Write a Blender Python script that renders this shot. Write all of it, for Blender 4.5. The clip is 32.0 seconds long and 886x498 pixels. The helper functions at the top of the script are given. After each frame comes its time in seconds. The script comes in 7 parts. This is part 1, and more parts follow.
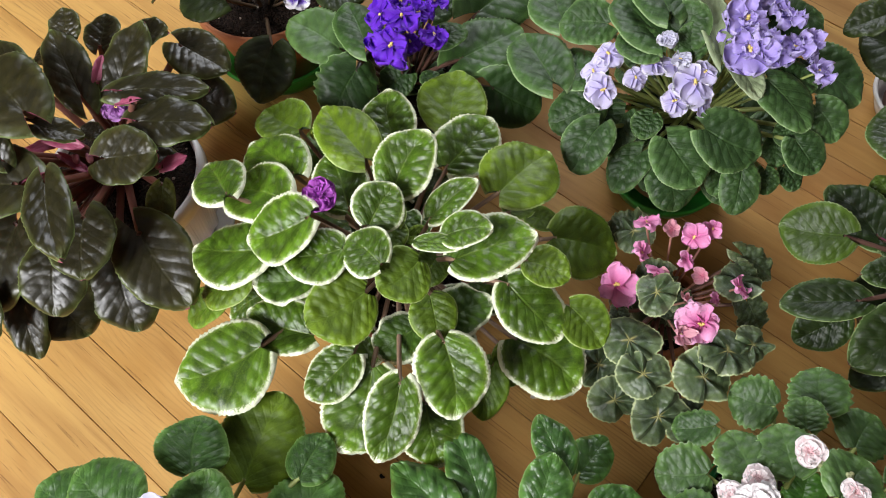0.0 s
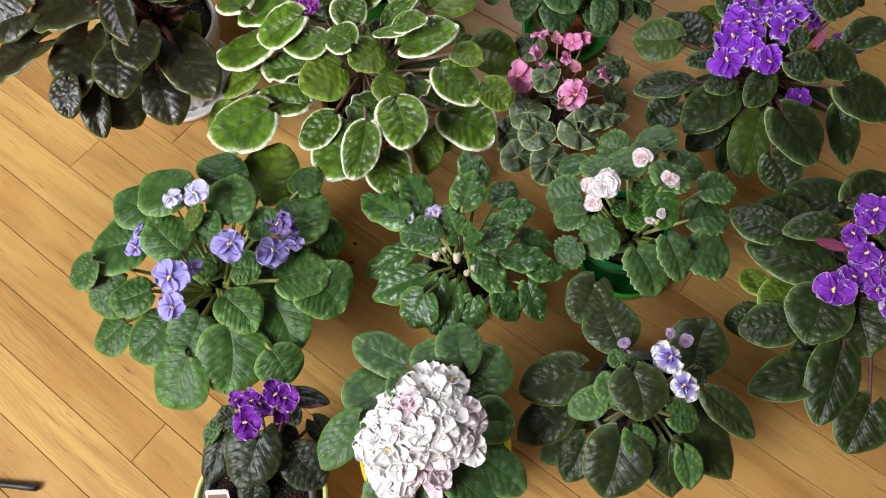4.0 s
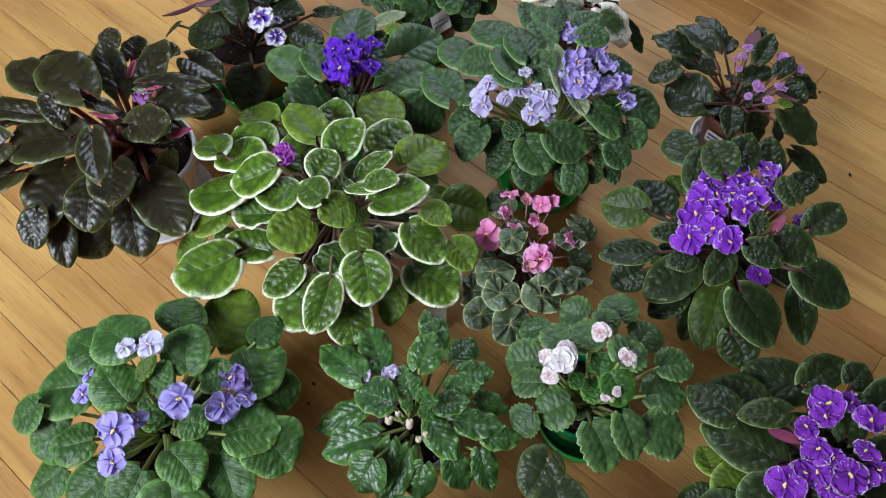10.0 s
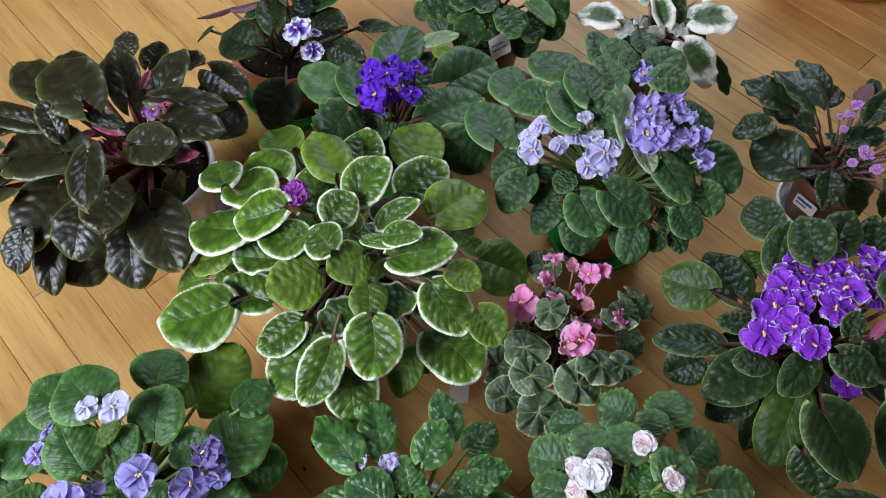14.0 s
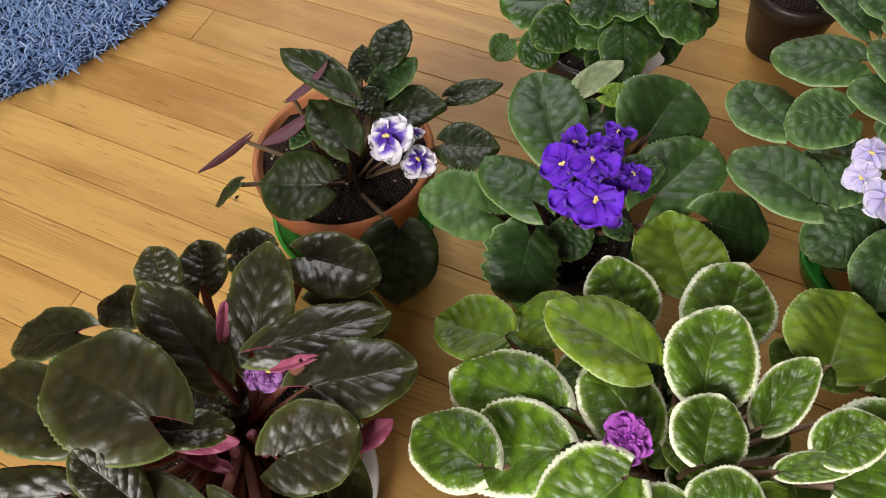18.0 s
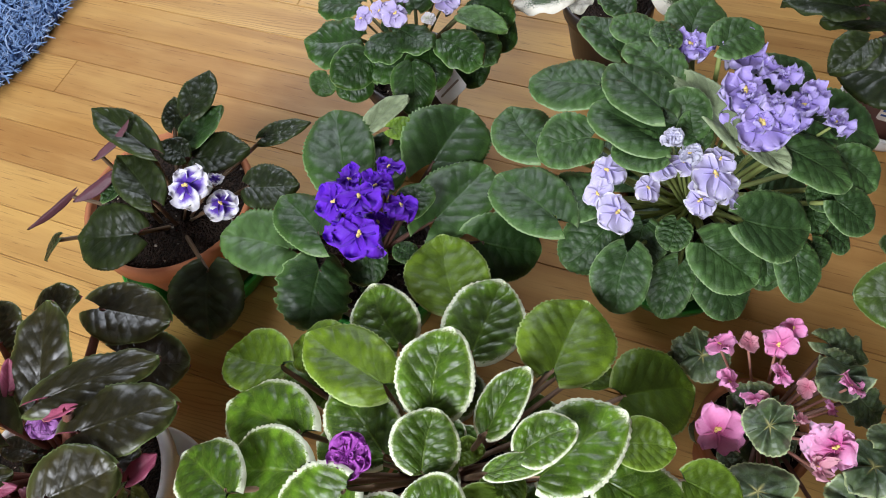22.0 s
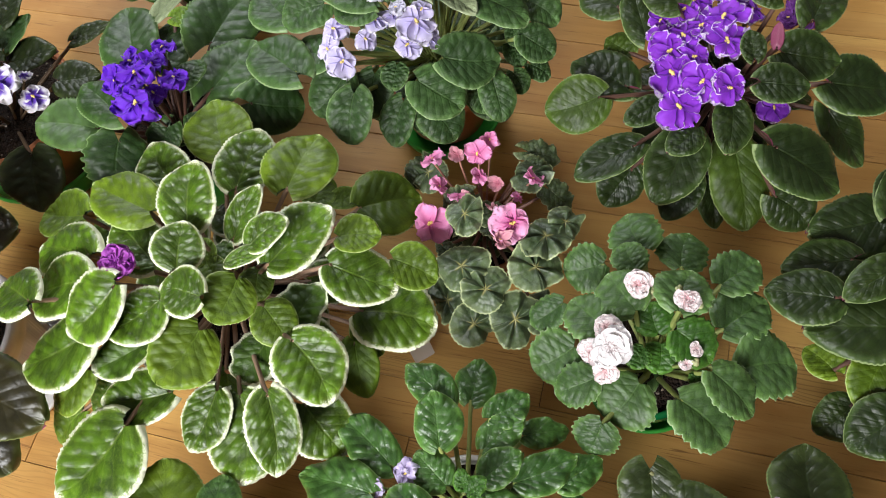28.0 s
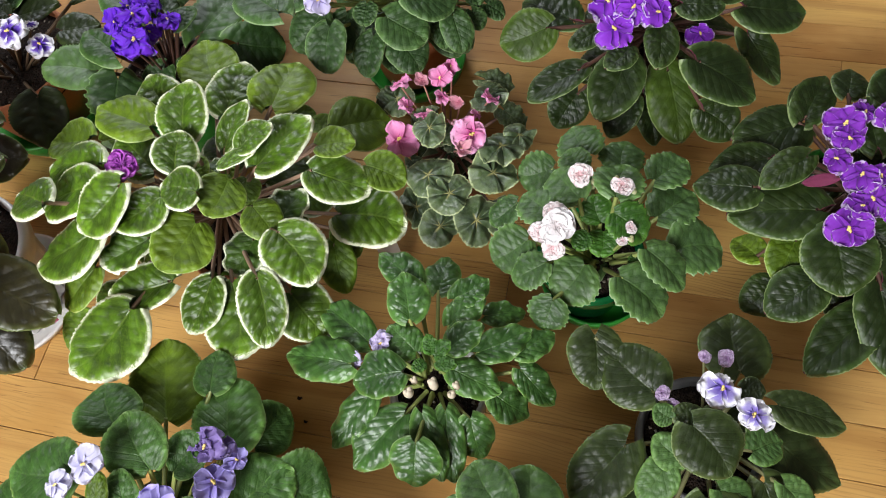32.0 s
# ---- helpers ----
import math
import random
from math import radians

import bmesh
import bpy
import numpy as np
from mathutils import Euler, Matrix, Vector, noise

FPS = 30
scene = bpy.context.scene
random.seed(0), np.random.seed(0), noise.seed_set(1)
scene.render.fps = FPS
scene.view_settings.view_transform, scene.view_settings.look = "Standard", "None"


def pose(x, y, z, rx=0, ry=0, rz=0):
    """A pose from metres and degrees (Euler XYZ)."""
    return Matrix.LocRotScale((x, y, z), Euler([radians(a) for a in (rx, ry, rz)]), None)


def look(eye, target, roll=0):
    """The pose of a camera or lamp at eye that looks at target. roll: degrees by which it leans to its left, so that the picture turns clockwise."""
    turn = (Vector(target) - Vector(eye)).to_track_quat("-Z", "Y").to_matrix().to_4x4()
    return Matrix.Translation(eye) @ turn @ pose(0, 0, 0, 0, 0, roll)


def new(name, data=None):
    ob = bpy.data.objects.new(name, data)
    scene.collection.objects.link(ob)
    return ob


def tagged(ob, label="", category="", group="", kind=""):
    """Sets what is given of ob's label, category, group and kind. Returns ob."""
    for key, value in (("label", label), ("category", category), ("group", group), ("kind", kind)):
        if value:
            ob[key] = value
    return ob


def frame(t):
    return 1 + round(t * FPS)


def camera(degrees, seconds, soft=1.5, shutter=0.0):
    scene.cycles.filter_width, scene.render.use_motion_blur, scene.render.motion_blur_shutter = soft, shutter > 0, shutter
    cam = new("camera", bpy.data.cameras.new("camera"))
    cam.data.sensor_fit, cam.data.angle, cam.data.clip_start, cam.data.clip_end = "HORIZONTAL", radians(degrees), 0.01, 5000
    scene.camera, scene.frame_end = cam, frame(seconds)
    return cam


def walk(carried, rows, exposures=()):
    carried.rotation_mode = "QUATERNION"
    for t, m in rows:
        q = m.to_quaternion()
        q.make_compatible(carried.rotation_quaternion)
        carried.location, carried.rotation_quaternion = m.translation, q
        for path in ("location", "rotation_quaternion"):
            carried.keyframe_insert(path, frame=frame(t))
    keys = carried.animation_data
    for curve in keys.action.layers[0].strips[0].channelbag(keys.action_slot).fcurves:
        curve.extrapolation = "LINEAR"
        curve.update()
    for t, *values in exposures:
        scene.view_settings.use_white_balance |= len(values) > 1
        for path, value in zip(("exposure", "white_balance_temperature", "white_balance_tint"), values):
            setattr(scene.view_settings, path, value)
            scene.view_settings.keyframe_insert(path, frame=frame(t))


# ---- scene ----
cam = camera(61.6, 32.0, 1.0)
METRES, EYE, TILT, LEAN, TURN = 2.561, 0.766, -66.67, 3.27, 0.0
ROWS = [
    (0.0, 0.0, 0.0, 0.0, 0.0, 0.0, 0.0),
    (0.5, 0.0023, -0.0179, -0.0142, 0.75, -0.16, -2.16),
    (1.0, 0.0096, -0.027, -0.0284, 1.25, -0.27, -4.04),
    (1.5, 0.0102, -0.0369, -0.0491, 1.34, -0.24, -4.5),
    (2.0, 0.0021, -0.0632, -0.0679, 0.98, -0.18, -3.6),
    (2.5, 0.003, -0.0774, -0.0801, 0.24, 0.53, -1.99),
    (3.0, -0.002, -0.091, -0.088, -0.55, 1.7, -0.19),
    (3.5, -0.0006, -0.0989, -0.0973, -1.39, 1.98, 1.13),
    (4.0, 0.0063, -0.0998, -0.105, -2.28, 1.87, 1.28),
    (4.5, 0.0171, -0.0994, -0.1159, -3.1, 2.12, 1.1),
    (6.5, 0.0308, -0.1, -0.1027, -1.55, 6.85, -3.38),
    (7.0, 0.0263, -0.1007, -0.0987, -1.15, 8.34, -4.59),
    (7.5, 0.0209, -0.101, -0.092, -0.81, 10.01, -5.32),
    (8.0, 0.0202, -0.1051, -0.0866, -0.77, 12.29, -5.26),
    (8.5, 0.0199, -0.1081, -0.0819, -1.42, 14.25, -4.6),
    (9.0, 0.0193, -0.1083, -0.0802, -2.42, 12.74, -3.66),
    (9.5, 0.0174, -0.1038, -0.075, -3.21, 9.39, -2.96),
    (10.0, 0.0163, -0.1038, -0.0676, -3.78, 7.63, -2.49),
    (10.5, 0.0172, -0.0992, -0.0637, -4.12, 7.6, -1.97),
    (11.0, 0.0172, -0.0966, -0.0594, -4.18, 7.77, -1.33),
    (11.5, 0.0172, -0.092, -0.058, -4.22, 8.4, -0.52),
    (12.0, 0.0156, -0.0907, -0.0584, -3.88, 8.96, -0.38),
    (12.5, 0.013, -0.085, -0.0529, -3.19, 9.13, -1.27),
    (13.0, 0.0245, -0.0693, -0.0335, -2.21, 8.39, -2.84),
    (13.5, 0.0334, -0.0624, -0.0293, -1.31, 7.92, -5.04),
    (14.0, 0.0309, -0.0599, -0.0324, 0.47, 7.06, -8.4),
    (14.5, 0.0256, -0.0573, -0.0321, 2.89, 6.3, -11.81),
    (15.0, 0.0231, -0.0541, -0.0292, 5.18, 6.36, -14.05),
    (15.5, 0.0145, -0.0522, -0.0216, 5.52, 6.97, -12.71),
    (17.5, -0.0549, 0.0319, 0.0199, -3.0, 7.55, 8.93),
    (18.0, -0.0859, 0.0725, 0.045, -5.27, 7.23, 13.47),
    (18.5, -0.104, 0.1104, 0.0528, -5.61, 7.22, 14.33),
    (19.0, -0.1208, 0.1408, 0.052, -5.64, 5.97, 14.03),
    (19.5, -0.122, 0.1543, 0.0532, -5.61, 5.22, 14.21),
    (20.0, -0.1244, 0.1528, 0.0505, -5.75, 4.89, 14.5),
    (20.5, -0.1037, 0.122, 0.0515, -5.65, 5.38, 15.51),
    (21.0, -0.0828, 0.0848, 0.0484, -6.06, 6.07, 16.87),
    (21.5, -0.0527, 0.0607, 0.0464, -5.8, 6.36, 17.51),
    (22.0, -0.0257, 0.0464, 0.036, -5.53, 6.78, 18.35),
    (22.5, -0.0225, 0.0282, 0.0351, -5.69, 7.5, 19.3),
    (23.0, -0.0311, 0.0156, 0.0185, -6.14, 8.75, 20.22),
    (23.5, -0.0328, 0.004, 0.0175, -6.56, 10.02, 21.14),
    (24.0, -0.0363, 0.0026, 0.0142, -6.58, 10.57, 21.45),
    (24.5, -0.0434, 0.0051, 0.0121, -6.71, 9.65, 21.06),
    (25.0, -0.0381, 0.0042, 0.0047, -7.4, 7.82, 21.03),
    (25.5, -0.0235, -0.0007, -0.0088, -8.55, 5.26, 22.09),
    (26.0, -0.0122, -0.0112, -0.023, -9.66, 3.24, 23.22),
    (26.5, 0.0068, -0.0094, -0.022, -9.51, 2.37, 22.31),
    (28.5, 0.0258, -0.0118, -0.0273, -7.28, -1.19, 26.62),
    (29.0, 0.0298, -0.0034, -0.0403, -7.39, -3.84, 28.05),
    (29.5, 0.0299, -0.0011, -0.0475, -6.65, -5.72, 28.27),
    (30.0, 0.0266, -0.0061, -0.0468, -4.96, -4.16, 27.5),
    (30.5, 0.0246, -0.0142, -0.044, -3.36, -1.66, 27.31),
    (31.0, 0.0165, -0.0293, -0.0376, -3.66, 1.16, 29.38),
    (31.5, 0.0177, -0.0401, -0.0433, -6.09, 1.95, 29.36),
    (32.0, 0.0064, -0.0404, -0.0664, -8.7, 1.63, 26.26),
]
walk(cam, [(t, pose(0, 0, EYE, TILT, LEAN, TURN) @ pose(METRES * x, METRES * y, METRES * z, 90 + pitch, roll, yaw)) for t, x, y, z, yaw, pitch, roll in ROWS],
     exposures=[(0.0, 0.27, 6030, 12), (2.5, 0.02, 5980, 12), (4.4, 0.11, 5980, 12), (6.5, 0.04, 5500, 11), (8.5, -0.08, 5450, 13), (11.0, 0.02, 5350, 11), (13.5, 0.00, 5300, 11), (15.5, -0.02, 5400, 11), (17.5, 0.04, 6250, 12),
                (19.0, -0.02, 6500, 17), (20.0, 0.14, 5700, 20), (21.0, 0.30, 5300, 17), (22.0, 0.19, 5700, 12), (23.5, 0.17, 6150, 11), (26.0, 0.36, 6150, 11), (29.0, 0.41, 6050, 11), (32.0, 0.28, 6000, 11)])

# ---- daylight: sky through a wide window beside the plants ----
world = bpy.data.worlds.new("sky")
scene.world = world
world.use_nodes = True
wn = world.node_tree.nodes
sky = wn.new("ShaderNodeTexSky")
sky.sky_type, sky.sun_disc = "NISHITA", False
sky.sun_elevation, sky.sun_rotation = radians(38), radians(-60)
world.node_tree.links.new(sky.outputs[0], wn["Background"].inputs[0])
wn["Background"].inputs[1].default_value = 0.05


def window_light(name, at, target, w, h, power, colour):
    lamp = bpy.data.lights.new(name, "AREA")
    lamp.shape, lamp.size, lamp.size_y, lamp.energy, lamp.color = "RECTANGLE", w, h, power, colour
    ob = new(name, lamp)
    ob.matrix_world = look(at, target)
    return ob


window_light("window_light", (-1.97, -1.3, 2.05), (0.15, 0.15, 0.1), 1.4, 1.3, 142, (1.0, 0.96, 0.91))
window_light("window_light_back", (0.3, 2.77, 1.9), (0.1, 0.2, 0.1), 1.4, 1.3, 48, (1.0, 0.98, 0.95))


# ---- materials ----
def nodes_of(name):
    m = bpy.data.materials.new(name)
    m.use_nodes = True
    t = m.node_tree
    return m, t, t.nodes["Principled BSDF"]


class Net:
    """Short hand for wiring one node material."""

    def __init__(self, name):
        self.m, self.t, self.b = nodes_of(name)

    def add(self, kind, **ins):
        n = self.t.nodes.new("ShaderNode" + kind)
        for key, value in ins.items():
            self.put(n.inputs[key.replace("_", " ")], value)
        return n

    def put(self, socket, value):
        if isinstance(value, bpy.types.NodeSocket):
            self.t.links.new(value, socket)
        elif isinstance(value, tuple) and len(value) == 3 and socket.type == "RGBA":
            socket.default_value = (*value, 1)
        else:
            socket.default_value = value

    def base(self, **ins):
        for key, value in ins.items():
            self.put(self.b.inputs[key.replace("_", " ")], value)
        return self.m

    def noise(self, scale, detail=4.0, rough=0.6, vector=None, distortion=0.0):
        n = self.add("TexNoise", Scale=scale, Detail=detail, Roughness=rough, Distortion=distortion)
        if vector is not None:
            self.put(n.inputs["Vector"], vector)
        return n.outputs[0]

    def spread(self, value, lo, hi, to0=0.0, to1=1.0):
        n = self.add("MapRange", Value=value)
        n.inputs[1].default_value, n.inputs[2].default_value, n.inputs[3].default_value, n.inputs[4].default_value = lo, hi, to0, to1
        return n.outputs[0]

    def mix(self, fac, a, b, how="MIX"):
        n = self.t.nodes.new("ShaderNodeMix")
        n.data_type, n.blend_type = "RGBA", how
        self.put(n.inputs[0], fac)
        self.put(n.inputs[6], a)
        self.put(n.inputs[7], b)
        return n.outputs[2]

    def math(self, how, a, b=0.0):
        n = self.t.nodes.new("ShaderNodeMath")
        n.operation = how
        self.put(n.inputs[0], a)
        self.put(n.inputs[1], b)
        return n.outputs[0]

    def bump(self, height, strength, distance=0.001):
        n = self.add("Bump", Strength=strength, Distance=distance, Height=height)
        self.put(self.b.inputs["Normal"], n.outputs[0])

    def attr(self, name):
        n = self.t.nodes.new("ShaderNodeAttribute")
        n.attribute_name = name
        return n.outputs["Fac"]

    def rand(self):
        return self.t.nodes.new("ShaderNodeObjectInfo").outputs["Random"]

    def coords(self, which="Object"):
        return self.t.nodes.new("ShaderNodeTexCoord").outputs[which]

    def scaled(self, vector, x, y, z):
        n = self.t.nodes.new("ShaderNodeMapping")
        self.put(n.inputs[0], vector)
        n.inputs["Scale"].default_value = (x, y, z)
        return n.outputs[0]


def wood_material():
    """Varnished honey-coloured strips, grain along each strip, a tone of its own for each."""
    k = Net("oak_strip")
    r = k.rand()
    pos = k.add("VectorMath")
    pos.operation = "ADD"
    shift = k.add("CombineXYZ", X=k.math("MULTIPLY", r, 37.0), Y=k.math("MULTIPLY", r, 11.0), Z=0.0)
    k.put(pos.inputs[0], k.coords())
    k.put(pos.inputs[1], shift.outputs[0])
    p = pos.outputs[0]
    big = k.noise(1.0, 3.0, 0.55, k.scaled(p, 2.6, 30.0, 1.0), 0.8)
    cloud = k.noise(1.0, 3.0, 0.6, k.scaled(p, 7.0, 16.0, 1.0))
    fine = k.noise(1.0, 7.0, 0.72, k.scaled(p, 11.0, 300.0, 1.0), 0.3)
    flecks = k.noise(1.0, 4.0, 0.65, k.scaled(p, 14.0, 330.0, 1.0), 0.4)
    bend = k.noise(1.0, 3.0, 0.5, k.scaled(p, 3.0, 9.0, 1.0))
    sep = k.add("SeparateXYZ")
    k.put(sep.inputs[0], p)
    ring = k.math("ADD", k.math("MULTIPLY", sep.outputs[1], 230.0), k.math("MULTIPLY", bend, 17.0))
    lines = k.math("PINGPONG", ring, 0.5)
    heavy = k.spread(k.math("FRACT", k.math("MULTIPLY", r, 7.3)), 0.45, 1.0, 0.05, 0.70)
    tone = k.mix(r, (0.47, 0.252, 0.066), (0.62, 0.380, 0.114))
    tone = k.mix(k.spread(k.math("FRACT", k.math("MULTIPLY", r, 13.7)), 0.72, 1.0, 0.0, 0.75), tone, (0.33, 0.150, 0.044))
    tone = k.mix(k.math("MULTIPLY", k.spread(cloud, 0.40, 0.70), 0.6), tone, (0.63, 0.395, 0.130))
    tone = k.mix(k.math("MULTIPLY", k.spread(big, 0.42, 0.72), 0.6), tone, (0.30, 0.140, 0.038))
    tone = k.mix(k.math("MULTIPLY", k.math("MULTIPLY", k.spread(lines, 0.30, 0.5), k.spread(cloud, 0.35, 0.6)), heavy), tone, (0.22, 0.098, 0.032))
    tone = k.mix(k.math("MULTIPLY", k.spread(fine, 0.54, 0.78), 0.40), tone, (0.19, 0.085, 0.028))
    tone = k.mix(k.math("MULTIPLY", k.spread(flecks, 0.60, 0.70), 0.7), tone, (0.12, 0.048, 0.018))
    worn = k.noise(14.0, 5.0, 0.7)
    k.bump(fine, 0.15, 0.0006)
    return k.base(Base_Color=tone, Roughness=k.spread(worn, 0.3, 0.7, 0.40, 0.56), Specular_IOR_Level=0.24)


def leaf_material(name, dark, light, vein, rim=None, rim_width=0.0, rough=0.42, gloss=0.34, specks=0.0, silver=0.0, relief=1.0, flush=None, fuzz=0.04, crease_shade=0.58, star=None):
    """Hairy quilted blade: sunken veins, puffed cells between them with shade painted into their creases, a margin of
    its own colour where the plant has one.
    """
    dark, light, vein = ((f * c[0], f * c[1], f * 1.05 * c[2]) for f, c in ((0.52, dark), (0.74, light), (0.92, vein)))
    k = Net(name)
    r = k.rand()
    pos = k.coords()
    across, along, rib = k.attr("across"), k.attr("along"), k.attr("rib")
    far = k.math("ABSOLUTE", across)
    blotch = k.noise(2.4, 3.0, 0.5, pos)
    stipple = k.noise(60.0, 3.0, 0.7, pos)
    wander = k.math("MULTIPLY", k.math("SUBTRACT", k.noise(6.0, 2.0, 0.5, pos), 0.5), 0.22)
    ridge = k.math("PINGPONG", k.math("ADD", rib, wander), 0.5)
    inner = k.math("SUBTRACT", 1.0, k.math("POWER", far, 4.0))
    side = k.math("MULTIPLY", k.spread(ridge, 0.085, 0.0), inner)
    mid = k.math("MULTIPLY", k.spread(far, 0.055, 0.01), k.spread(along, 1.0, 0.0, 0.10, 1.0))
    line = k.math("MAXIMUM", mid, k.math("MULTIPLY", side, 0.32))
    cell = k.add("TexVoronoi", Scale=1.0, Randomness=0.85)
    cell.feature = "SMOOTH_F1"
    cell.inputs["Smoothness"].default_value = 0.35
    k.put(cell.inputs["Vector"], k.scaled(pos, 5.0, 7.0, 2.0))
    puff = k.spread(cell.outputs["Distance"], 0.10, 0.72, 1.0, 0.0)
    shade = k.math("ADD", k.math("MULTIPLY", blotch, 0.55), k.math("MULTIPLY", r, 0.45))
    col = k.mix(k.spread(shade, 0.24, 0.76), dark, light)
    # shade put into the colour: darker in the dips between puffed cells
    col = k.mix(k.math("MULTIPLY", k.spread(puff, 0.55, 0.05), crease_shade), col, tuple(0.42 * c for c in dark))
    col = k.mix(k.math("MULTIPLY", k.spread(stipple, 0.50, 0.74), 0.34), col, vein)
    col = k.mix(k.math("MULTIPLY", line, 0.34), col, vein)
    hair = k.noise(170.0, 2.0, 0.6, pos)
    col = k.mix(k.math("MULTIPLY", k.spread(hair, 0.52, 0.70), 0.30), col, tuple(1.15 * c for c in vein))
    col = k.mix(k.math("MULTIPLY", k.spread(hair, 0.46, 0.30), 0.40), col, tuple(0.5 * c for c in dark))
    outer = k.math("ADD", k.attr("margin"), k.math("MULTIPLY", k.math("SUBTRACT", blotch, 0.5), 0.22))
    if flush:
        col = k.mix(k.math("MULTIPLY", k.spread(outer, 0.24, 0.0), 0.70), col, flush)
    else:
        col = k.mix(k.math("MULTIPLY", k.spread(outer, 0.20, 0.0), 0.42), col, vein)
    col = k.mix(k.math("MULTIPLY", k.spread(outer, 0.12, 0.46), 0.45), col, tuple(0.6 * c for c in dark))
    if silver:
        col = k.mix(k.math("MULTIPLY", k.spread(k.noise(9.0, 3.0, 0.6, pos), 0.45, 0.75), silver), col, (0.24, 0.29, 0.26))
    if rim:
        ragged = k.math("ADD", k.math("MULTIPLY", k.math("SUBTRACT", k.noise(8.0, 3.0, 0.6, pos), 0.5), 1.1), k.math("SUBTRACT", k.noise(30.0, 4.0, 0.75, pos), 0.5))
        edge = k.math("ADD", k.attr("margin"), k.math("MULTIPLY", ragged, 1.9 * rim_width + 0.012))
        col = k.mix(k.spread(edge, rim_width * 1.2, rim_width * 0.45), col, rim)
        if specks:
            sp = k.noise(46.0, 4.0, 0.7, pos)
            near = k.spread(k.attr("margin"), rim_width * 3.6, 0.0)
            col = k.mix(k.math("MULTIPLY", k.spread(k.math("MULTIPLY", sp, near), 0.30, 0.42), specks), col, rim)
    if star:
        ray = k.math("ADD", along, k.math("MULTIPLY", k.spread(ridge, 0.0, 0.30), 0.22))
        col = k.mix(k.math("MULTIPLY", k.spread(k.math("ADD", ray, wander), 0.36, 0.08), 0.85), col, star)
    height = k.math("MULTIPLY", puff, 1.0)
    height = k.math("ADD", height, k.math("MULTIPLY", k.math("MULTIPLY", k.spread(ridge, 0.0, 0.20), inner), 0.12))
    height = k.math("ADD", height, k.math("MULTIPLY", k.noise(7.0, 2.0, 0.5, pos), 0.40))
    height = k.math("ADD", height, k.math("MULTIPLY", k.noise(130.0, 2.0, 0.5, pos), 0.06))
    height = k.math("SUBTRACT", height, k.math("MULTIPLY", mid, 0.35))
    k.bump(height, 0.95, 0.0013 * relief)
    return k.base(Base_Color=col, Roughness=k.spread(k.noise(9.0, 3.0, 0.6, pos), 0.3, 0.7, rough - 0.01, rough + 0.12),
                  Specular_IOR_Level=gloss, Sheen_Weight=fuzz, Sheen_Roughness=0.35, Sheen_Tint=(0.75, 0.85, 0.70))


def soil_material():
    """Dark peat in crumbs, with a few pale grains."""
    k = Net("dark_potting_soil")
    crumb = k.add("TexVoronoi", Scale=420.0)
    k.put(crumb.inputs["Vector"], k.coords())
    pick = k.add("SeparateColor")
    k.put(pick.inputs[0], crumb.outputs["Color"])
    col = k.mix(pick.outputs[0], (0.010, 0.006, 0.004), (0.040, 0.024, 0.015))
    col = k.mix(k.spread(pick.outputs[1], 0.982, 0.985), col, (0.45, 0.38, 0.30))
    k.bump(k.math("ADD", k.math("MULTIPLY", crumb.outputs["Distance"], -1.0), k.noise(90.0, 4.0, 0.6, k.coords())), 1.0, 0.004)
    return k.base(Base_Color=col, Roughness=0.9, Specular_IOR_Level=0.25)


def plain_material(name, colour, other=None, rough=0.5, scale=30.0, metal=0.0, bump=0.15, gloss=0.5):
    k = Net(name)
    n = k.noise(scale, 5.0, 0.65, k.coords())
    col = k.mix(k.spread(n, 0.3, 0.7), colour, other or tuple(c * 0.8 for c in colour))
    if bump:
        k.bump(k.noise(scale * 5, 4.0, 0.6, k.coords()), bump, 0.001)
    return k.base(Base_Color=col, Roughness=rough, Metallic=metal, Specular_IOR_Level=gloss)


def petal_material(name, inner, outer, edge=None, edge_from=0.0, eye=None, glow_through=0.22):
    """Velvety petal: colour from throat to margin, streaked along its length."""
    k = Net(name)
    along = k.attr("along")
    pos = k.coords()
    streak = k.noise(3.0, 3.0, 0.6, k.scaled(pos, 6.0, 6.0, 2.0))
    col = k.mix(k.spread(k.math("ADD", along, k.math("MULTIPLY", k.math("SUBTRACT", streak, 0.5), 0.5)), 0.1, 0.95), inner, outer)
    col = k.mix(k.math("MULTIPLY", k.rand(), 0.35), col, outer)
    if edge:
        at = k.math("ADD", k.attr("margin"), k.math("MULTIPLY", k.math("SUBTRACT", k.noise(9.0, 3.0, 0.6, pos), 0.5), 0.5))
        col = k.mix(k.spread(at, edge_from, edge_from * 0.55), col, edge)
    if eye:
        col = k.mix(k.spread(along, 0.22, 0.06), col, eye)
    k.bump(k.noise(40.0, 2.0, 0.5, pos), 0.10, 0.0008)
    k.base(Base_Color=col, Roughness=0.55, Sheen_Weight=0.2, Sheen_Roughness=0.4, Specular_IOR_Level=0.25)
    glow = k.add("BsdfTranslucent", Color=col)
    both = k.t.nodes.new("ShaderNodeMixShader")
    both.inputs[0].default_value = glow_through
    k.t.links.new(k.b.outputs[0], both.inputs[1])
    k.t.links.new(glow.outputs[0], both.inputs[2])
    k.t.links.new(both.outputs[0], k.t.nodes["Material Output"].inputs[0])
    return k.m


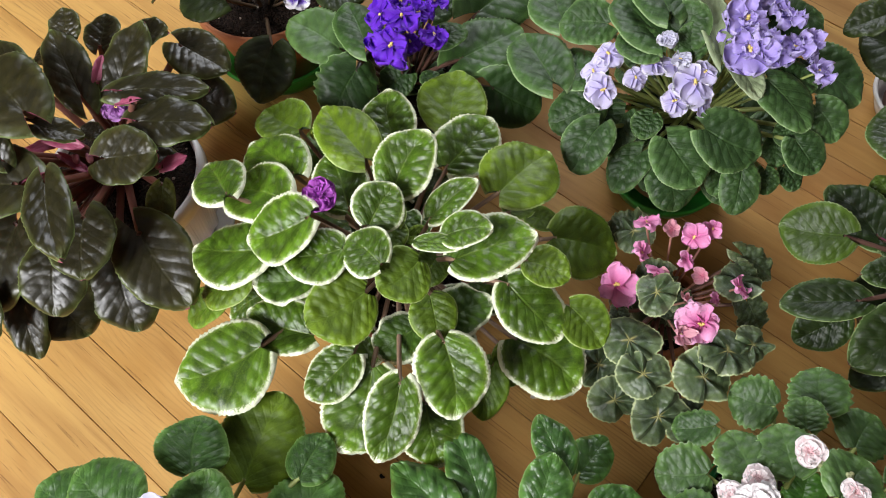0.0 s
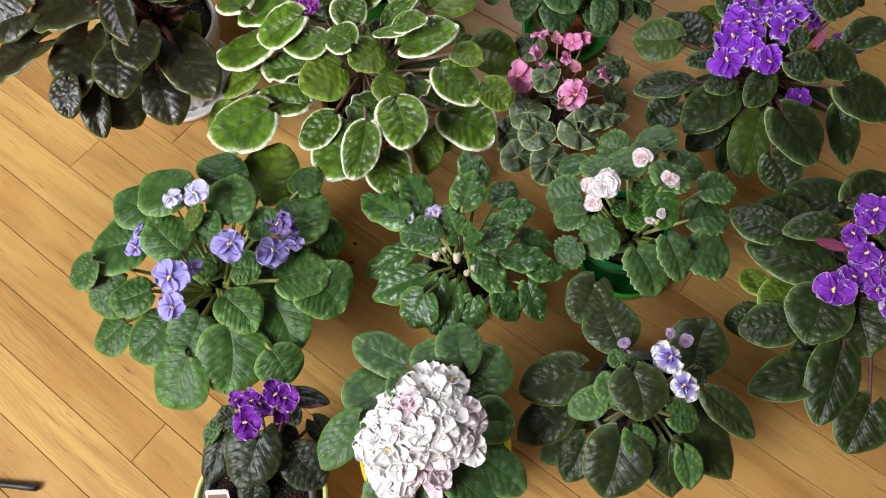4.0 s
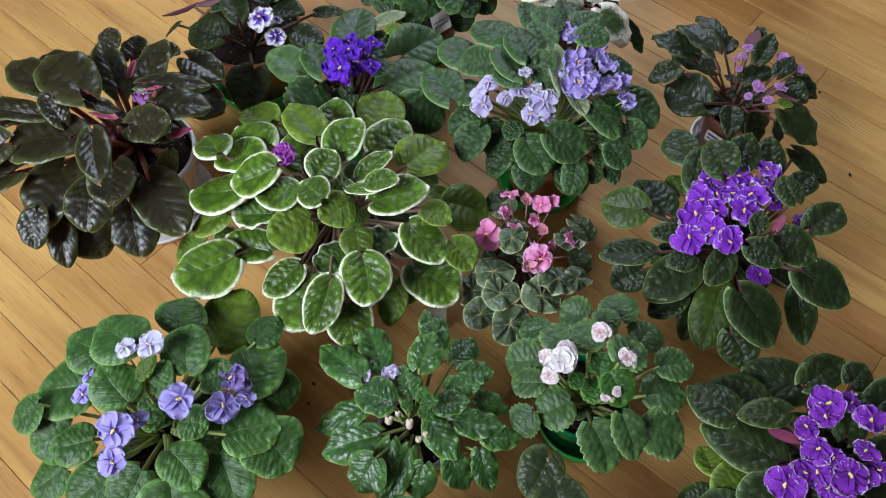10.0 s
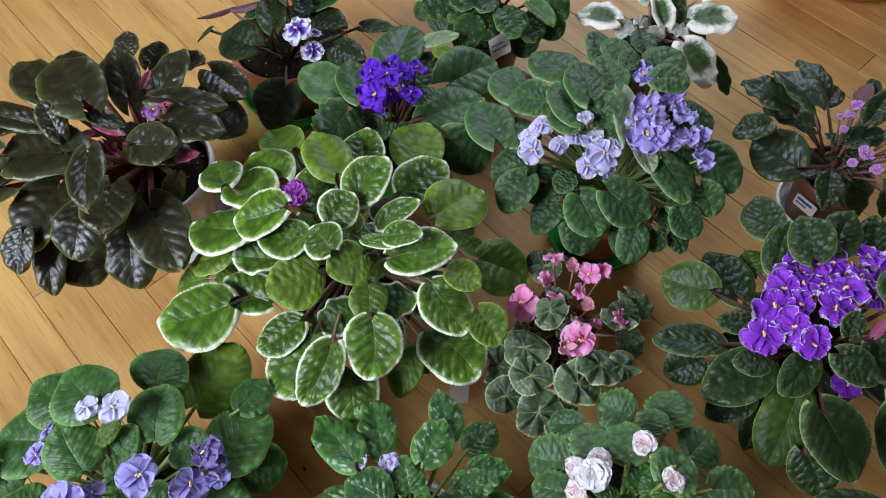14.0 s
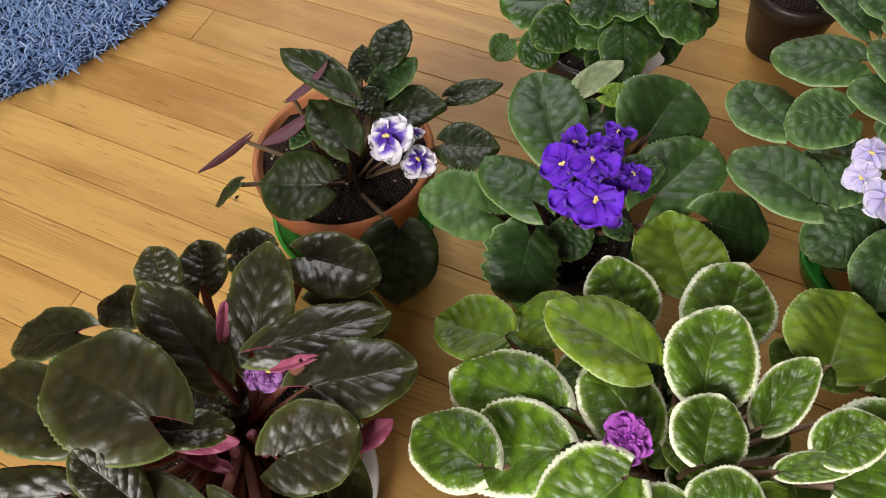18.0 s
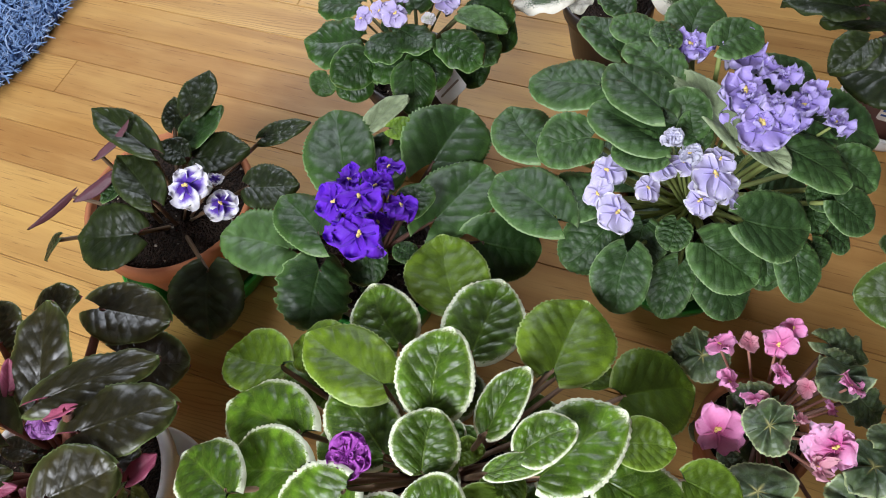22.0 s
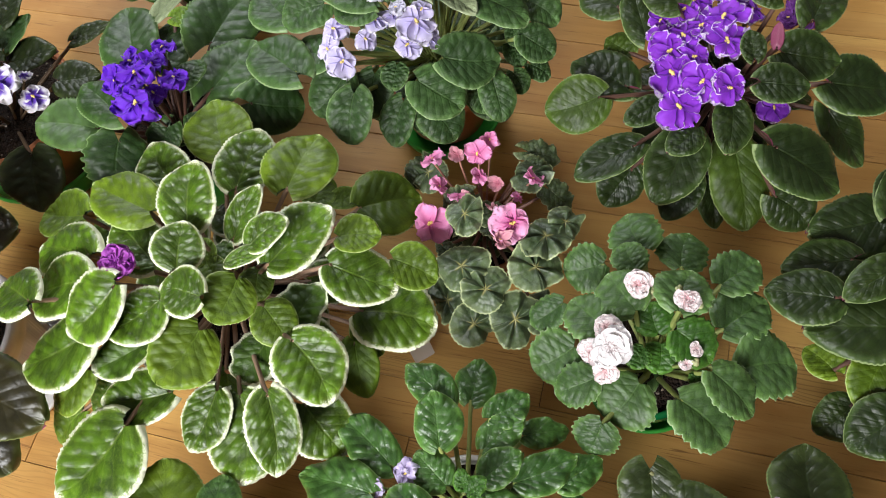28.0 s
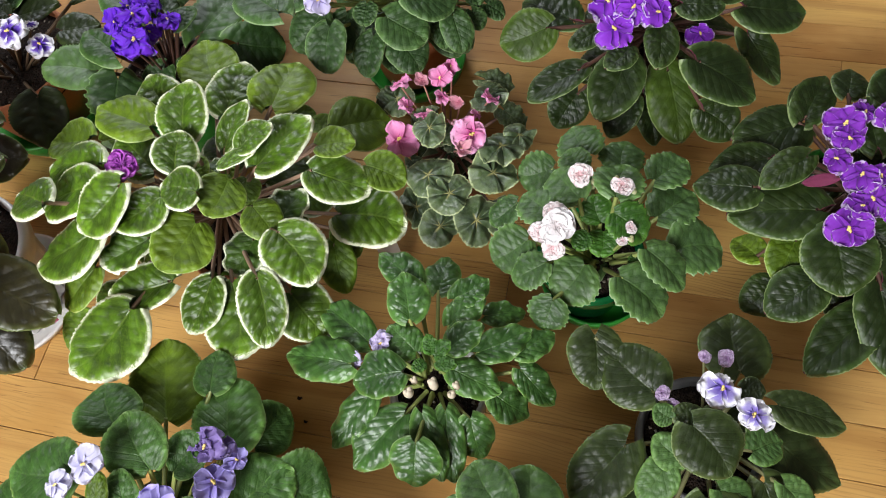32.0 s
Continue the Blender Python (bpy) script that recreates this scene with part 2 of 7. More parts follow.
# ---- builders ----
def part(name, mesh, material, parent, label="", m=None):
    """One mesh object under a thing or a part. mesh: a bmesh or a ready mesh."""
    if isinstance(mesh, bmesh.types.BMesh):
        data = bpy.data.meshes.new(name)
        mesh.to_mesh(data)
        mesh.free()
        mesh = data
    if material is not None and not mesh.materials:
        for one in material if isinstance(material, (list, tuple)) else [material]:
            mesh.materials.append(one)
    ob = new(name, mesh)
    ob.parent = parent
    if m is not None:
        ob.matrix_basis = m
    return tagged(ob, label)


def thing(name, at, label, category, group="", kind=""):
    ob = new(name)
    ob.empty_display_size = 0.05
    ob.location = at
    return tagged(ob, label, category, group, kind)


def smooth(mesh):
    mesh.polygons.foreach_set("use_smooth", [True] * len(mesh.polygons))
    return mesh


def lathe(profile, steps=48, wobble=0.0, flat=False, flutes=0):
    """A turned body from (radius, height) pairs, closed where the radius is 0."""
    verts, faces = [], []
    n = len(profile)
    for i in range(steps):
        a = 2 * math.pi * i / steps
        k = 1 + wobble * math.sin(3 * a + 1)
        for r, z in profile:
            f = k * (1 + 0.035 * math.cos(flutes * a)) if flutes and z < 0.9 * profile[3][1] else k
            verts.append((r * f * math.cos(a), r * f * math.sin(a), z))
    for i in range(steps):
        j = (i + 1) % steps
        for p in range(n - 1):
            faces.append((i * n + p, j * n + p, j * n + p + 1, i * n + p + 1))
    data = bpy.data.meshes.new("turned")
    data.from_pydata(verts, [], faces)
    bm = bmesh.new()
    bm.from_mesh(data)
    bmesh.ops.remove_doubles(bm, verts=bm.verts, dist=1e-5)
    bmesh.ops.recalc_face_normals(bm, faces=bm.faces)
    bm.to_mesh(data)
    bm.free()
    return data if flat else smooth(data)


def half_width(v, round_tip, belly):
    """Half the blade's width at v from base to tip, 0.5 at its widest; round base, blunt or pointed tip."""
    wide = 0.5 ** (1 / belly) - 0.02
    if v < wide:
        return 0.5 * (1 - ((wide - v) / wide) ** 2.3) ** 0.5
    return 0.5 * max(0.0, 1 - ((v - wide) / (1 - wide)) ** 1.95) ** (0.54 + 1.7 * (round_tip - 0.42))


def leaf_mesh(seed, round_tip=0.62, belly=0.82, heart=0.10, cup=0.12, bend=0.15, quilt=0.022, teeth=0.018, ruffle=0.0, twist=0.0, scallop=0.0, veins=6, curl=0.10, nu=18, nv=40):
    """A fleshy blade, 1 long (y) and 1 wide (x): quilted upper face, plainer under face, crenate margin."""
    rng = random.Random(seed)
    ph, ph2, lean = rng.uniform(0, 6.28), rng.uniform(0, 6.28), rng.uniform(-0.07, 0.07)
    fold, skew, swell = rng.uniform(-0.05, 0.14), rng.uniform(-0.35, 0.35), rng.uniform(-0.05, 0.05)
    jag = [rng.uniform(0.1, 1.2) for _ in range(nv + 1)]
    verts, faces, mats = [], [], []
    values = {"margin": [], "across": [], "along": [], "rib": []}

    def point(u, j, under):
        vv = 0.010 + 0.985 * j / nv
        hw = half_width(vv, round_tip, belly)
        au, side = abs(u), 1.0 if u > 0 else -1.0
        rim = au ** 6
        notch = teeth * (1.0 if j % 2 else -1.3) * jag[j]
        grow = 1 + notch * rim + (swell * side + 0.028 * math.sin(8 * vv + ph + 1.3 * side)) * au + scallop * math.cos(44 * vv + ph) * au ** 5
        x = u * hw * grow + lean * math.sin(math.pi * vv)
        y = vv - heart * au ** 1.2 * (1 - vv) ** 4 * 2.3 + 0.5 * notch * rim * vv ** 3
        d = min(1 - au, 1.0) * hw * 2
        d = max(min(d, (1 - vv) * 1.5), 0.3 * (vv < 0.10 and au < 0.62))
        rib = (vv - au ** 0.85 * (0.52 - 0.16 * vv)) * veins + (skew if u > 0 else -skew) * au
        puff = abs(math.sin(math.pi * rib)) ** 0.75
        inside = 1 - au ** 5
        z = 0.55 * cup * (au ** 1.7) * hw * 1.6 - curl * au ** 4 + fold * au * hw
        if not under:
            cell = math.sin(11 * au + 2.4 * math.floor(rib) * (1.3 + side) + ph)
            z += quilt * (1.15 * (puff - 0.6) * min(1.0, 3.2 * au) * (0.70 + 0.55 * cell) + 0.30 * math.sin(9 * x + 4 * vv + ph2)) * inside * (1 - 0.3 * vv)
        z -= 0.030 * math.exp(-(u / 0.11) ** 2) * (1 - 0.8 * vv)
        z -= bend * (vv ** 2) - bend * 0.25 * vv
        z += (ruffle + 0.012) * au ** 3 * math.sin(vv * 17 + ph + 1.1 * side) * (0.4 + vv)
        z += 0.4 * notch * rim
        z += twist * u * hw * (vv - 0.3)
        if under:
            z -= 0.006 + (0.020 + 1.9 * quilt) * (1 - au ** 6) * min(1.0, 9 * vv + 0.2, 9 * (1 - vv) + 0.2)
        return (x, y, z), d, u, vv, rib

    def sheet(steps, under):
        first = len(verts)
        for j in range(nv + 1):
            for u in steps:
                p, d, uu, v, rib = point(u, j, under)
                verts.append(p)
                for key, value in zip(("margin", "across", "along", "rib"), (d, uu, v, rib)):
                    values[key].append(value)
        n = len(steps)
        for j in range(nv):
            for i in range(n - 1):
                a = first + j * n + i
                quad = (a, a + 1, a + n + 1, a + n)
                faces.append(quad[::-1] if under else quad)
                mats.append(1 if under else 0)
        return first, n

    top, nt = sheet([math.copysign(abs(2 * i / nu - 1) ** 0.85, i - nu / 2) for i in range(nu + 1)], False)
    low, nl = sheet((-1.0, -0.86, -0.6, -0.3, 0.0, 0.3, 0.6, 0.86, 1.0), True)
    for j in range(nv):
        for i, k, s in ((0, 0, 1), (nt - 1, nl - 1, -1)):
            faces.append((top + j * nt + i, top + (j + 1) * nt + i, low + (j + 1) * nl + k, low + j * nl + k)[::s])
            mats.append(0)
    data = bpy.data.meshes.new("leaf")
    data.from_pydata(verts, [], faces)
    for name, column in values.items():
        data.attributes.new(name, "FLOAT", "POINT").data.foreach_set("value", column)
    data.polygons.foreach_set("material_index", mats)
    return smooth(data)


def crest_mesh(seed, folds=6, rings=12, steps=96):
    """A round cupped leaf, 1 across, with deep folds that run out from its middle and a frilled margin."""
    rng = random.Random(seed)
    ph, ph2 = rng.uniform(0, 6.28), rng.uniform(0, 6.28)
    deep = [rng.uniform(0.3, 1.6) for _ in range(folds)]
    verts, faces, mats = [], [], []
    values = {"margin": [], "across": [], "along": [], "rib": []}
    for under in (0, 1):
        for j in range(rings + 1):
            r = j / rings
            for i in range(steps):
                a = 2 * math.pi * i / steps
                turn = folds * (i / steps) + 0.35 * math.sin(a + ph2) + 0.15 * math.sin(2 * a + ph)
                amp = deep[int(turn) % folds] * (1 - math.cos(2 * math.pi * turn)) / 2
                reach = 0.5 * r * (1 + 0.10 * math.sin(2 * a + ph) + 0.07 * math.sin(3 * a + ph2) + 0.09 * (amp - 0.5) * r + 0.02 * math.sin(31 * a) * r ** 4)
                z = 0.26 * (amp - 0.45) * r ** 1.2 * (1.15 - 0.5 * r) + 0.06 * r - 0.16 * r ** 3 + 0.05 * r ** 3 * math.sin(3 * a + ph2) + 0.012 * math.sin(23 * a + ph) * r ** 4
                verts.append((reach * math.cos(a), reach * math.sin(a), z - 0.022 * under * (1 - r ** 6)))
                for key, value in zip(("margin", "across", "along", "rib"), (0.5 * (1 - r), 0.5, r, turn)):
                    values[key].append(value)
    half = (rings + 1) * steps
    for under in (0, 1):
        for j in range(rings):
            for i in range(steps):
                k = (i + 1) % steps
                quad = tuple(under * half + v for v in (j * steps + i, (j + 1) * steps + i, (j + 1) * steps + k, j * steps + k))
                faces.append(quad[::-1] if under else quad)
                mats.append(under)
    for i in range(steps):
        k = (i + 1) % steps
        faces.append((rings * steps + i, half + rings * steps + i, half + rings * steps + k, rings * steps + k))
        mats.append(0)
    data = bpy.data.meshes.new("crested_leaf")
    data.from_pydata(verts, [], faces)
    for name, column in values.items():
        data.attributes.new(name, "FLOAT", "POINT").data.foreach_set("value", column)
    data.polygons.foreach_set("material_index", mats)
    return smooth(data)


def stalk_mesh(r0=1.0, r1=0.8, arch=0.12, sides=8, rings=9):
    """A round stalk, 1 long (y), arched up (z); its radius follows the object's x and z scale."""
    verts, faces = [], []
    for j in range(rings):
        v = j / (rings - 1)
        r = r0 + (r1 - r0) * v
        for i in range(sides):
            a = 2 * math.pi * i / sides
            verts.append((r * math.cos(a), v, r * math.sin(a) + arch * math.sin(math.pi * v)))
    for j in range(rings - 1):
        for i in range(sides):
            k = (i + 1) % sides
            faces.append((j * sides + i, j * sides + k, (j + 1) * sides + k, (j + 1) * sides + i))
    faces += [tuple(range(sides)), tuple(range((rings - 1) * sides, rings * sides))[::-1]]
    data = bpy.data.meshes.new("stalk")
    data.from_pydata(verts, [], faces)
    return smooth(data)


def frame_from(base, tip, roll=0.0):
    """Axes with y from base to tip, z as near up as can be, turned round y by roll degrees."""
    b, t = Vector(base), Vector(tip)
    y = (t - b).normalized()
    up = Vector((0, 0, 1)) if abs(y.z) < 0.97 else Vector((-y.x, -y.y, 0.3)).normalized()
    x = y.cross(up).normalized()
    z = x.cross(y)
    m = Matrix((x, y, z)).transposed()
    return m @ Matrix.Rotation(radians(roll), 3, "Y"), (t - b).length


def placed(base, rot, sx, sy, sz):
    return Matrix.Translation(base) @ rot.to_4x4() @ Matrix.Diagonal((sx, sy, sz, 1))


def corolla_mesh(seed, layers, petals=5, ruffle=0.12, cup=0.25, nu=12, nv=9, narrow=1.0, loose=0.16):
    """A violet's corolla, 1 across, facing +z. layers: (size, lift, turn) of each whorl of petals."""
    rng = random.Random(seed)
    verts, faces, margin, along = [], [], [], []
    for size, lift, turn in layers:
        for p in range(petals):
            a0 = 2 * math.pi * p / petals + turn + rng.uniform(-0.14, 0.14)
            big = size * (1.0 + (0.14 if p in (0, 1, 4) else -0.12) + rng.uniform(-0.07, 0.07))
            ph, ph2, c = rng.uniform(0, 6.28), rng.uniform(0, 6.28), cup * rng.uniform(0.2, 1.8)
            start = len(verts)
            tilt, roll = lift + rng.uniform(-loose, loose), rng.uniform(-0.10, 0.10)
            for j in range(nv + 1):
                v = 1 - (1 - j / nv) ** 1.7
                span = (0.25 + 0.75 * (v / 0.58) ** 0.8) if v < 0.58 else math.sqrt(max(0.0, 1 - ((v - 0.58) / 0.42) ** 2))
                w = 0.31 * narrow * span
                for i in range(nu + 1):
                    u = 2 * i / nu - 1
                    rim = 1 - min(1.0, (1 - abs(u)) * span * 1.6, (1 - v) * 2.2)
                    r = 0.5 * big * v * (1 + (0.03 * math.sin(5 * u + ph) + 0.03 * math.sin(11 * a0 + 14 * u + ph2)) * rim)
                    s = u * w * big * (1 + 0.05 * math.sin(16 * v + ph2) * rim)
                    z = -0.18 * c * v * v + ruffle * 0.42 * v ** 1.5 * math.sin(4.5 * u + ph) * (0.35 + 0.65 * abs(u))
                    z += 0.34 * ruffle * rim ** 2 * v * math.sin(9 * u + 13 * v + ph2) + 0.10 * (1 - v) * u * u + roll * u * v
                    rr, zz = r * math.cos(tilt) - z * math.sin(tilt) * big, r * math.sin(tilt) + z * math.cos(tilt) * big
                    verts.append((rr * math.cos(a0) - s * math.sin(a0), rr * math.sin(a0) + s * math.cos(a0), zz + 0.012 * (p % 2)))
                    margin.append(1 - rim + 2.5 * max(0.0, 0.5 - v))
                    along.append(v)
            count = len(verts) - start
            verts += [(x, y, z - 0.012) for x, y, z in verts[start:]]
            margin += margin[start:]
            along += along[start:]
            for j in range(nv):
                for i in range(nu):
                    k = start + j * (nu + 1) + i
                    faces.append((k, k + nu + 1, k + nu + 2, k + 1))
                    faces.append((k + count, k + count + 1, k + count + nu + 2, k + count + nu + 1))
            for j in range(nv):
                for i in (0, nu):
                    k = start + j * (nu + 1) + i
                    faces.append((k, k + nu + 1, k + count + nu + 1, k + count))
            for i in range(nu):
                k = start + nv * (nu + 1) + i
                faces.append((k, k + 1, k + count + 1, k + count))
    data = bpy.data.meshes.new("corolla")
    data.from_pydata(verts, [], faces)
    for name, values in (("margin", margin), ("along", along)):
        data.attributes.new(name, "FLOAT", "POINT").data.foreach_set("value", values)
    return smooth(data)


def bead_mesh(sx, sy, sz, pieces=((0, 0, 0, 1),)):
    """Small rounded sacs joined into one."""
    bm = bmesh.new()
    for x, y, z, s in pieces:
        m = Matrix.Translation((x, y, z)) @ Matrix.Diagonal((sx * s, sy * s, sz * s, 1))
        bmesh.ops.create_icosphere(bm, subdivisions=2, radius=1.0, matrix=m)
    data = bpy.data.meshes.new("bead")
    bm.to_mesh(data)
    bm.free()
    return smooth(data)


# ---- the room: strip floor, walls, ceiling, two windows ----
WOOD = wood_material()
PLASTER = plain_material("taupe_plaster", (0.08, 0.07, 0.06), (0.07, 0.06, 0.055), 0.8, 3.0)
CEILING = plain_material("grey_ceiling_paint", (0.26, 0.25, 0.235), (0.23, 0.22, 0.21), 0.85, 4.0)
WHITE_PAINT = plain_material("white_gloss_paint", (0.80, 0.79, 0.77), None, 0.35, 8.0)
GAP = plain_material("dark_floor_gap", (0.045, 0.022, 0.010), None, 0.8, 40.0)


def box_mesh(x0, y0, z0, x1, y1, z1, bevel=0.0):
    bm = bmesh.new()
    bmesh.ops.create_cube(bm, size=1.0, matrix=Matrix.Translation(((x0 + x1) / 2, (y0 + y1) / 2, (z0 + z1) / 2)) @ Matrix.Diagonal((x1 - x0, y1 - y0, z1 - z0, 1)))
    if bevel:
        bmesh.ops.bevel(bm, geom=bm.edges[:], offset=bevel, segments=1, affect="EDGES")
    return bm


def slab(name, box, material, label, parent=None, bevel=0.0):
    bm = box_mesh(*box, bevel)
    data = bpy.data.meshes.new(name)
    bm.to_mesh(data)
    bm.free()
    data.materials.append(material)
    ob = new(name, data)
    ob.parent = parent
    return tagged(ob, label, "" if parent else name.split("_")[0], "", "" if parent else "structure")


X0, X1, Y0, Y1, TOP = -2.0, 2.0, -2.1, 2.8, 2.8
slab("ceiling", (X0 - 0.15, Y0 - 0.15, TOP, X1 + 0.15, Y1 + 0.15, TOP + 0.1), CEILING, "plain grey painted ceiling over the room")
slab("wall_south", (X0 - 0.15, Y0 - 0.15, -0.03, X1 + 0.15, Y0, TOP), PLASTER, "plain dark taupe plaster wall of the room")
slab("wall_east", (X1, Y0, -0.03, X1 + 0.15, Y1 + 0.15, TOP), PLASTER, "plain dark taupe plaster wall of the room")


def window_wall(name, along, lo, hi, at, out, w0, w1, sill, head):
    """A wall with one window opening; along: 'x' or 'y'."""
    ob = thing(name, (0, 0, 0), "plain dark taupe plaster wall with one window opening", "wall", "", "structure")

    def box(a0, a1, z0, z1, d0, d1):
        return (a0, d0, z0, a1, d1, z1) if along == "x" else (d0, a0, z0, d1, a1, z1)
    d0, d1 = min(at, out), max(at, out)
    for nm, b in (("wall_panel", (lo, w0, -0.03, TOP)), ("wall_panel", (w1, hi, -0.03, TOP)), ("wall_panel", (w0, w1, -0.03, sill)), ("wall_panel", (w0, w1, head, TOP))):
        part(nm, box_mesh(*box(*b, d0, d1)), PLASTER, ob)
    win = thing("window_" + name[-4:], (0, 0, 0), "white painted window frame in the plaster wall", "window", "", "structure")
    mid = (d0 + d1) / 2
    for a0, a1, z0, z1 in ((w0, w0 + 0.06, sill, head), (w1 - 0.06, w1, sill, head), (w0 + 0.06, w1 - 0.06, sill, sill + 0.06), (w0 + 0.06, w1 - 0.06, head - 0.06, head), ((w0 + w1) / 2 - 0.03, (w0 + w1) / 2 + 0.03, sill + 0.06, head - 0.06)):
        part("frame", box_mesh(*box(a0, a1, z0, z1, mid - 0.03, mid + 0.03), 0.004), WHITE_PAINT, win)


window_wall("wall_west", "y", Y0, Y1 + 0.15, X0, X0 - 0.15, -2.02, -0.55, 1.2, 2.75)
window_wall("wall_back", "x", X0, X1, Y1, Y1 + 0.15, -0.6, 1.2, 1.1, 2.65)

# strip floor: 57 mm wide boards, laid askew to the plants
STRIP, LAY, FIRST = 0.05715, -39.3, -0.1497
floor = tagged(new("floor"), "honey-coloured varnished hardwood strip floor with dark joints", "floor", "", "structure")
floor.matrix_world = pose(0, 0, 0, 0, 0, LAY)
part("floor_bed", box_mesh(X0, Y0, -0.03, X1, Y1, -0.004), GAP, floor, "", pose(0, 0, 0, 0, 0, -LAY))
BOARDS = {}


def board_mesh(length):
    if length not in BOARDS:
        bm = box_mesh(0, 0.0003, -0.006, length, STRIP - 0.0003, 0.0)
        bmesh.ops.bevel(bm, geom=[e for e in bm.edges if all(v.co.z > -0.001 for v in e.verts)], offset=0.0006, segments=1, affect="EDGES")
        data = bpy.data.meshes.new("board")
        bm.to_mesh(data)
        bm.free()
        data.materials.append(WOOD)
        BOARDS[length] = data
    return BOARDS[length]


def span_of(k):
    """Where row k of the strips enters and leaves the room."""
    a, b = math.cos(radians(LAY)), math.sin(radians(LAY))
    lo, hi = -9.0, 9.0
    for v in (FIRST + k * STRIP, FIRST + (k + 1) * STRIP):
        for lim0, lim1, slope, off in ((X0, X1, a, -v * b), (Y0, Y1, b, v * a)):
            e0, e1 = sorted(((lim0 - off) / slope, (lim1 - off) / slope))
            lo, hi = max(lo, e0), min(hi, e1)
    return lo - 0.05, hi + 0.05


def lay_row(k, ends, rng):
    """One row of boards from wall to wall, with butt joints at the given places and at random ones."""
    x, x1 = span_of(k)
    if x1 - x < 0.1:
        return
    stops = sorted(ends)
    first = True
    while x < x1 - 0.02:
        length = rng.choice((1.16, 1.34, 1.66, 1.92, 2.2)) * (rng.uniform(0.3, 1.0) if first else 1.0)
        first = False
        ahead = [s for s in stops if s > x + 0.02]
        if ahead and x + length > ahead[0] - 0.3:
            length = ahead[0] - x
        length = round(min(length, x1 - x), 3)
        ob = new("board", board_mesh(length))
        ob.parent = floor
        ob.location = (x, FIRST + k * STRIP, rng.uniform(-0.0004, 0.0))
        x += length + 0.0006


rng = random.Random(5)
KNOWN_ENDS = {0: (-0.542,), 1: (-0.62,), 2: (-0.453,), 11: (-0.913,), 15: (-0.662,), 16: (-0.808,), 19: (0.133,), 20: (-0.022,), 21: (-0.235,)}
for k in range(-60, 80):
    lay_row(k, KNOWN_ENDS.get(k, ()), rng)


# ---- african violets ----
def pot_profile(r, h, lip=0.006):
    """Outer wall, rim and inner wall of a tapered flower pot."""
    return [(0, 0), (r * 0.70, 0), (r * 0.72, 0.003), (r * 0.93, h * 0.80), (r, h * 0.805), (r, h - 0.002), (r - 0.002, h), (r - lip + 0.001, h), (r - lip, h - 0.003), (r * 0.86 - lip, h * 0.6), (0, h * 0.6)]


def soil_mesh(r, seed, rings=11, steps=44):
    """Crumbly surface of the soil in a pot, with a skirt below it."""
    rng = random.Random(seed)
    verts, faces = [(0, 0, 0.004)], []
    for j in range(1, rings + 1):
        for i in range(steps):
            a, d = 2 * math.pi * (i + 0.4 * rng.random()) / steps, r * min(j / rings, 1.0)
            z = 0.005 * (1 - (d / r) ** 2) + rng.uniform(-0.0022, 0.0022)
            if j == rings:
                z = -0.02
            elif j == rings - 1:
                d = r
            verts.append((d * math.cos(a), d * math.sin(a), z))
    for i in range(steps):
        k = (i + 1) % steps
        faces.append((0, 1 + i, 1 + k))
        for j in range(rings - 1):
            faces.append((1 + j * steps + i, 1 + (j + 1) * steps + i, 1 + (j + 1) * steps + k, 1 + j * steps + k))
    data = bpy.data.meshes.new("soil")
    data.from_pydata(verts, [], faces)
    return smooth(data)


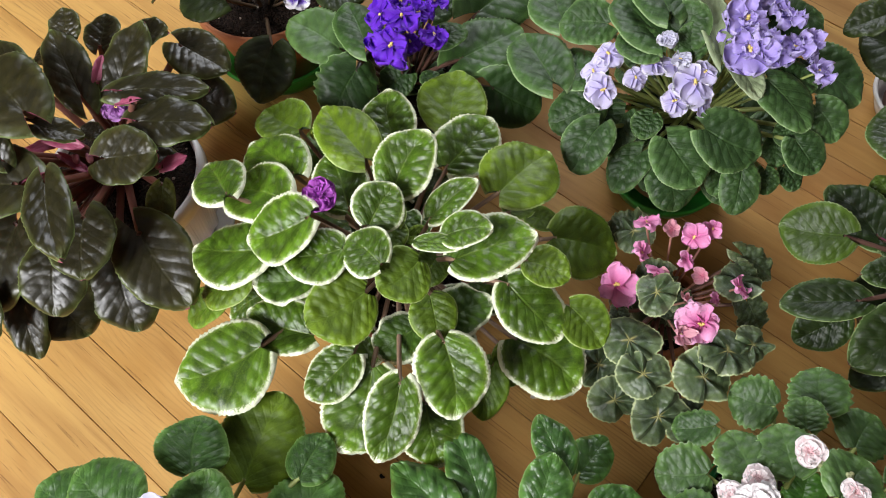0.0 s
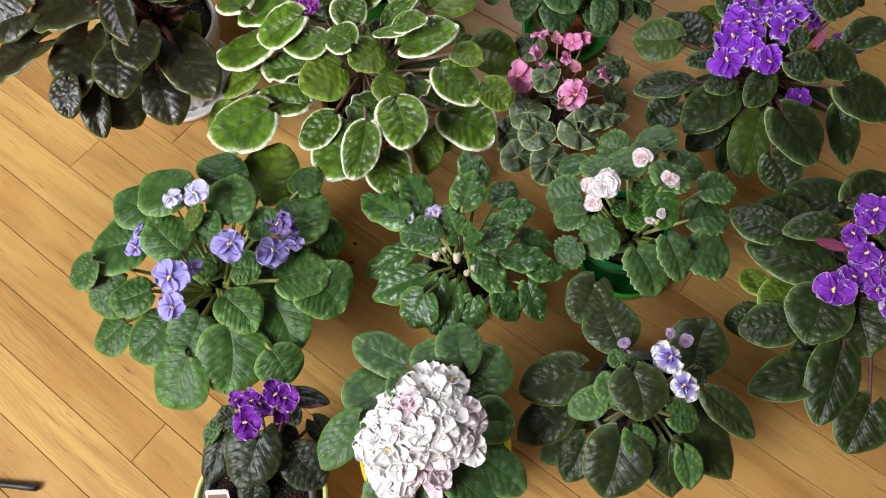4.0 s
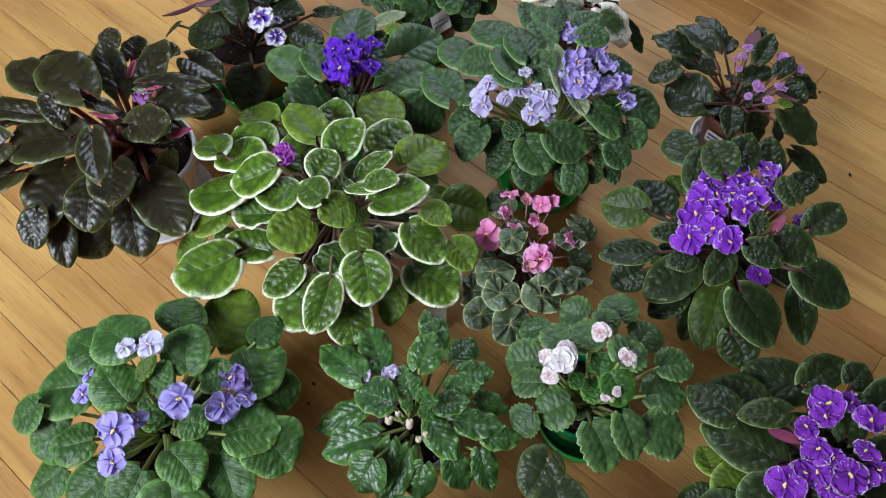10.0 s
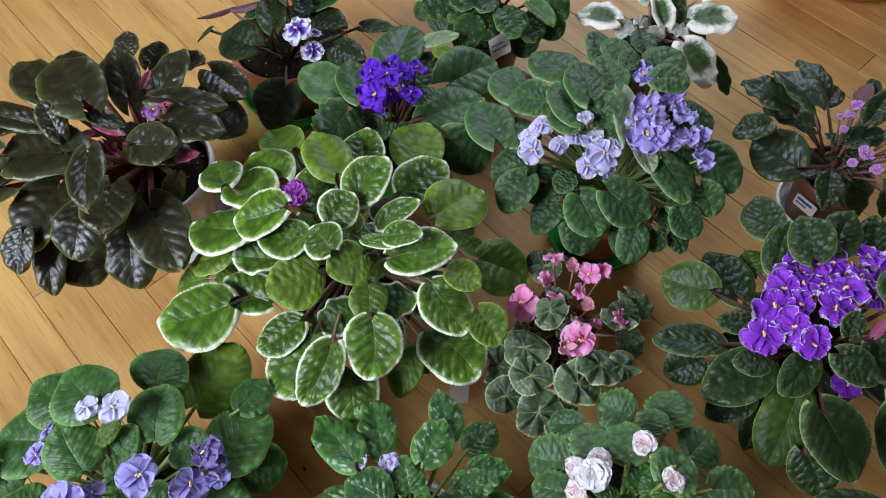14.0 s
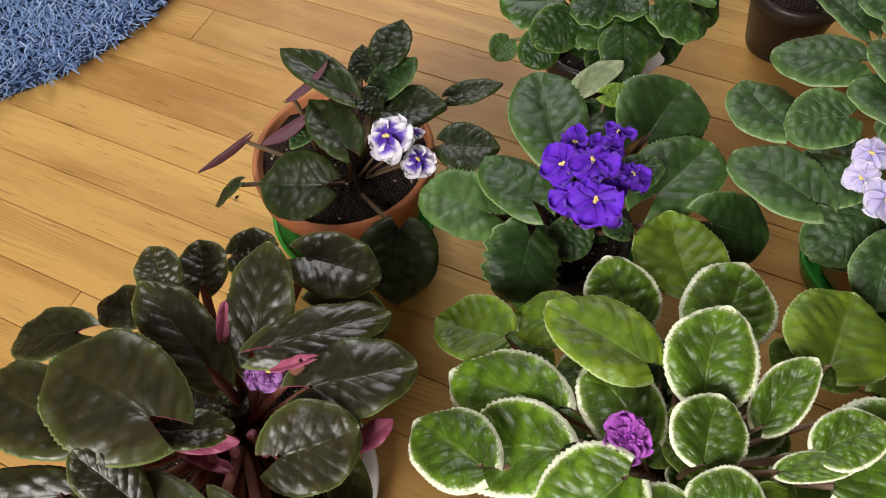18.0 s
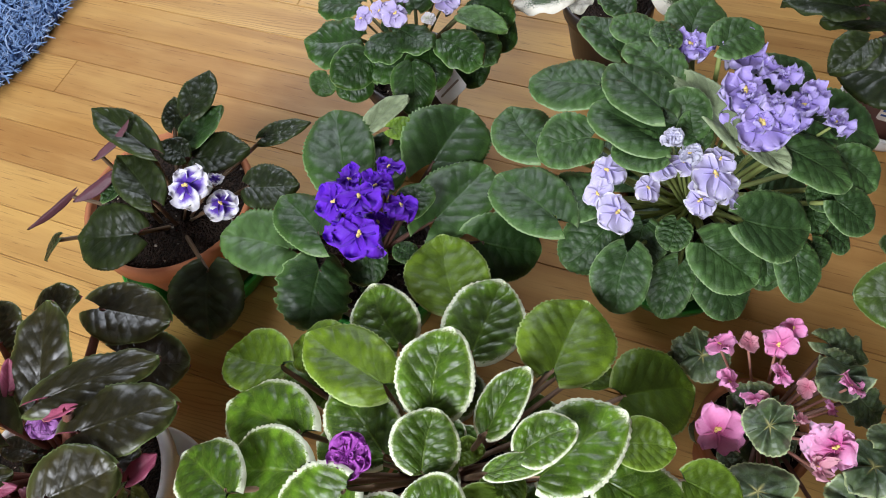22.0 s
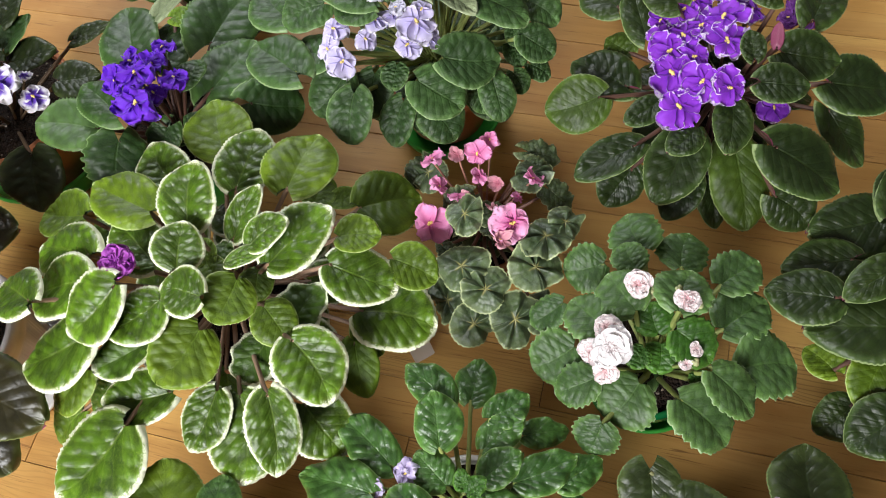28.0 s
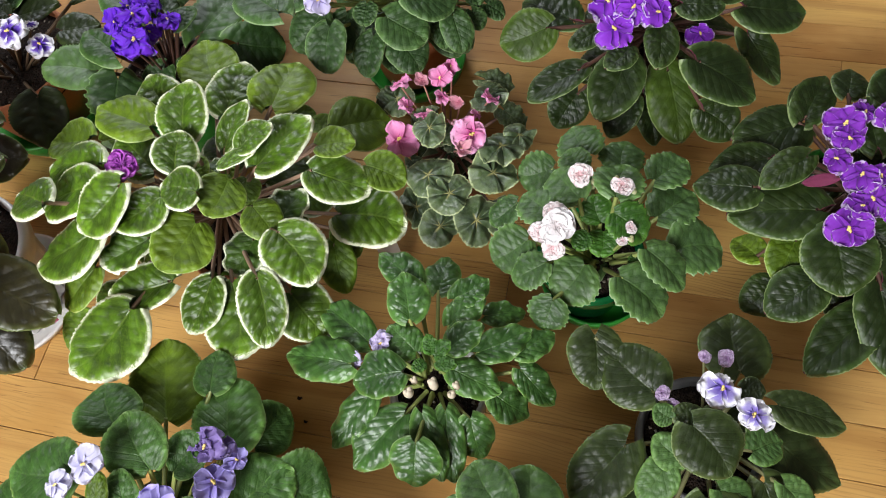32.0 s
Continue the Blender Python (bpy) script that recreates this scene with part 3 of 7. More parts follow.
class Violet:
    """One potted african violet: pot, soil, leaves on petioles, flowers on stalks. Centimetres in, metres out."""

    def __init__(self, label, crown, sets, stalk_mat, corollas=(), stalk=0.26, bloom=None, plump=0.66, sway=0.28, wide=1.16):
        self.crown, self.lab = Vector(crown) / 100, label
        self.at = Vector((self.crown.x, self.crown.y, 0))
        self.ob = thing("african_violet", self.at, label, "potted plant", "african violets on the floor")
        self.sets, self.corollas = sets, list(corollas)
        self.plump, self.sway, self.wide = plump, sway, wide
        self.stem = stalk_mesh()
        self.stem.materials.append(stalk_mat)
        self.flower_stem = stalk_mesh(1.0, 0.8, 0.05)
        self.flower_stem.materials.append(bloom or stalk_mat)
        self.rng, self.r, self.eyes = random.Random(label), stalk / 100, 1.0

    def pot(self, r, h, material, soil=True, label="", lip=0.006, dx=0.0, dy=0.0, base=0.1, flutes=0):
        """The pot under the crown, shifted by dx, dy and raised by base, all in centimetres."""
        m = Matrix.Translation((dx / 100, dy / 100, base / 100))
        part("pot", lathe(pot_profile(r / 100, h / 100, lip), 120 if flutes else 48, flutes=flutes), material, self.ob, label, m)
        if soil:
            rr, z = r / 100 - lip - 0.001, h / 100 - 0.010
            part("soil", soil_mesh(rr, self.rng.random()), SOIL, self.ob, "", m @ Matrix.Translation((0, 0, z)))

    def leaf(self, bx, by, bz, tx, ty, tz, w, roll=0, kind="", stem=True):
        b, t = Vector((bx, by, bz)) / 100 - self.at, Vector((tx, ty, tz)) / 100 - self.at
        rot, length = frame_from(b, t, roll)
        if not roll and kind in ("", "plain", "lime", "fresh", "pale2"):
            w = max(w, (100 if w / 100 > 0.42 * length else 85) * self.plump * length)
        ob = part("leaf", self.rng.choice(self.sets[kind]), None, self.ob, "", placed(b, rot, self.wide * w / 100, length, (w / 100 + length) / 2))
        if stem:
            foot = self.crown - self.at + Vector((b.x, b.y, 0)).normalized() * 0.012 + Vector((0, 0, self.rng.uniform(-0.012, 0.004)))
            end = b + (t - b) * 0.04 - Vector((0, 0, 0.0015))
            srot, slen = frame_from(foot, end)
            if slen > 0.008:
                part("petiole", self.stem, None, self.ob, "", placed(foot, srot, self.r * 0.8, slen, self.r * 0.8))
        return ob

    def crest(self, x, y, z, size, nx=0.0, ny=0.0):
        """A round crested leaf on a petiole, facing (nx, ny, 1)."""
        at = Vector((x, y, z)) / 100 - self.at
        face = Vector((nx, ny, 1)).normalized()
        rot = face.to_track_quat("Z", "Y").to_matrix() @ Matrix.Rotation(self.rng.uniform(0, 6.28), 3, "Z")
        part("leaf", self.rng.choice(self.sets["crest"]), None, self.ob, "", placed(at, rot, size / 100, size / 100, size / 100))
        foot = self.crown - self.at + Vector((at.x, at.y, 0)) * 0.2
        srot, slen = frame_from(foot, at - face * 0.002)
        part("petiole", self.stem, None, self.ob, "", placed(foot, srot, self.r * 0.8, slen, self.r * 0.8))

    def flower(self, x, y, z, size, kind=0, nx=0.0, ny=0.0, spin=None, eye=True, stem=True):
        at = Vector((x, y, z)) / 100 - self.at
        face = Vector((nx + self.rng.uniform(-self.sway, self.sway), ny + self.rng.uniform(-self.sway, self.sway), 1)).normalized()
        turn = self.rng.uniform(0, 360) if spin is None else spin
        rot = face.to_track_quat("Z", "Y").to_matrix() @ Matrix.Rotation(radians(turn), 3, "Z")
        s = size / 100
        ob = part("flower", self.rng.choice(self.corollas[kind]), None, self.ob, "", placed(at, rot, s, s, s))
        if eye and size > 1.6 and self.rng.random() < self.eyes:
            part("pollen", ANTHERS, None, ob, "yellow pollen sacs", Matrix.Translation((0, 0, 0.03)))
        if stem:
            foot = self.crown - self.at + Vector((at.x, at.y, 0)) * 0.25
            srot, slen = frame_from(foot, at - face * 0.004)
            part("flower_stalk", self.flower_stem, None, self.ob, "", placed(foot, srot, self.r * 0.5, slen, self.r * 0.5))
        return ob

    def undergrowth(self, count, reach):
        """Small older leaves low in the rosette, mostly hidden by the others."""
        c = self.crown * 100
        for i in range(count):
            a = 2.4 * i + self.rng.uniform(-0.3, 0.3)
            r, n = reach * self.rng.uniform(0.75, 1.05), self.rng.uniform(4.2, 5.4)
            z = c.z - self.rng.uniform(0.5, 2.0)
            self.leaf(c.x + (r - n) * math.cos(a), c.y + (r - n) * math.sin(a), z, c.x + r * math.cos(a), c.y + r * math.sin(a), z - 1.2, n * 0.86)

    def heart(self, count, reach, lift, kind=""):
        """Small young leaves that stand up in the middle of the rosette."""
        c = self.crown * 100
        for i in range(count):
            a, n = 2.4 * i + self.rng.uniform(-0.4, 0.4), self.rng.uniform(2.0, 3.2)
            r, z = reach * self.rng.uniform(0.5, 1.0), c.z + lift * self.rng.uniform(0.55, 1.0)
            self.leaf(c.x + (r - n) * math.cos(a), c.y + (r - n) * math.sin(a), z, c.x + r * math.cos(a), c.y + r * math.sin(a), z + self.rng.uniform(-0.4, 1.2), n * 0.75, 0, kind)

    def bud(self, x, y, z, size, mat):
        at = Vector((x, y, z)) / 100 - self.at
        s = size / 100
        part("bud", bud_mesh(mat), None, self.ob, "", placed(at, Matrix.Rotation(self.rng.uniform(-0.6, 0.6), 3, "X"), s, s, s))


BUDS = {}


def bud_mesh(mat):
    if mat.name not in BUDS:
        BUDS[mat.name] = bead_mesh(0.36, 0.36, 0.55, ((0, 0, 0, 1), (0.16, 0.1, 0.25, 0.6), (-0.14, 0.05, 0.3, 0.55)))
        BUDS[mat.name].materials.append(mat)
    return BUDS[mat.name]


SOIL = soil_material()
YELLOW = plain_material("yellow_pollen", (0.90, 0.74, 0.26), (0.82, 0.62, 0.15), 0.6, 60.0)
ANTHERS = bead_mesh(0.055, 0.04, 0.045, ((-0.04, 0, 0.02, 1), (0.045, 0.01, 0.025, 1.05), (0.0, 0.045, 0.01, 0.7)))
ANTHERS.materials.append(YELLOW)


def blades(seed, mats, n=4, **how):
    rng = random.Random(seed)
    out = []
    for i in range(n):
        h = dict(how)
        for key, spread in (("cup", 0.12), ("bend", 0.14), ("twist", 0.25)):
            h[key] = h.get(key, 0.12 if key != "twist" else 0.0) + rng.uniform(-spread, spread)
        out.append(leaf_mesh(seed * 10 + i, **h))
        for mat in mats:
            out[-1].materials.append(mat)
    return out


G_UNDER = plain_material("pale_leaf_underside", (0.07, 0.11, 0.04), (0.05, 0.08, 0.03), 0.6, 20.0)
RED_UNDER = plain_material("red_leaf_underside", (0.22, 0.035, 0.10), (0.13, 0.025, 0.05), 0.55, 20.0)
MAROON_UNDER = plain_material("maroon_leaf_underside", (0.13, 0.045, 0.060), (0.085, 0.03, 0.04), 0.55, 20.0)
LIME_STALK = plain_material("lime_green_stalk", (0.30, 0.36, 0.10), (0.24, 0.28, 0.08), 0.45, 12.0)
GREEN_STALK = plain_material("pale_green_stalk", (0.17, 0.20, 0.07), (0.14, 0.11, 0.055), 0.5, 12.0)
BROWN_STALK = plain_material("reddish_brown_stalk", (0.12, 0.05, 0.04), (0.09, 0.055, 0.035), 0.5, 12.0)


def corollas(seed, mat, n=3, layers=((1.0, 0.12, 0.0),), **how):
    out = []
    for i in range(n):
        one = corolla_mesh(seed * 10 + i, layers, **how)
        one.materials.append(mat)
        out.append(one)
    return [out]


SINGLE = ((1.0, 0.04, 0.0),)
SEMI = ((1.0, 0.06, 0.0), (0.42, 0.45, 0.6))
POM = ((1.0, 0.0, 0.0), (0.86, 0.12, 0.5), (0.62, 0.26, 0.15), (0.36, 0.5, 0.7))
DOUBLE = ((1.0, 0.02, 0.0), (0.84, 0.12, 0.6), (0.62, 0.22, 0.2), (0.40, 0.35, 0.9))

TERRACOTTA = plain_material("terracotta_clay", (0.50, 0.19, 0.075), (0.40, 0.14, 0.055), 0.75, 22.0)
WHITE_CHINA = plain_material("white_glazed_china", (0.78, 0.77, 0.74), (0.72, 0.71, 0.68), 0.22, 10.0, 0, 0.03)
GREEN_PLASTIC = plain_material("bright_green_plastic", (0.05, 0.33, 0.04), (0.04, 0.28, 0.035), 0.28, 12.0, 0, 0.03)
DEEP_GREEN_GLAZE = plain_material("deep_green_glaze", (0.012, 0.17, 0.045), (0.010, 0.12, 0.035), 0.15, 10.0, 0, 0.03)
YELLOW_PLASTIC = plain_material("yellow_plastic", (0.80, 0.55, 0.02), (0.74, 0.48, 0.02), 0.3, 12.0, 0, 0.03)
PALE_LEMON = plain_material("pale_lemon_plastic", (0.74, 0.76, 0.30), (0.68, 0.70, 0.28), 0.3, 12.0, 0, 0.03)
DARK_PLASTIC = plain_material("dark_brown_nursery_plastic", (0.028, 0.020, 0.016), (0.022, 0.016, 0.013), 0.4, 14.0, 0, 0.03)
GREY_PLASTIC = plain_material("grey_nursery_plastic", (0.14, 0.14, 0.14), (0.11, 0.11, 0.11), 0.4, 14.0, 0, 0.03)

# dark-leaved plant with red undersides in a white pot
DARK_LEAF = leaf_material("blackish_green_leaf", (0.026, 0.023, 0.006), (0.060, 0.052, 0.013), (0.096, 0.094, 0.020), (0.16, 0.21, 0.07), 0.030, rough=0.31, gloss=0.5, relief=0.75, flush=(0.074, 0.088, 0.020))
OLIVE_LEAF = leaf_material("olive_leaf", (0.115, 0.132, 0.012), (0.196, 0.204, 0.022), (0.230, 0.240, 0.037))
dark_how = dict(round_tip=0.48, belly=0.82, heart=0.14, cup=0.28, bend=0.18, quilt=0.026, veins=6, ruffle=0.02, teeth=0.013)
PINK_UNDER = plain_material("pink_leaf_underside", (0.38, 0.085, 0.16), (0.24, 0.05, 0.09), 0.5, 26.0)
RED_STALK = plain_material("reddish_pink_stalk", (0.24, 0.075, 0.065), (0.17, 0.085, 0.05), 0.45, 14.0)
p_dark = Violet("african violet with blackish green leaves in a white pot", (-36.6, 38.6, 13),
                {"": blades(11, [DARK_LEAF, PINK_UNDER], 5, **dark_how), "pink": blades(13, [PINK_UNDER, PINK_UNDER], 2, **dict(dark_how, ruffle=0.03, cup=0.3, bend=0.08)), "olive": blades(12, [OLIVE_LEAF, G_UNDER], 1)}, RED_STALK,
                corollas(11, petal_material("lilac_petal", (0.42, 0.12, 0.48), (0.52, 0.25, 0.60)), 2, DOUBLE), 0.52, plump=0.0)
p_dark.pot(8.1, 12, WHITE_CHINA, lip=0.006, dx=0.5, dy=-2.0, base=0.8, flutes=18)
p_dark.leaf(-37.5, 34.7, 27.0, -42.7, 39.4, 28.5, 6.2)
p_dark.leaf(-42.8, 35.9, 26.0, -48.2, 40.6, 25.6, 4.4)
p_dark.leaf(-43.1, 32.3, 25.1, -51.1, 33.5, 25.1, 3.1)
p_dark.leaf(-47.2, 32.6, 23.5, -52.3, 32.8, 22.5, 3.1)
p_dark.leaf(-45.6, 27.8, 24.8, -50.6, 26.2, 23.8, 4.8, -24)
p_dark.leaf(-38, 29.1, 24.7, -45.9, 27.8, 24.7, 6.8)
p_dark.leaf(-45.1, 25.4, 22.3, -51.8, 23.1, 20.3, 5.3)
p_dark.leaf(-39.7, 27.3, 21.4, -41.4, 19.7, 20.4, 5.9)
p_dark.leaf(-41.2, 20.9, 21, -41.4, 17.1, 19, 3.3)
p_dark.leaf(-39.8, 22, 18.5, -39, 16.6, 15.5, 3.2)
p_dark.leaf(-35.4, 24.4, 21.9, -35.2, 19, 20.9, 5, -6)
p_dark.leaf(-38.1, 22.5, 16.7, -35.5, 19.1, 14.2, 5.1)
p_dark.leaf(-32.9, 25.4, 16.4, -31.4, 19.5, 13.9, 5.5)
p_dark.leaf(-29.9, 27, 19.4, -25, 20.7, 17.9, 5.8)
p_dark.leaf(-33.4, 27.2, 22.2, -32.7, 21.8, 21.7, 4.9, -6)
p_dark.leaf(-34.9, 28.6, 26, -32.1, 21.8, 27, 3.4)
p_dark.leaf(-31.4, 31.4, 24.6, -26.7, 31.7, 25.1, 4.6, 10)
p_dark.leaf(-29.1, 35.0, 24.5, -22.8, 34.8, 25.3, 4.4)
p_dark.leaf(-30.9, 38.2, 24.5, -23.5, 38.7, 24.9, 3.1)
p_dark.leaf(-32.4, 39.2, 23.0, -30.1, 44.9, 25.9, 3.9)
p_dark.leaf(-28.3, 46.0, 21.0, -23.6, 43.4, 20.5, 4.4)
p_dark.leaf(-35.3, 38.7, 23.3, -38.3, 44.4, 26.0, 3.6)
p_dark.leaf(-37.3, 44.1, 24.5, -37.6, 46.9, 25.6, 2.6)
p_dark.leaf(-35.4, 45.3, 22.0, -35.2, 48.4, 23.0, 3.2)
p_dark.leaf(-39.2, 30.9, 25.8, -41.5, 33.6, 27.8, 2.6)
p_dark.leaf(-28.6, 43.4, 17.5, -24, 41.3, 16.5, 4.8, 24)
p_dark.leaf(-33.8, 49.0, 19.0, -30.6, 48.9, 20.0, 3.2)
p_dark.leaf(-40.2, 45.5, 20.0, -44.2, 47.9, 19.0, 3)
p_dark.leaf(-44.3, 44.3, 21.5, -49.9, 45.7, 20.0, 3.4)
p_dark.leaf(-31.0, 33.0, 21.0, -27.0, 34.2, 21.0, 3.2)
p_dark.leaf(-28.6, 31.8, 19.0, -28.2, 28.2, 18.2, 2.4, 0, "olive")
p_dark.leaf(-37.3, 34.4, 25.4, -33.7, 34.2, 24.0, 2.1)
p_dark.leaf(-36.4, 33.5, 24.2, -33.7, 33.2, 23.6, 1.0, 20, "pink")
p_dark.leaf(-37.8, 34.4, 20.0, -35.2, 32.8, 19.6, 0.9, -15, "pink")
p_dark.leaf(-26.9, 31.5, 22.7, -24.9, 32.3, 23.2, 1.3, 0, "pink")
p_dark.leaf(-28.8, 36.0, 26.1, -31.2, 36.6, 24.7, 0.8, 10, "pink")
p_dark.leaf(-34.0, 40.2, 23.6, -33.3, 42.0, 24.6, 0.9, 40, "pink")
p_dark.leaf(-42.6, 36.4, 18.0, -39.6, 36.9, 18.4, 1.2, 0, "pink", False)
PINK_BUD = plain_material("dusty_pink_bud", (0.50, 0.22, 0.30), (0.36, 0.12, 0.18), 0.5, 60.0)
for bx, by, bz in ((-34.9, 33.8, 20.6), (-33.1, 33.3, 20.4), (-36.4, 34.0, 20.2), (-37.6, 36.2, 18.6), (-34.0, 35.0, 19.4)):
    p_dark.bud(bx, by, bz, 0.9, PINK_BUD)
p_dark.flower(-31.5, 36.9, 23.8, 2.2, 0)
p_dark.flower(-32.3, 37.1, 23.2, 1.5, 0)

# the large plant with white-edged leaves
CREAM_RIM = (0.84, 0.88, 0.64)
EDGED = leaf_material("white_edged_leaf", (0.060, 0.150, 0.005), (0.190, 0.390, 0.012), (0.430, 0.620, 0.080), CREAM_RIM, 0.082, rough=0.31, gloss=0.46, specks=0.9, crease_shade=0.8, relief=1.35)
EDGED_PLAIN = leaf_material("fresh_green_leaf", (0.100, 0.190, 0.008), (0.220, 0.345, 0.012), (0.300, 0.480, 0.036), (0.44, 0.55, 0.20), 0.036, rough=0.42)
LIME = leaf_material("lime_green_leaf", (0.149, 0.300, 0.012), (0.230, 0.396, 0.019), (0.287, 0.456, 0.043), rough=0.45)
SPECK = leaf_material("white_speckled_leaf", (0.055, 0.140, 0.008), (0.140, 0.290, 0.015), (0.230, 0.360, 0.050), CREAM_RIM, 0.11, rough=0.4, specks=1.0)
edged_how = dict(round_tip=0.48, belly=0.80, heart=0.06, cup=0.20, bend=0.12, quilt=0.048, veins=6, teeth=0.018)
p_edged = Violet("large african violet with white-edged green leaves in a terracotta pot", (-7.9, 27.4, 13),
                 {"": blades(21, [EDGED, G_UNDER], 6, **edged_how), "plain": blades(22, [EDGED_PLAIN, G_UNDER], 4, **edged_how),
                  "lime": blades(23, [LIME, G_UNDER], 2, **edged_how), "speck": blades(24, [SPECK, G_UNDER], 2, **dict(edged_how, ruffle=0.08, twist=0.5))},
                 plain_material("pinkish_tan_stalk", (0.34, 0.22, 0.14), (0.24, 0.15, 0.10), 0.5, 12.0),
                 corollas(21, petal_material("magenta_petal", (0.32, 0.04, 0.40), (0.58, 0.15, 0.66)), 2, DOUBLE, ruffle=0.35), 0.30, plump=0.0, wide=1.26)
p_edged.eyes = 0.0
p_edged.pot(6.2, 11, TERRACOTTA, dx=0.4, dy=-2.4)
p_edged.leaf(-20.6, 27.9, 24.2, -23.9, 32.6, 22.0, 3.9)
p_edged.leaf(-15.6, 30.4, 22.8, -21.0, 35.8, 20.2, 4.6)
p_edged.leaf(-16.2, 27.8, 23.6, -22.4, 30.7, 20.9, 4.8)
p_edged.leaf(-10.9, 27.3, 22.2, -12.8, 32.5, 23.2, 3.9)
p_edged.leaf(-13.4, 25.3, 25.2, -19.0, 24.3, 22.9, 4.7)
p_edged.leaf(-10.9, 23, 23.9, -15.8, 22.5, 23.9, 3.9)
p_edged.leaf(-17.5, 23.6, 23.0, -24.7, 25.2, 20.0, 5.0)
p_edged.leaf(-13.8, 21.6, 21.1, -18.9, 21.6, 20.6, 3.2, 0, "speck")
p_edged.leaf(-9.2, 19.9, 22.3, -13.7, 17.2, 22.3, 4.7, -18, "plain")
p_edged.leaf(-13.8, 17.5, 19.3, -19.9, 20, 18.3, 4)
p_edged.leaf(-17.8, 16.4, 19.9, -24.9, 13.8, 18.9, 6.2)
p_edged.leaf(-10.5, 15.9, 19, -14.5, 12.7, 17.5, 3.5)
p_edged.leaf(-9, 14.9, 18.5, -11.6, 8.4, 17, 5.9)
p_edged.leaf(-6.5, 13.3, 20.5, -8.5, 7.4, 18.5, 3.6)
p_edged.leaf(-4.9, 12.6, 15.9, -3.7, 7.5, 13.9, 4.5)
p_edged.leaf(-3.2, 16.5, 20.6, -2.3, 10.4, 19.6, 4.7)
p_edged.leaf(0.8, 16.3, 14, -0.4, 11.6, 12, 3.1, 0, "lime")
p_edged.leaf(2.5, 17.9, 16, 8, 13.8, 15, 5.8)
p_edged.leaf(2, 21.5, 19.7, 6.3, 16.9, 19.2, 4.3)
p_edged.leaf(7, 19.8, 18.6, 9.7, 16.6, 17.6, 3.4, 0, "plain")
p_edged.leaf(-3.3, 18.8, 18, 0.8, 20.8, 18, 3.7, 0, "speck")
p_edged.leaf(-4.3, 20.4, 20, -3.6, 16.5, 20, 3.2, 0, "plain")
p_edged.leaf(-7.8, 21.5, 24.3, -10.6, 24, 24.3, 3.4, -12)
p_edged.leaf(-5, 22.3, 22.7, -8, 19.7, 22.7, 3.7, -18, "plain")
p_edged.leaf(-3.8, 24.3, 18.9, -5.3, 21.8, 18.9, 2.6, -6, "plain")
p_edged.leaf(-8.9, 25.1, 23.7, -6.8, 28.2, 24.7, 3.6, 12)
p_edged.leaf(-7.2, 28.5, 23.1, -4.1, 32.9, 25.1, 4.3)
p_edged.leaf(-7.7, 35.5, 19.2, -8.3, 40.6, 20.2, 4)
p_edged.leaf(-9.5, 31.4, 23.3, -13.7, 37.4, 23.3, 4.1, 0, "plain")
p_edged.leaf(-3, 33.4, 18.2, 1.2, 38, 19.2, 5)
p_edged.leaf(-2.7, 37.7, 17.9, -1.6, 44.1, 17.9, 5.3, 0, "plain")
p_edged.leaf(1.5, 28.9, 21.4, 6.1, 33.3, 21.4, 5.5, 0, "plain")
p_edged.leaf(-4.2, 26.5, 21.8, -0.2, 28.9, 23.8, 2.4)
p_edged.leaf(-2.9, 23.9, 24.1, 0.9, 24, 25.1, 2.6)
p_edged.leaf(-2.2, 22.5, 22.5, 4.4, 24.1, 23.5, 4.5)
p_edged.leaf(-5.1, 23.6, 23.5, -1.5, 22.7, 24.5, 1.4)
p_edged.leaf(3.7, 23.1, 20.3, 7.1, 21.6, 20.3, 2.9, 0, "plain")
p_edged.leaf(6.4, 27, 16.3, 12.3, 26, 15.3, 5.4, 6, "plain")
p_edged.leaf(-5.5, 18.4, 18.1, -9.1, 16.4, 17.1, 3.4, 0, "speck")
p_edged.leaf(-15.3, 34.6, 16, -15.8, 39.7, 16, 3.3, 0, "lime")
p_edged.leaf(1.7, 17.7, 13.9, 2.4, 14.6, 11.9, 2.4, 0, "plain")
p_edged.leaf(-20.1, 23, 18.6, -25.2, 22.2, 16.6, 3.7, 0, "plain")
p_edged.leaf(-24.9, 23.2, 11, -29.3, 22.4, 9, 3.2, 0, "lime")
p_edged.leaf(2.7, 30.7, 14, 5, 33.2, 14, 3.1, 0, "plain")
p_edged.leaf(4.3, 30.3, 14, 7.2, 29.1, 14, 2, 0, "plain")
p_edged.leaf(-20.2, 22.9, 14, -23.8, 21.5, 12, 3.1)
p_edged.leaf(-16.5, 37.2, 19.0, -20.7, 40.6, 17.5, 4.2, 0, "plain")
p_edged.leaf(-12.0, 36.5, 20.0, -15.7, 39.2, 18.5, 3.6, 0, "plain")
p_edged.flower(-12.9, 27.3, 25, 2.7, 0, -0.1, -0.35)

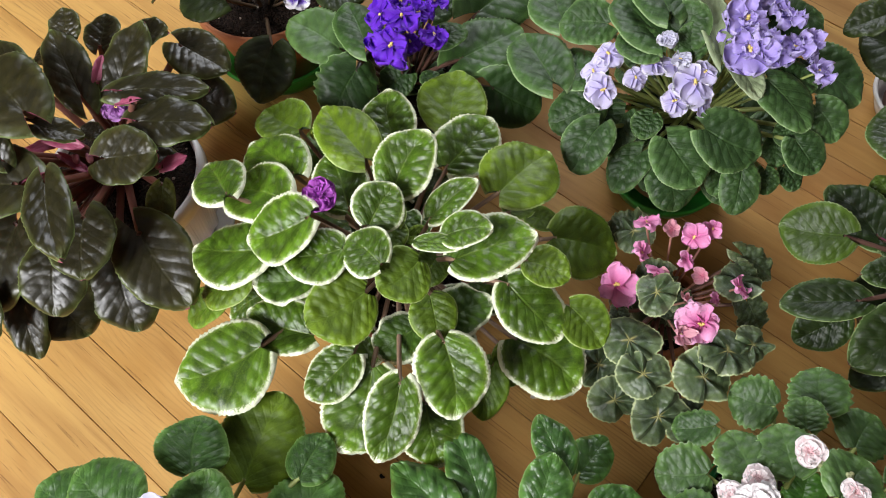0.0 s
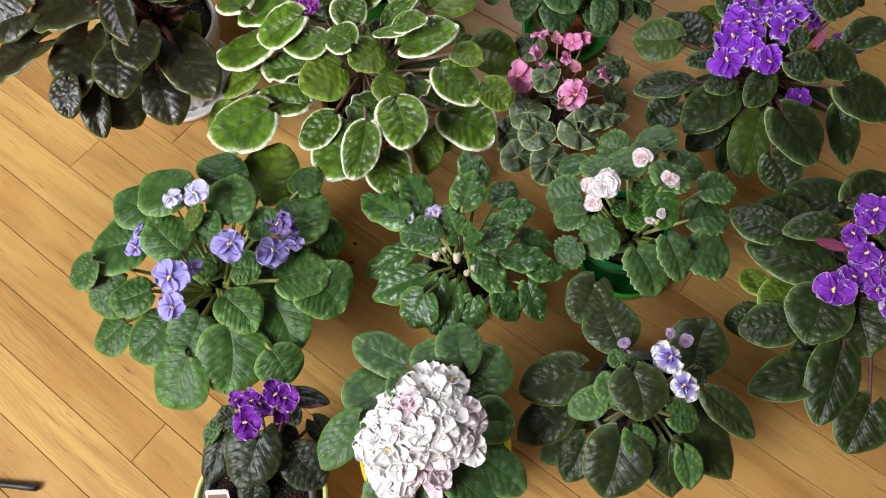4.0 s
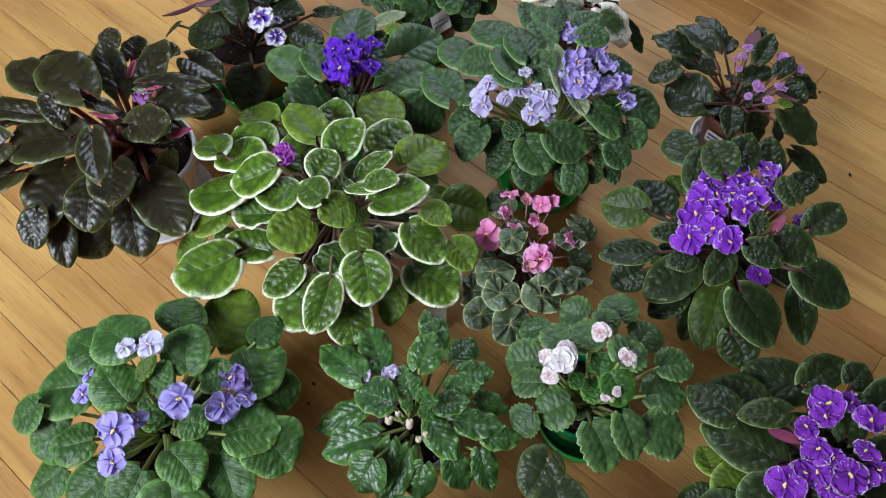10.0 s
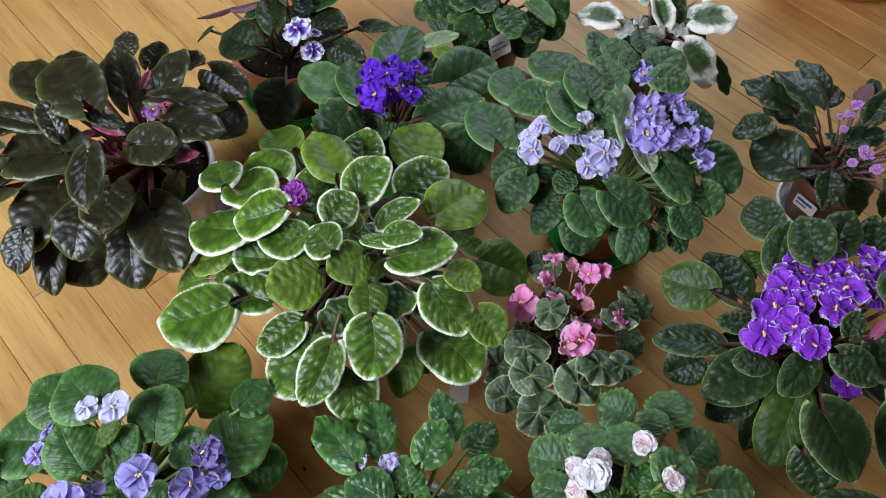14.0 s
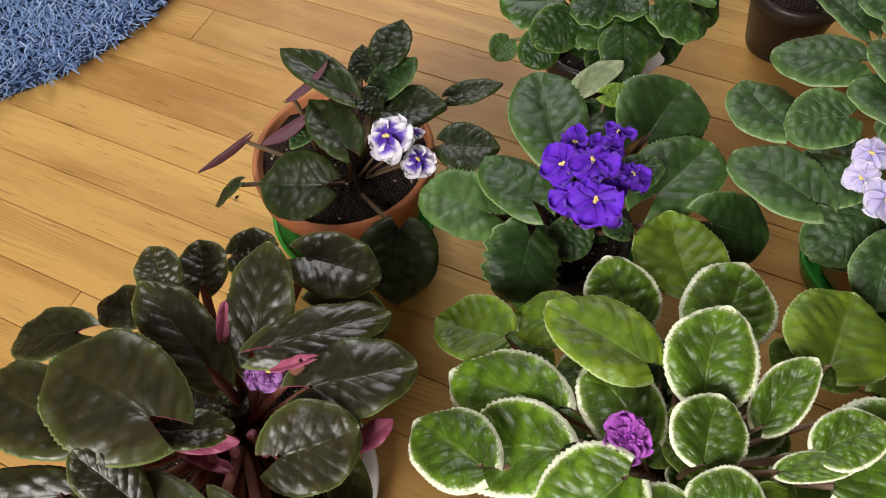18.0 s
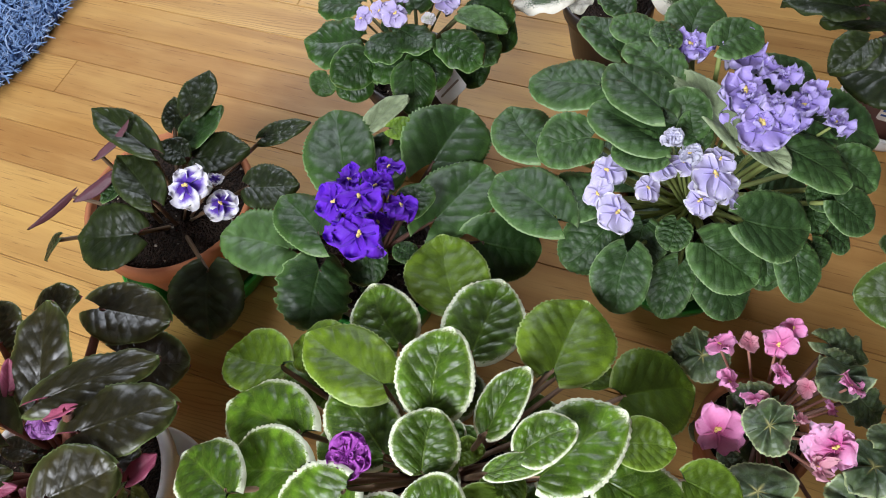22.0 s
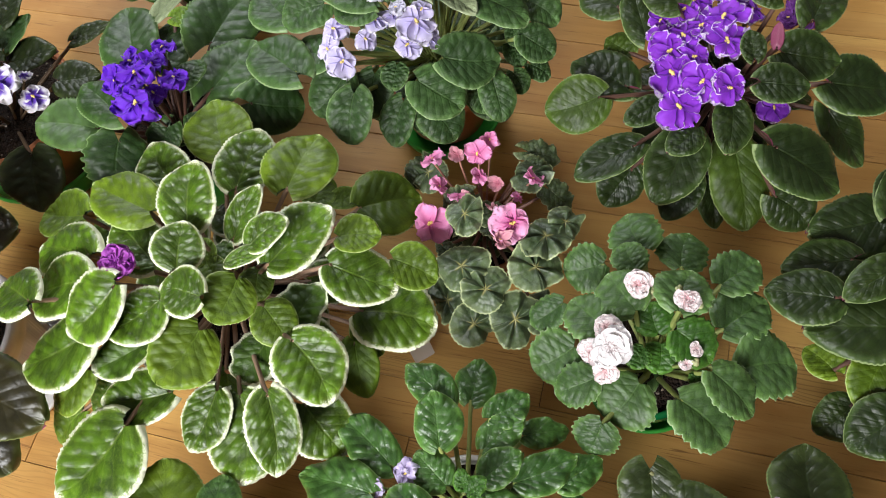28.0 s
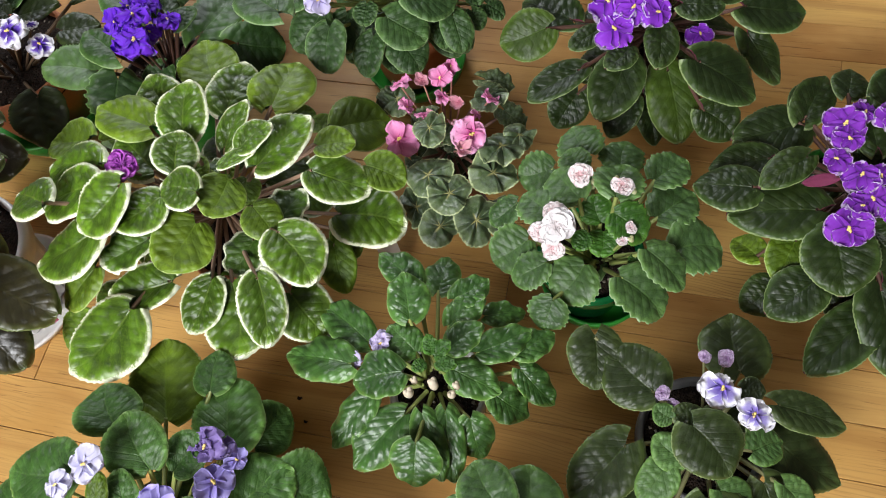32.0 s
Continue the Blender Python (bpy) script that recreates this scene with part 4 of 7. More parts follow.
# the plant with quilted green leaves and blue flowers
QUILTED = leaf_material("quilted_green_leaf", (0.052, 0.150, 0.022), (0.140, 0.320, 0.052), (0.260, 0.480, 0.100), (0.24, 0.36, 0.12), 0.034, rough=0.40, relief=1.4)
quilt_how = dict(round_tip=0.45, belly=0.80, heart=0.04, cup=0.10, bend=0.14, quilt=0.036, veins=8, teeth=0.022)
p_blue = Violet("african violet with quilted green leaves and blue flowers", (-24.7, -1.3, 12),
                {"": blades(31, [QUILTED, G_UNDER], 6, **quilt_how), "lime": blades(32, [EDGED_PLAIN, G_UNDER], 1, **quilt_how)}, LIME_STALK,
                corollas(31, petal_material("periwinkle_petal", (0.30, 0.23, 0.66), (0.54, 0.48, 0.92)), 3, SINGLE)
                + corollas(32, petal_material("faded_violet_petal", (0.14, 0.09, 0.30), (0.30, 0.22, 0.52)), 2, SEMI, ruffle=0.3)
                + corollas(33, petal_material("pale_lilac_petal", (0.62, 0.60, 0.88), (0.82, 0.80, 0.95)), 3, SINGLE), 0.30, plump=0.0, wide=1.24)
p_blue.pot(6.0, 10, DARK_PLASTIC)
p_blue.leaf(-24.8, 3.6, 23.4, -29.7, 6.6, 23.4, 5)
p_blue.leaf(-28.4, 3.5, 21, -33.7, 5.7, 20.5, 4.8)
p_blue.leaf(-30.4, 1, 18.8, -36.9, 0.5, 18.3, 5.8)
p_blue.leaf(-25.2, -1.8, 21.4, -28.7, 1.8, 22.4, 4.3)
p_blue.leaf(-21.9, 6.6, 20.4, -21.7, 11, 20.4, 4.5, 12)
p_blue.leaf(-20.3, 1.8, 20.6, -20.2, 6.7, 22.1, 4.3)
p_blue.leaf(-18.9, 6.2, 17.6, -16.4, 13.2, 18.1, 6, 0, "lime")
p_blue.leaf(-14.5, 0.9, 18, -12.3, 7.1, 18, 5.2)
p_blue.leaf(-13.1, 1.1, 16, -9.2, 2.8, 15, 4, 30)
p_blue.leaf(-16.3, -3.5, 16.9, -10.7, -2.5, 16.4, 5)
p_blue.leaf(-13.4, -3.2, 16.6, -9.4, -6.5, 14.6, 5.7)
p_blue.leaf(-17.1, -5.2, 15.6, -14.7, -11, 14.1, 4.6)
p_blue.leaf(-21.7, -5.4, 17.6, -18.2, -9, 16.6, 4)
p_blue.leaf(-21, -8.6, 16.8, -21.4, -15.2, 14.8, 6.3, -12)
p_blue.leaf(-24, -7.4, 17.2, -26.7, -11.9, 15.7, 5.1, -12)
p_blue.leaf(-25.2, -11.4, 16.6, -28.8, -15.9, 14.1, 5.6, -6)
p_blue.leaf(-27.8, -7.3, 16.6, -32.1, -10.6, 15.1, 4.9)
p_blue.leaf(-32.9, -6.8, 15.2, -36.8, -8.9, 13.2, 4.1)
p_blue.leaf(-32.2, -3.2, 17.4, -36.5, -5.5, 16.4, 4.5, -24)
p_blue.leaf(-29.3, -4.6, 18.1, -33.9, -5.5, 17.6, 3.7)
p_blue.leaf(-35.2, -1.4, 19.4, -38.4, -3.1, 17.9, 3.4)
p_blue.leaf(-20.3, -3.3, 19.9, -17.4, -3.7, 19.9, 3, 12)
p_blue.leaf(-16.7, -11, 16.1, -14.9, -14.1, 14.1, 4.2)
p_blue.leaf(-14.4, 6.4, 18.2, -12.5, 9.9, 17.7, 3.2)
p_blue.leaf(-23.1, -0.4, 20.3, -22.4, 2.7, 21.8, 2.4)
p_blue.leaf(-24.9, 0.7, 21.5, -23.2, 2.8, 23, 1.6, 0, "lime")
p_blue.leaf(-19, 1.1, 19.5, -15.4, 2.3, 20, 3.2)
p_blue.flower(-20, -1.6, 22.1, 3.5, 0)
p_blue.flower(-16.4, -1.2, 19.4, 3.3, 0, 0.2, 0)
p_blue.flower(-15.8, 1.5, 20, 2.9, 1)
p_blue.flower(-14.1, -0.4, 19, 2, 0)
p_blue.flower(-30.1, -0.9, 21, 2.1, 0, -0.4, 0)
p_blue.flower(-30.4, 1.5, 20.5, 1.7, 0, -0.4, 0)
p_blue.flower(-25.9, -4.8, 21.6, 3.5, 0, -0.1, -0.2)
p_blue.flower(-25.6, -7.6, 20.8, 2.8, 0, -0.1, -0.4)
p_blue.flower(-24.2, -3.3, 20.5, 2.1, 0)
p_blue.flower(-25.9, 3, 24, 2.1, 2)
p_blue.flower(-23.5, 3.4, 24, 2.7, 2)
p_blue.flower(-14.8, 0.8, 19.5, 2, 1)

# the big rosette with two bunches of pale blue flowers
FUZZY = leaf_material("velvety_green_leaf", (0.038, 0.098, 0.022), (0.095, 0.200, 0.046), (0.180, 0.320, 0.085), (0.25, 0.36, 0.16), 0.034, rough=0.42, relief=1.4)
PALE_UNDER = leaf_material("pale_green_leaf", (0.34, 0.44, 0.19), (0.42, 0.50, 0.26), (0.5, 0.58, 0.34), rough=0.6)
fuzzy_how = dict(round_tip=0.44, belly=0.84, heart=0.10, cup=0.14, bend=0.14, quilt=0.030, veins=6, teeth=0.020)
p_sky = Violet("large african violet rosette with two bunches of pale blue flowers", (21.1, 42.1, 13),
               {"": blades(41, [FUZZY, G_UNDER], 6, **fuzzy_how), "pale": blades(42, [PALE_UNDER, PALE_UNDER], 2, **dict(fuzzy_how, cup=0.5))}, LIME_STALK,
               corollas(41, petal_material("pale_blue_petal", (0.58, 0.51, 0.86), (0.78, 0.73, 0.95), (0.88, 0.86, 0.96), 0.14), 3, SINGLE)
               + corollas(42, petal_material("lavender_blue_petal", (0.35, 0.25, 0.69), (0.55, 0.45, 0.87), (0.62, 0.54, 0.88), 0.12), 3, SEMI, ruffle=0.34, cup=-0.4)
               + corollas(43, petal_material("white_lilac_petal", (0.62, 0.60, 0.80), (0.78, 0.77, 0.88)), 2, DOUBLE, ruffle=0.25), 0.30, plump=0.0)
p_sky.pot(6.5, 10, TERRACOTTA, base=1.2)
p_sky.leaf(14.2, 49.2, 23.3, 9.7, 53.2, 22.8, 5)
p_sky.leaf(8.2, 46.9, 20.8, 7.7, 52.6, 20.3, 4.9)
p_sky.leaf(11.9, 45.5, 22, 7.5, 46.1, 21.5, 4.1, -18)
p_sky.leaf(15.8, 41.9, 23.9, 12.8, 47.7, 23.9, 4.6)
p_sky.leaf(16.5, 43.8, 25.3, 15.3, 49.9, 25.3, 4.2)
p_sky.leaf(18, 53.3, 21.6, 17.1, 58.6, 21.6, 3.3)
p_sky.leaf(20.7, 52.2, 22.9, 18.7, 56.1, 22.9, 3.2)
p_sky.leaf(20.5, 49.9, 24.5, 21.4, 52.8, 24.5, 2.2)
p_sky.leaf(19.3, 46.9, 24.2, 17.7, 51.9, 24.2, 3.6)
p_sky.leaf(24, 52, 22.3, 27.7, 55.4, 22.3, 4.4)
p_sky.leaf(23.5, 47.6, 25.2, 27.5, 48, 25.2, 3.5, 6)
p_sky.leaf(25.7, 44, 23.5, 30.9, 45.2, 23, 4.4)
p_sky.leaf(29.6, 42.3, 20, 34.2, 38.3, 19, 5.1)
p_sky.leaf(26.2, 39.7, 21.3, 29.5, 38.5, 21.3, 3)
p_sky.leaf(25, 38.9, 22, 28.2, 34.4, 21.5, 3.9)
p_sky.leaf(29.7, 37.7, 19.6, 31.4, 34.5, 18.6, 3.4, 6)
p_sky.leaf(27.5, 34.5, 19.2, 29.5, 31.7, 18.2, 3.3, 12)
p_sky.leaf(27.3, 36.6, 18.3, 27.8, 34.4, 17.8, 2, 18)
p_sky.leaf(27.1, 36.1, 17, 26.9, 33.5, 16, 2.2)
p_sky.leaf(19.5, 34.9, 20.7, 24.4, 32.9, 19.7, 4.8, 18)
p_sky.leaf(16.6, 35, 19, 19.3, 30.9, 18, 4.6, 12)
p_sky.leaf(23.1, 32.5, 17.9, 22.4, 28.8, 15.9, 3.1)
p_sky.leaf(22.1, 34.3, 16, 21.5, 31.7, 14, 2.5)
p_sky.leaf(16.8, 33.5, 17.3, 17.7, 29.6, 15.3, 4.1, 6)
p_sky.leaf(14.6, 34.6, 17.6, 11.9, 31.7, 15.6, 3.1)
p_sky.leaf(15.5, 37.3, 19.5, 14, 35.4, 19, 2.4)
p_sky.leaf(13.4, 38.4, 18.3, 11, 35.2, 16.8, 3.8)
p_sky.leaf(10.6, 39.1, 19.1, 6.4, 37.7, 17.6, 4.3, -18)
p_sky.leaf(10.6, 35.9, 20.2, 8.2, 32.3, 18.2, 3.9)
p_sky.leaf(10.5, 40.8, 20.9, 6.9, 43.9, 20.4, 4.3)
p_sky.leaf(6.7, 40.1, 21, 4.1, 46.6, 20.5, 5)
p_sky.leaf(27.9, 33.8, 15.3, 29.4, 32.1, 14.3, 2.2, 6)
p_sky.leaf(25.7, 33.2, 16.2, 25.9, 31.1, 15.2, 2.1, 6)
p_sky.leaf(15.3, 40.9, 23.7, 12.3, 43.1, 23.7, 3.3, -6)
p_sky.leaf(17.4, 42.1, 23.2, 18.8, 43.9, 26.2, 3.8)
p_sky.leaf(18.7, 41, 23, 18.7, 43, 25, 2.6, -6)
p_sky.leaf(20.7, 40.3, 23.8, 19.7, 47.6, 24.8, 2.6, 0, "pale")
p_sky.leaf(22.1, 41.3, 22.3, 23.9, 36.7, 22.3, 2.4, 0, "pale")
p_sky.flower(10.9, 38.7, 21.5, 2.9, 0, -0.1, -0.4)
p_sky.flower(10.3, 40.7, 21.5, 2.3, 0, -0.3, -0.2)
p_sky.flower(11.6, 42.1, 22, 2.7, 0, -0.3, 0)
p_sky.flower(13.7, 39.5, 22, 2.1, 0, 0.5, -0.3)
p_sky.flower(15.3, 40.6, 22.5, 2.3, 0)
p_sky.flower(17, 40.3, 22.5, 2.4, 0)
p_sky.flower(18.5, 38.4, 22.5, 3.6, 0, 0.1, -0.4)
p_sky.flower(16.9, 37.3, 21.5, 2.6, 0, 0, -0.5)
p_sky.flower(19.1, 36.9, 21.5, 2.1, 0, 0.3, -0.3)
p_sky.flower(17.5, 40.5, 23, 1.8, 2)
p_sky.flower(19.6, 39.5, 22.5, 2.3, 0)
p_sky.flower(16.1, 41.2, 25, 1.6, 2)
p_sky.flower(22.5, 49.9, 23.5, 3.3, 1, -0.2, -0.2)
p_sky.flower(25.6, 47.1, 24, 3.6, 1)
p_sky.flower(26.9, 44, 24, 2.9, 1, 0.3, 0)
p_sky.flower(22.9, 43, 25, 3.8, 1, -0.1, -0.4)
p_sky.flower(22.8, 40.2, 24.5, 4, 1, 0, -0.4)
p_sky.flower(27.1, 40.9, 23.5, 2.8, 1)
p_sky.flower(28.8, 41.6, 23, 2.3, 1, 0.3, 0)
p_sky.flower(29, 39.1, 22.5, 2.6, 1, 0.4, -0.2)
p_sky.flower(25, 40.1, 24, 2.8, 1, 0.1, -0.2)
p_sky.flower(24.2, 41.1, 25, 2.4, 1)
p_sky.flower(21.7, 41.1, 24, 2.6, 1, -0.4, -0.3)

# the plant with deep violet flowers
GREEN_LEAF = leaf_material("mid_green_leaf", (0.028, 0.080, 0.014), (0.070, 0.158, 0.028), (0.130, 0.250, 0.050), (0.22, 0.33, 0.13), 0.030, rough=0.40)
LIGHT_LEAF = leaf_material("light_green_leaf", (0.105, 0.225, 0.055), (0.180, 0.335, 0.090), (0.172, 0.312, 0.056), rough=0.40)
round_how = dict(round_tip=0.42, belly=0.84, heart=0.16, cup=0.12, bend=0.10, quilt=0.026, veins=5, teeth=0.025)
p_deep = Violet("african violet with round green leaves and deep violet flowers", (-7.6, 49.2, 11),
                {"": blades(51, [GREEN_LEAF, G_UNDER], 5, **round_how), "crimped": blades(55, [GREEN_LEAF, G_UNDER], 1, **dict(round_how, ruffle=0.05, scallop=0.06)), "pale2": blades(52, [LIGHT_LEAF, G_UNDER], 1, **round_how),
                 "lime": blades(53, [LIME, G_UNDER], 1, **round_how), "pale": blades(54, [PALE_UNDER, PALE_UNDER], 1, **fuzzy_how)}, BROWN_STALK,
                corollas(51, petal_material("deep_violet_petal", (0.10, 0.013, 0.46), (0.20, 0.038, 0.76)), 3, SINGLE, ruffle=0.32), 0.32, plump=0.0)
p_deep.pot(6.0, 9.5, DARK_PLASTIC, base=0.8)
p_deep.leaf(0.1, 51.8, 17, 5.5, 56.1, 17, 6.8, 18)
p_deep.leaf(-7.7, 52.7, 18, -6.5, 60.8, 18, 5.6)
p_deep.leaf(-1.6, 46.2, 17, 4.5, 49.6, 17.5, 5.8)
p_deep.leaf(1.3, 42.7, 16.9, 6.1, 41, 14.9, 5.1, 24)
p_deep.leaf(-13.9, 48.6, 16.0, -19.2, 51.7, 17.0, 5.4, 0, "pale2")
p_deep.leaf(-11.1, 47.8, 18, -13.3, 53.1, 18, 4.2)
p_deep.leaf(-12.0, 45.4, 16.8, -14.2, 41.0, 15.6, 5.4, -24, "crimped")
p_deep.leaf(-4.5, 52.1, 17, -2.9, 57, 17, 4.7)
p_deep.leaf(-7.4, 46.7, 14, -10.3, 45.7, 13, 3.2, -24)
p_deep.leaf(-3.6, 46.7, 19, -1.1, 48.4, 19, 2.8)
p_deep.leaf(-4.4, 44.7, 15, -5.6, 46.3, 15, 1.8, -6)
p_deep.leaf(-4.3, 57.1, 17.9, 0.2, 58.4, 18.9, 2.2, 0, "pale")
p_deep.leaf(-2.2, 55.9, 18.2, 0, 55.2, 18.2, 2, 12, "lime")
p_deep.flower(-7, 47.2, 22, 3.4, 0)
p_deep.flower(-7.9, 44.1, 21.8, 3.6, 0, 0, -0.3)
p_deep.flower(-8.9, 48, 21.5, 3.0, 0, -0.3, -0.2)
p_deep.flower(-3.9, 49.8, 21, 2.3, 0, 0.2, 0.1)
p_deep.flower(-4.1, 46.2, 20.5, 2.6, 0, 0.4, 0)
p_deep.flower(-7.2, 49.9, 21, 2.4, 0)
p_deep.flower(-5.5, 48.4, 21, 2.6, 0)
p_deep.flower(-9.1, 45.8, 20.5, 2.6, 0, -0.3, -0.3)
p_deep.flower(-6.3, 45.1, 21, 2.2, 0, 0.2, 0)

# dark narrow leaves, white flowers with violet centres, terracotta pot
BRONZE = leaf_material("dark_bronze_green_leaf", (0.018, 0.033, 0.007), (0.045, 0.066, 0.015), (0.069, 0.099, 0.021), rough=0.36)
narrow_how = dict(round_tip=0.60, belly=0.78, heart=0.08, cup=0.30, bend=0.14, quilt=0.024, veins=6)
p_two = Violet("african violet with dark leaves in a terracotta pot of soil", (-24.7, 60.2, 11),
               {"": blades(61, [BRONZE, MAROON_UNDER], 5, **narrow_how), "lime": blades(62, [GREEN_LEAF, G_UNDER], 1, **narrow_how)},
               plain_material("olive_brown_stalk", (0.15, 0.11, 0.05), (0.13, 0.07, 0.045), 0.5, 12.0),
               corollas(61, petal_material("violet_petal_with_white_rim", (0.10, 0.03, 0.42), (0.22, 0.12, 0.62), (0.88, 0.86, 0.92), 0.90), 3, SINGLE, ruffle=0.25), 0.30, plump=0.0)
p_two.pot(8.4, 11.0, TERRACOTTA, base=1.0, dx=0.2, dy=1.5, lip=0.006)
p_two.leaf(-19.2, 65, 18.4, -16.4, 68.8, 19.4, 3.2)
p_two.leaf(-21.2, 65.1, 17.2, -20.4, 68, 18.2, 2.3)
p_two.leaf(-20.1, 62.6, 17.4, -16.2, 64.9, 18.4, 3.2, 0, "lime")
p_two.leaf(-20, 61.1, 16.8, -14.9, 59.6, 17.8, 4.1)
p_two.leaf(-13.9, 62.9, 14.5, -9.1, 62.5, 15.5, 2.5)
p_two.leaf(-16, 56.2, 16.6, -11.6, 54.6, 16.6, 4.1, 6)
p_two.leaf(-23.8, 56.1, 19, -25.9, 61.6, 20, 3.5)
p_two.leaf(-26.2, 54.8, 16.9, -31.8, 57, 16.9, 5.4, -12)
p_two.leaf(-22.7, 60.3, 20.6, -27.4, 67.6, 20.6, 2.9)
p_two.leaf(-27.3, 61.7, 20.2, -23.3, 63.3, 21.2, 0.9, 160)
p_two.leaf(-26.8, 59.9, 19.3, -30.5, 59, 18.3, 1.0, 160)
p_two.leaf(-26.1, 59.4, 18.4, -28.4, 58.2, 18.4, 1.7, 0, "lime")
p_two.leaf(-20.6, 60.5, 17.9, -22.2, 62.4, 18.9, 2.4)
p_two.leaf(-21.4, 50.3, 14.9, -23.2, 44.9, 12.4, 5.7, -6)
p_two.leaf(-32.4, 63.4, 14.8, -37.0, 61.5, 13.8, 0.7, 160)
p_two.leaf(-33.2, 57.3, 16.6, -36.2, 57.9, 13.6, 1.5)
p_two.flower(-20.6, 56, 19.4, 3.6, 0, -0.1, -0.4)
p_two.flower(-18.6, 54.8, 17.2, 2.7, 0, 0.2, -0.5)
p_two.flower(-18.2, 56.2, 18.8, 1.4, 0, 0.4, 0)

# small ruffled plant with pale lilac flowers
RUFFLED = leaf_material("ruffled_green_leaf", (0.019, 0.064, 0.007), (0.052, 0.136, 0.017), (0.104, 0.217, 0.031), (0.20, 0.31, 0.11), 0.034, rough=0.36)
p_pale = Violet("bushy green african violet with pale lilac flowers", (3.1, 70, 12),
                {"": blades(71, [RUFFLED, G_UNDER], 5, **dict(quilt_how, ruffle=0.035)), "lime": blades(72, [LIGHT_LEAF, PALE_UNDER], 2, **dict(quilt_how, cup=0.5))}, GREEN_STALK,
                corollas(71, petal_material("pale_mauve_petal", (0.50, 0.40, 0.78), (0.70, 0.62, 0.88)), 2, SEMI)
                + corollas(72, petal_material("white_bud_petal", (0.60, 0.62, 0.42), (0.80, 0.76, 0.80)), 2, DOUBLE), 0.28, plump=0.0)
p_pale.pot(5.5, 10, DARK_PLASTIC)
p_pale.leaf(-1.8, 67.7, 18.3, -7.1, 70.3, 17.8, 5.1, -12)
p_pale.leaf(0.1, 77.9, 13.5, -4.1, 81.4, 12.5, 4.2)
p_pale.leaf(-1.9, 65.3, 18.6, -5.8, 63.9, 17.6, 3.8, -30)
p_pale.leaf(1.2, 66.1, 18.6, -1.7, 62.5, 17.6, 4.4, -6)
p_pale.leaf(-2.3, 69, 12.8, -5.5, 67.8, 11.2, 3.7, -36)
p_pale.leaf(-5.8, 70.8, 11.8, -7.7, 69.9, 10.3, 2.6, -36, "lime")
p_pale.leaf(1.8, 62.4, 18.6, 0.3, 57.8, 17.1, 3.7)
p_pale.leaf(3.9, 63.8, 18.4, 2.8, 59.6, 17.4, 4.1, -6)
p_pale.leaf(5.2, 63.8, 18.9, 8, 60.1, 17.9, 4)
p_pale.leaf(8.4, 66.3, 16.5, 10.1, 62.3, 15, 3.6)
p_pale.leaf(4.6, 70.7, 16.9, 6.2, 75.3, 17.9, 4.1)
p_pale.leaf(7.6, 73.3, 16.1, 13.5, 75.7, 16.1, 4.8)
p_pale.leaf(10.2, 69.8, 16.6, 13.9, 66.7, 15.6, 4.4, 18)
p_pale.leaf(8.6, 68.9, 16.1, 12.5, 65.2, 16.1, 2.7, 0, "lime")
p_pale.leaf(10.8, 67.1, 14.9, 13.6, 65.3, 13.4, 3.6, 36)
p_pale.leaf(7.7, 67.6, 12, 9.2, 64.4, 10, 3.9, 12)
p_pale.leaf(2, 66.6, 18.8, 4, 62.7, 19.2, 3.4)
p_pale.leaf(-1.1, 66.5, 18.8, 1.3, 63.5, 19.2, 3.4)
p_pale.flower(1.8, 66.4, 21, 2.5, 0)
p_pale.flower(6.8, 67.3, 20, 2.8, 0, 0.2, -0.2)
p_pale.flower(-1.1, 69.3, 19, 2.1, 0, -0.4, -0.2)
p_pale.flower(2.2, 70.4, 21, 2.4, 0)
p_pale.flower(0.1, 72.1, 20.5, 2, 1)
p_pale.flower(3.1, 68.4, 21, 1.9, 0)
p_pale.flower(0.6, 67.9, 20.5, 1.8, 0)
p_pale.flower(4.8, 66.6, 19, 1.5, 1)

# cream and green leaves, no flowers
CREAM_LEAF = leaf_material("cream_and_green_leaf", (0.046, 0.120, 0.014), (0.092, 0.192, 0.022), (0.230, 0.336, 0.062), (0.86, 0.82, 0.68), 0.36, specks=1.0, rough=0.45)
WHITE_LEAF = leaf_material("cream_leaf", (0.74, 0.70, 0.54), (0.82, 0.79, 0.66), (0.70, 0.70, 0.5), rough=0.5)
cream_how = dict(round_tip=0.5, belly=0.82, heart=0.08, cup=0.2, bend=0.14, quilt=0.024, ruffle=0.03)
p_cream = Violet("young african violet with cream and green leaves", (27.4, 72, 10),
                 {"": blades(81, [CREAM_LEAF, PALE_UNDER], 4, **cream_how), "white": blades(82, [WHITE_LEAF, PALE_UNDER], 2, **dict(cream_how, ruffle=0.08)),
                  "half": blades(83, [CREAM_LEAF, PALE_UNDER], 1, **dict(cream_how, cup=0.5)), "green": blades(84, [GREEN_LEAF, G_UNDER], 2, **cream_how)},
                 plain_material("pinkish_stalk", (0.45, 0.26, 0.20), (0.36, 0.2, 0.15), 0.5, 12.0), (), 0.26, plump=0.85)
p_cream.pot(5.2, 8.5, DARK_PLASTIC)
p_cream.leaf(21.2, 70.3, 13, 15.6, 71.9, 13, 4)
p_cream.leaf(23.6, 70.9, 12, 21.3, 68.7, 12, 2.7, 0, "white")
p_cream.leaf(25.7, 70.9, 12, 23.8, 71.2, 13, 2.2, 0, "white")
p_cream.leaf(28, 69.9, 13, 26.1, 74.2, 16, 3, 0, "half")
p_cream.leaf(29.6, 71.6, 12, 29, 76.7, 15, 2.9, 0, "green")
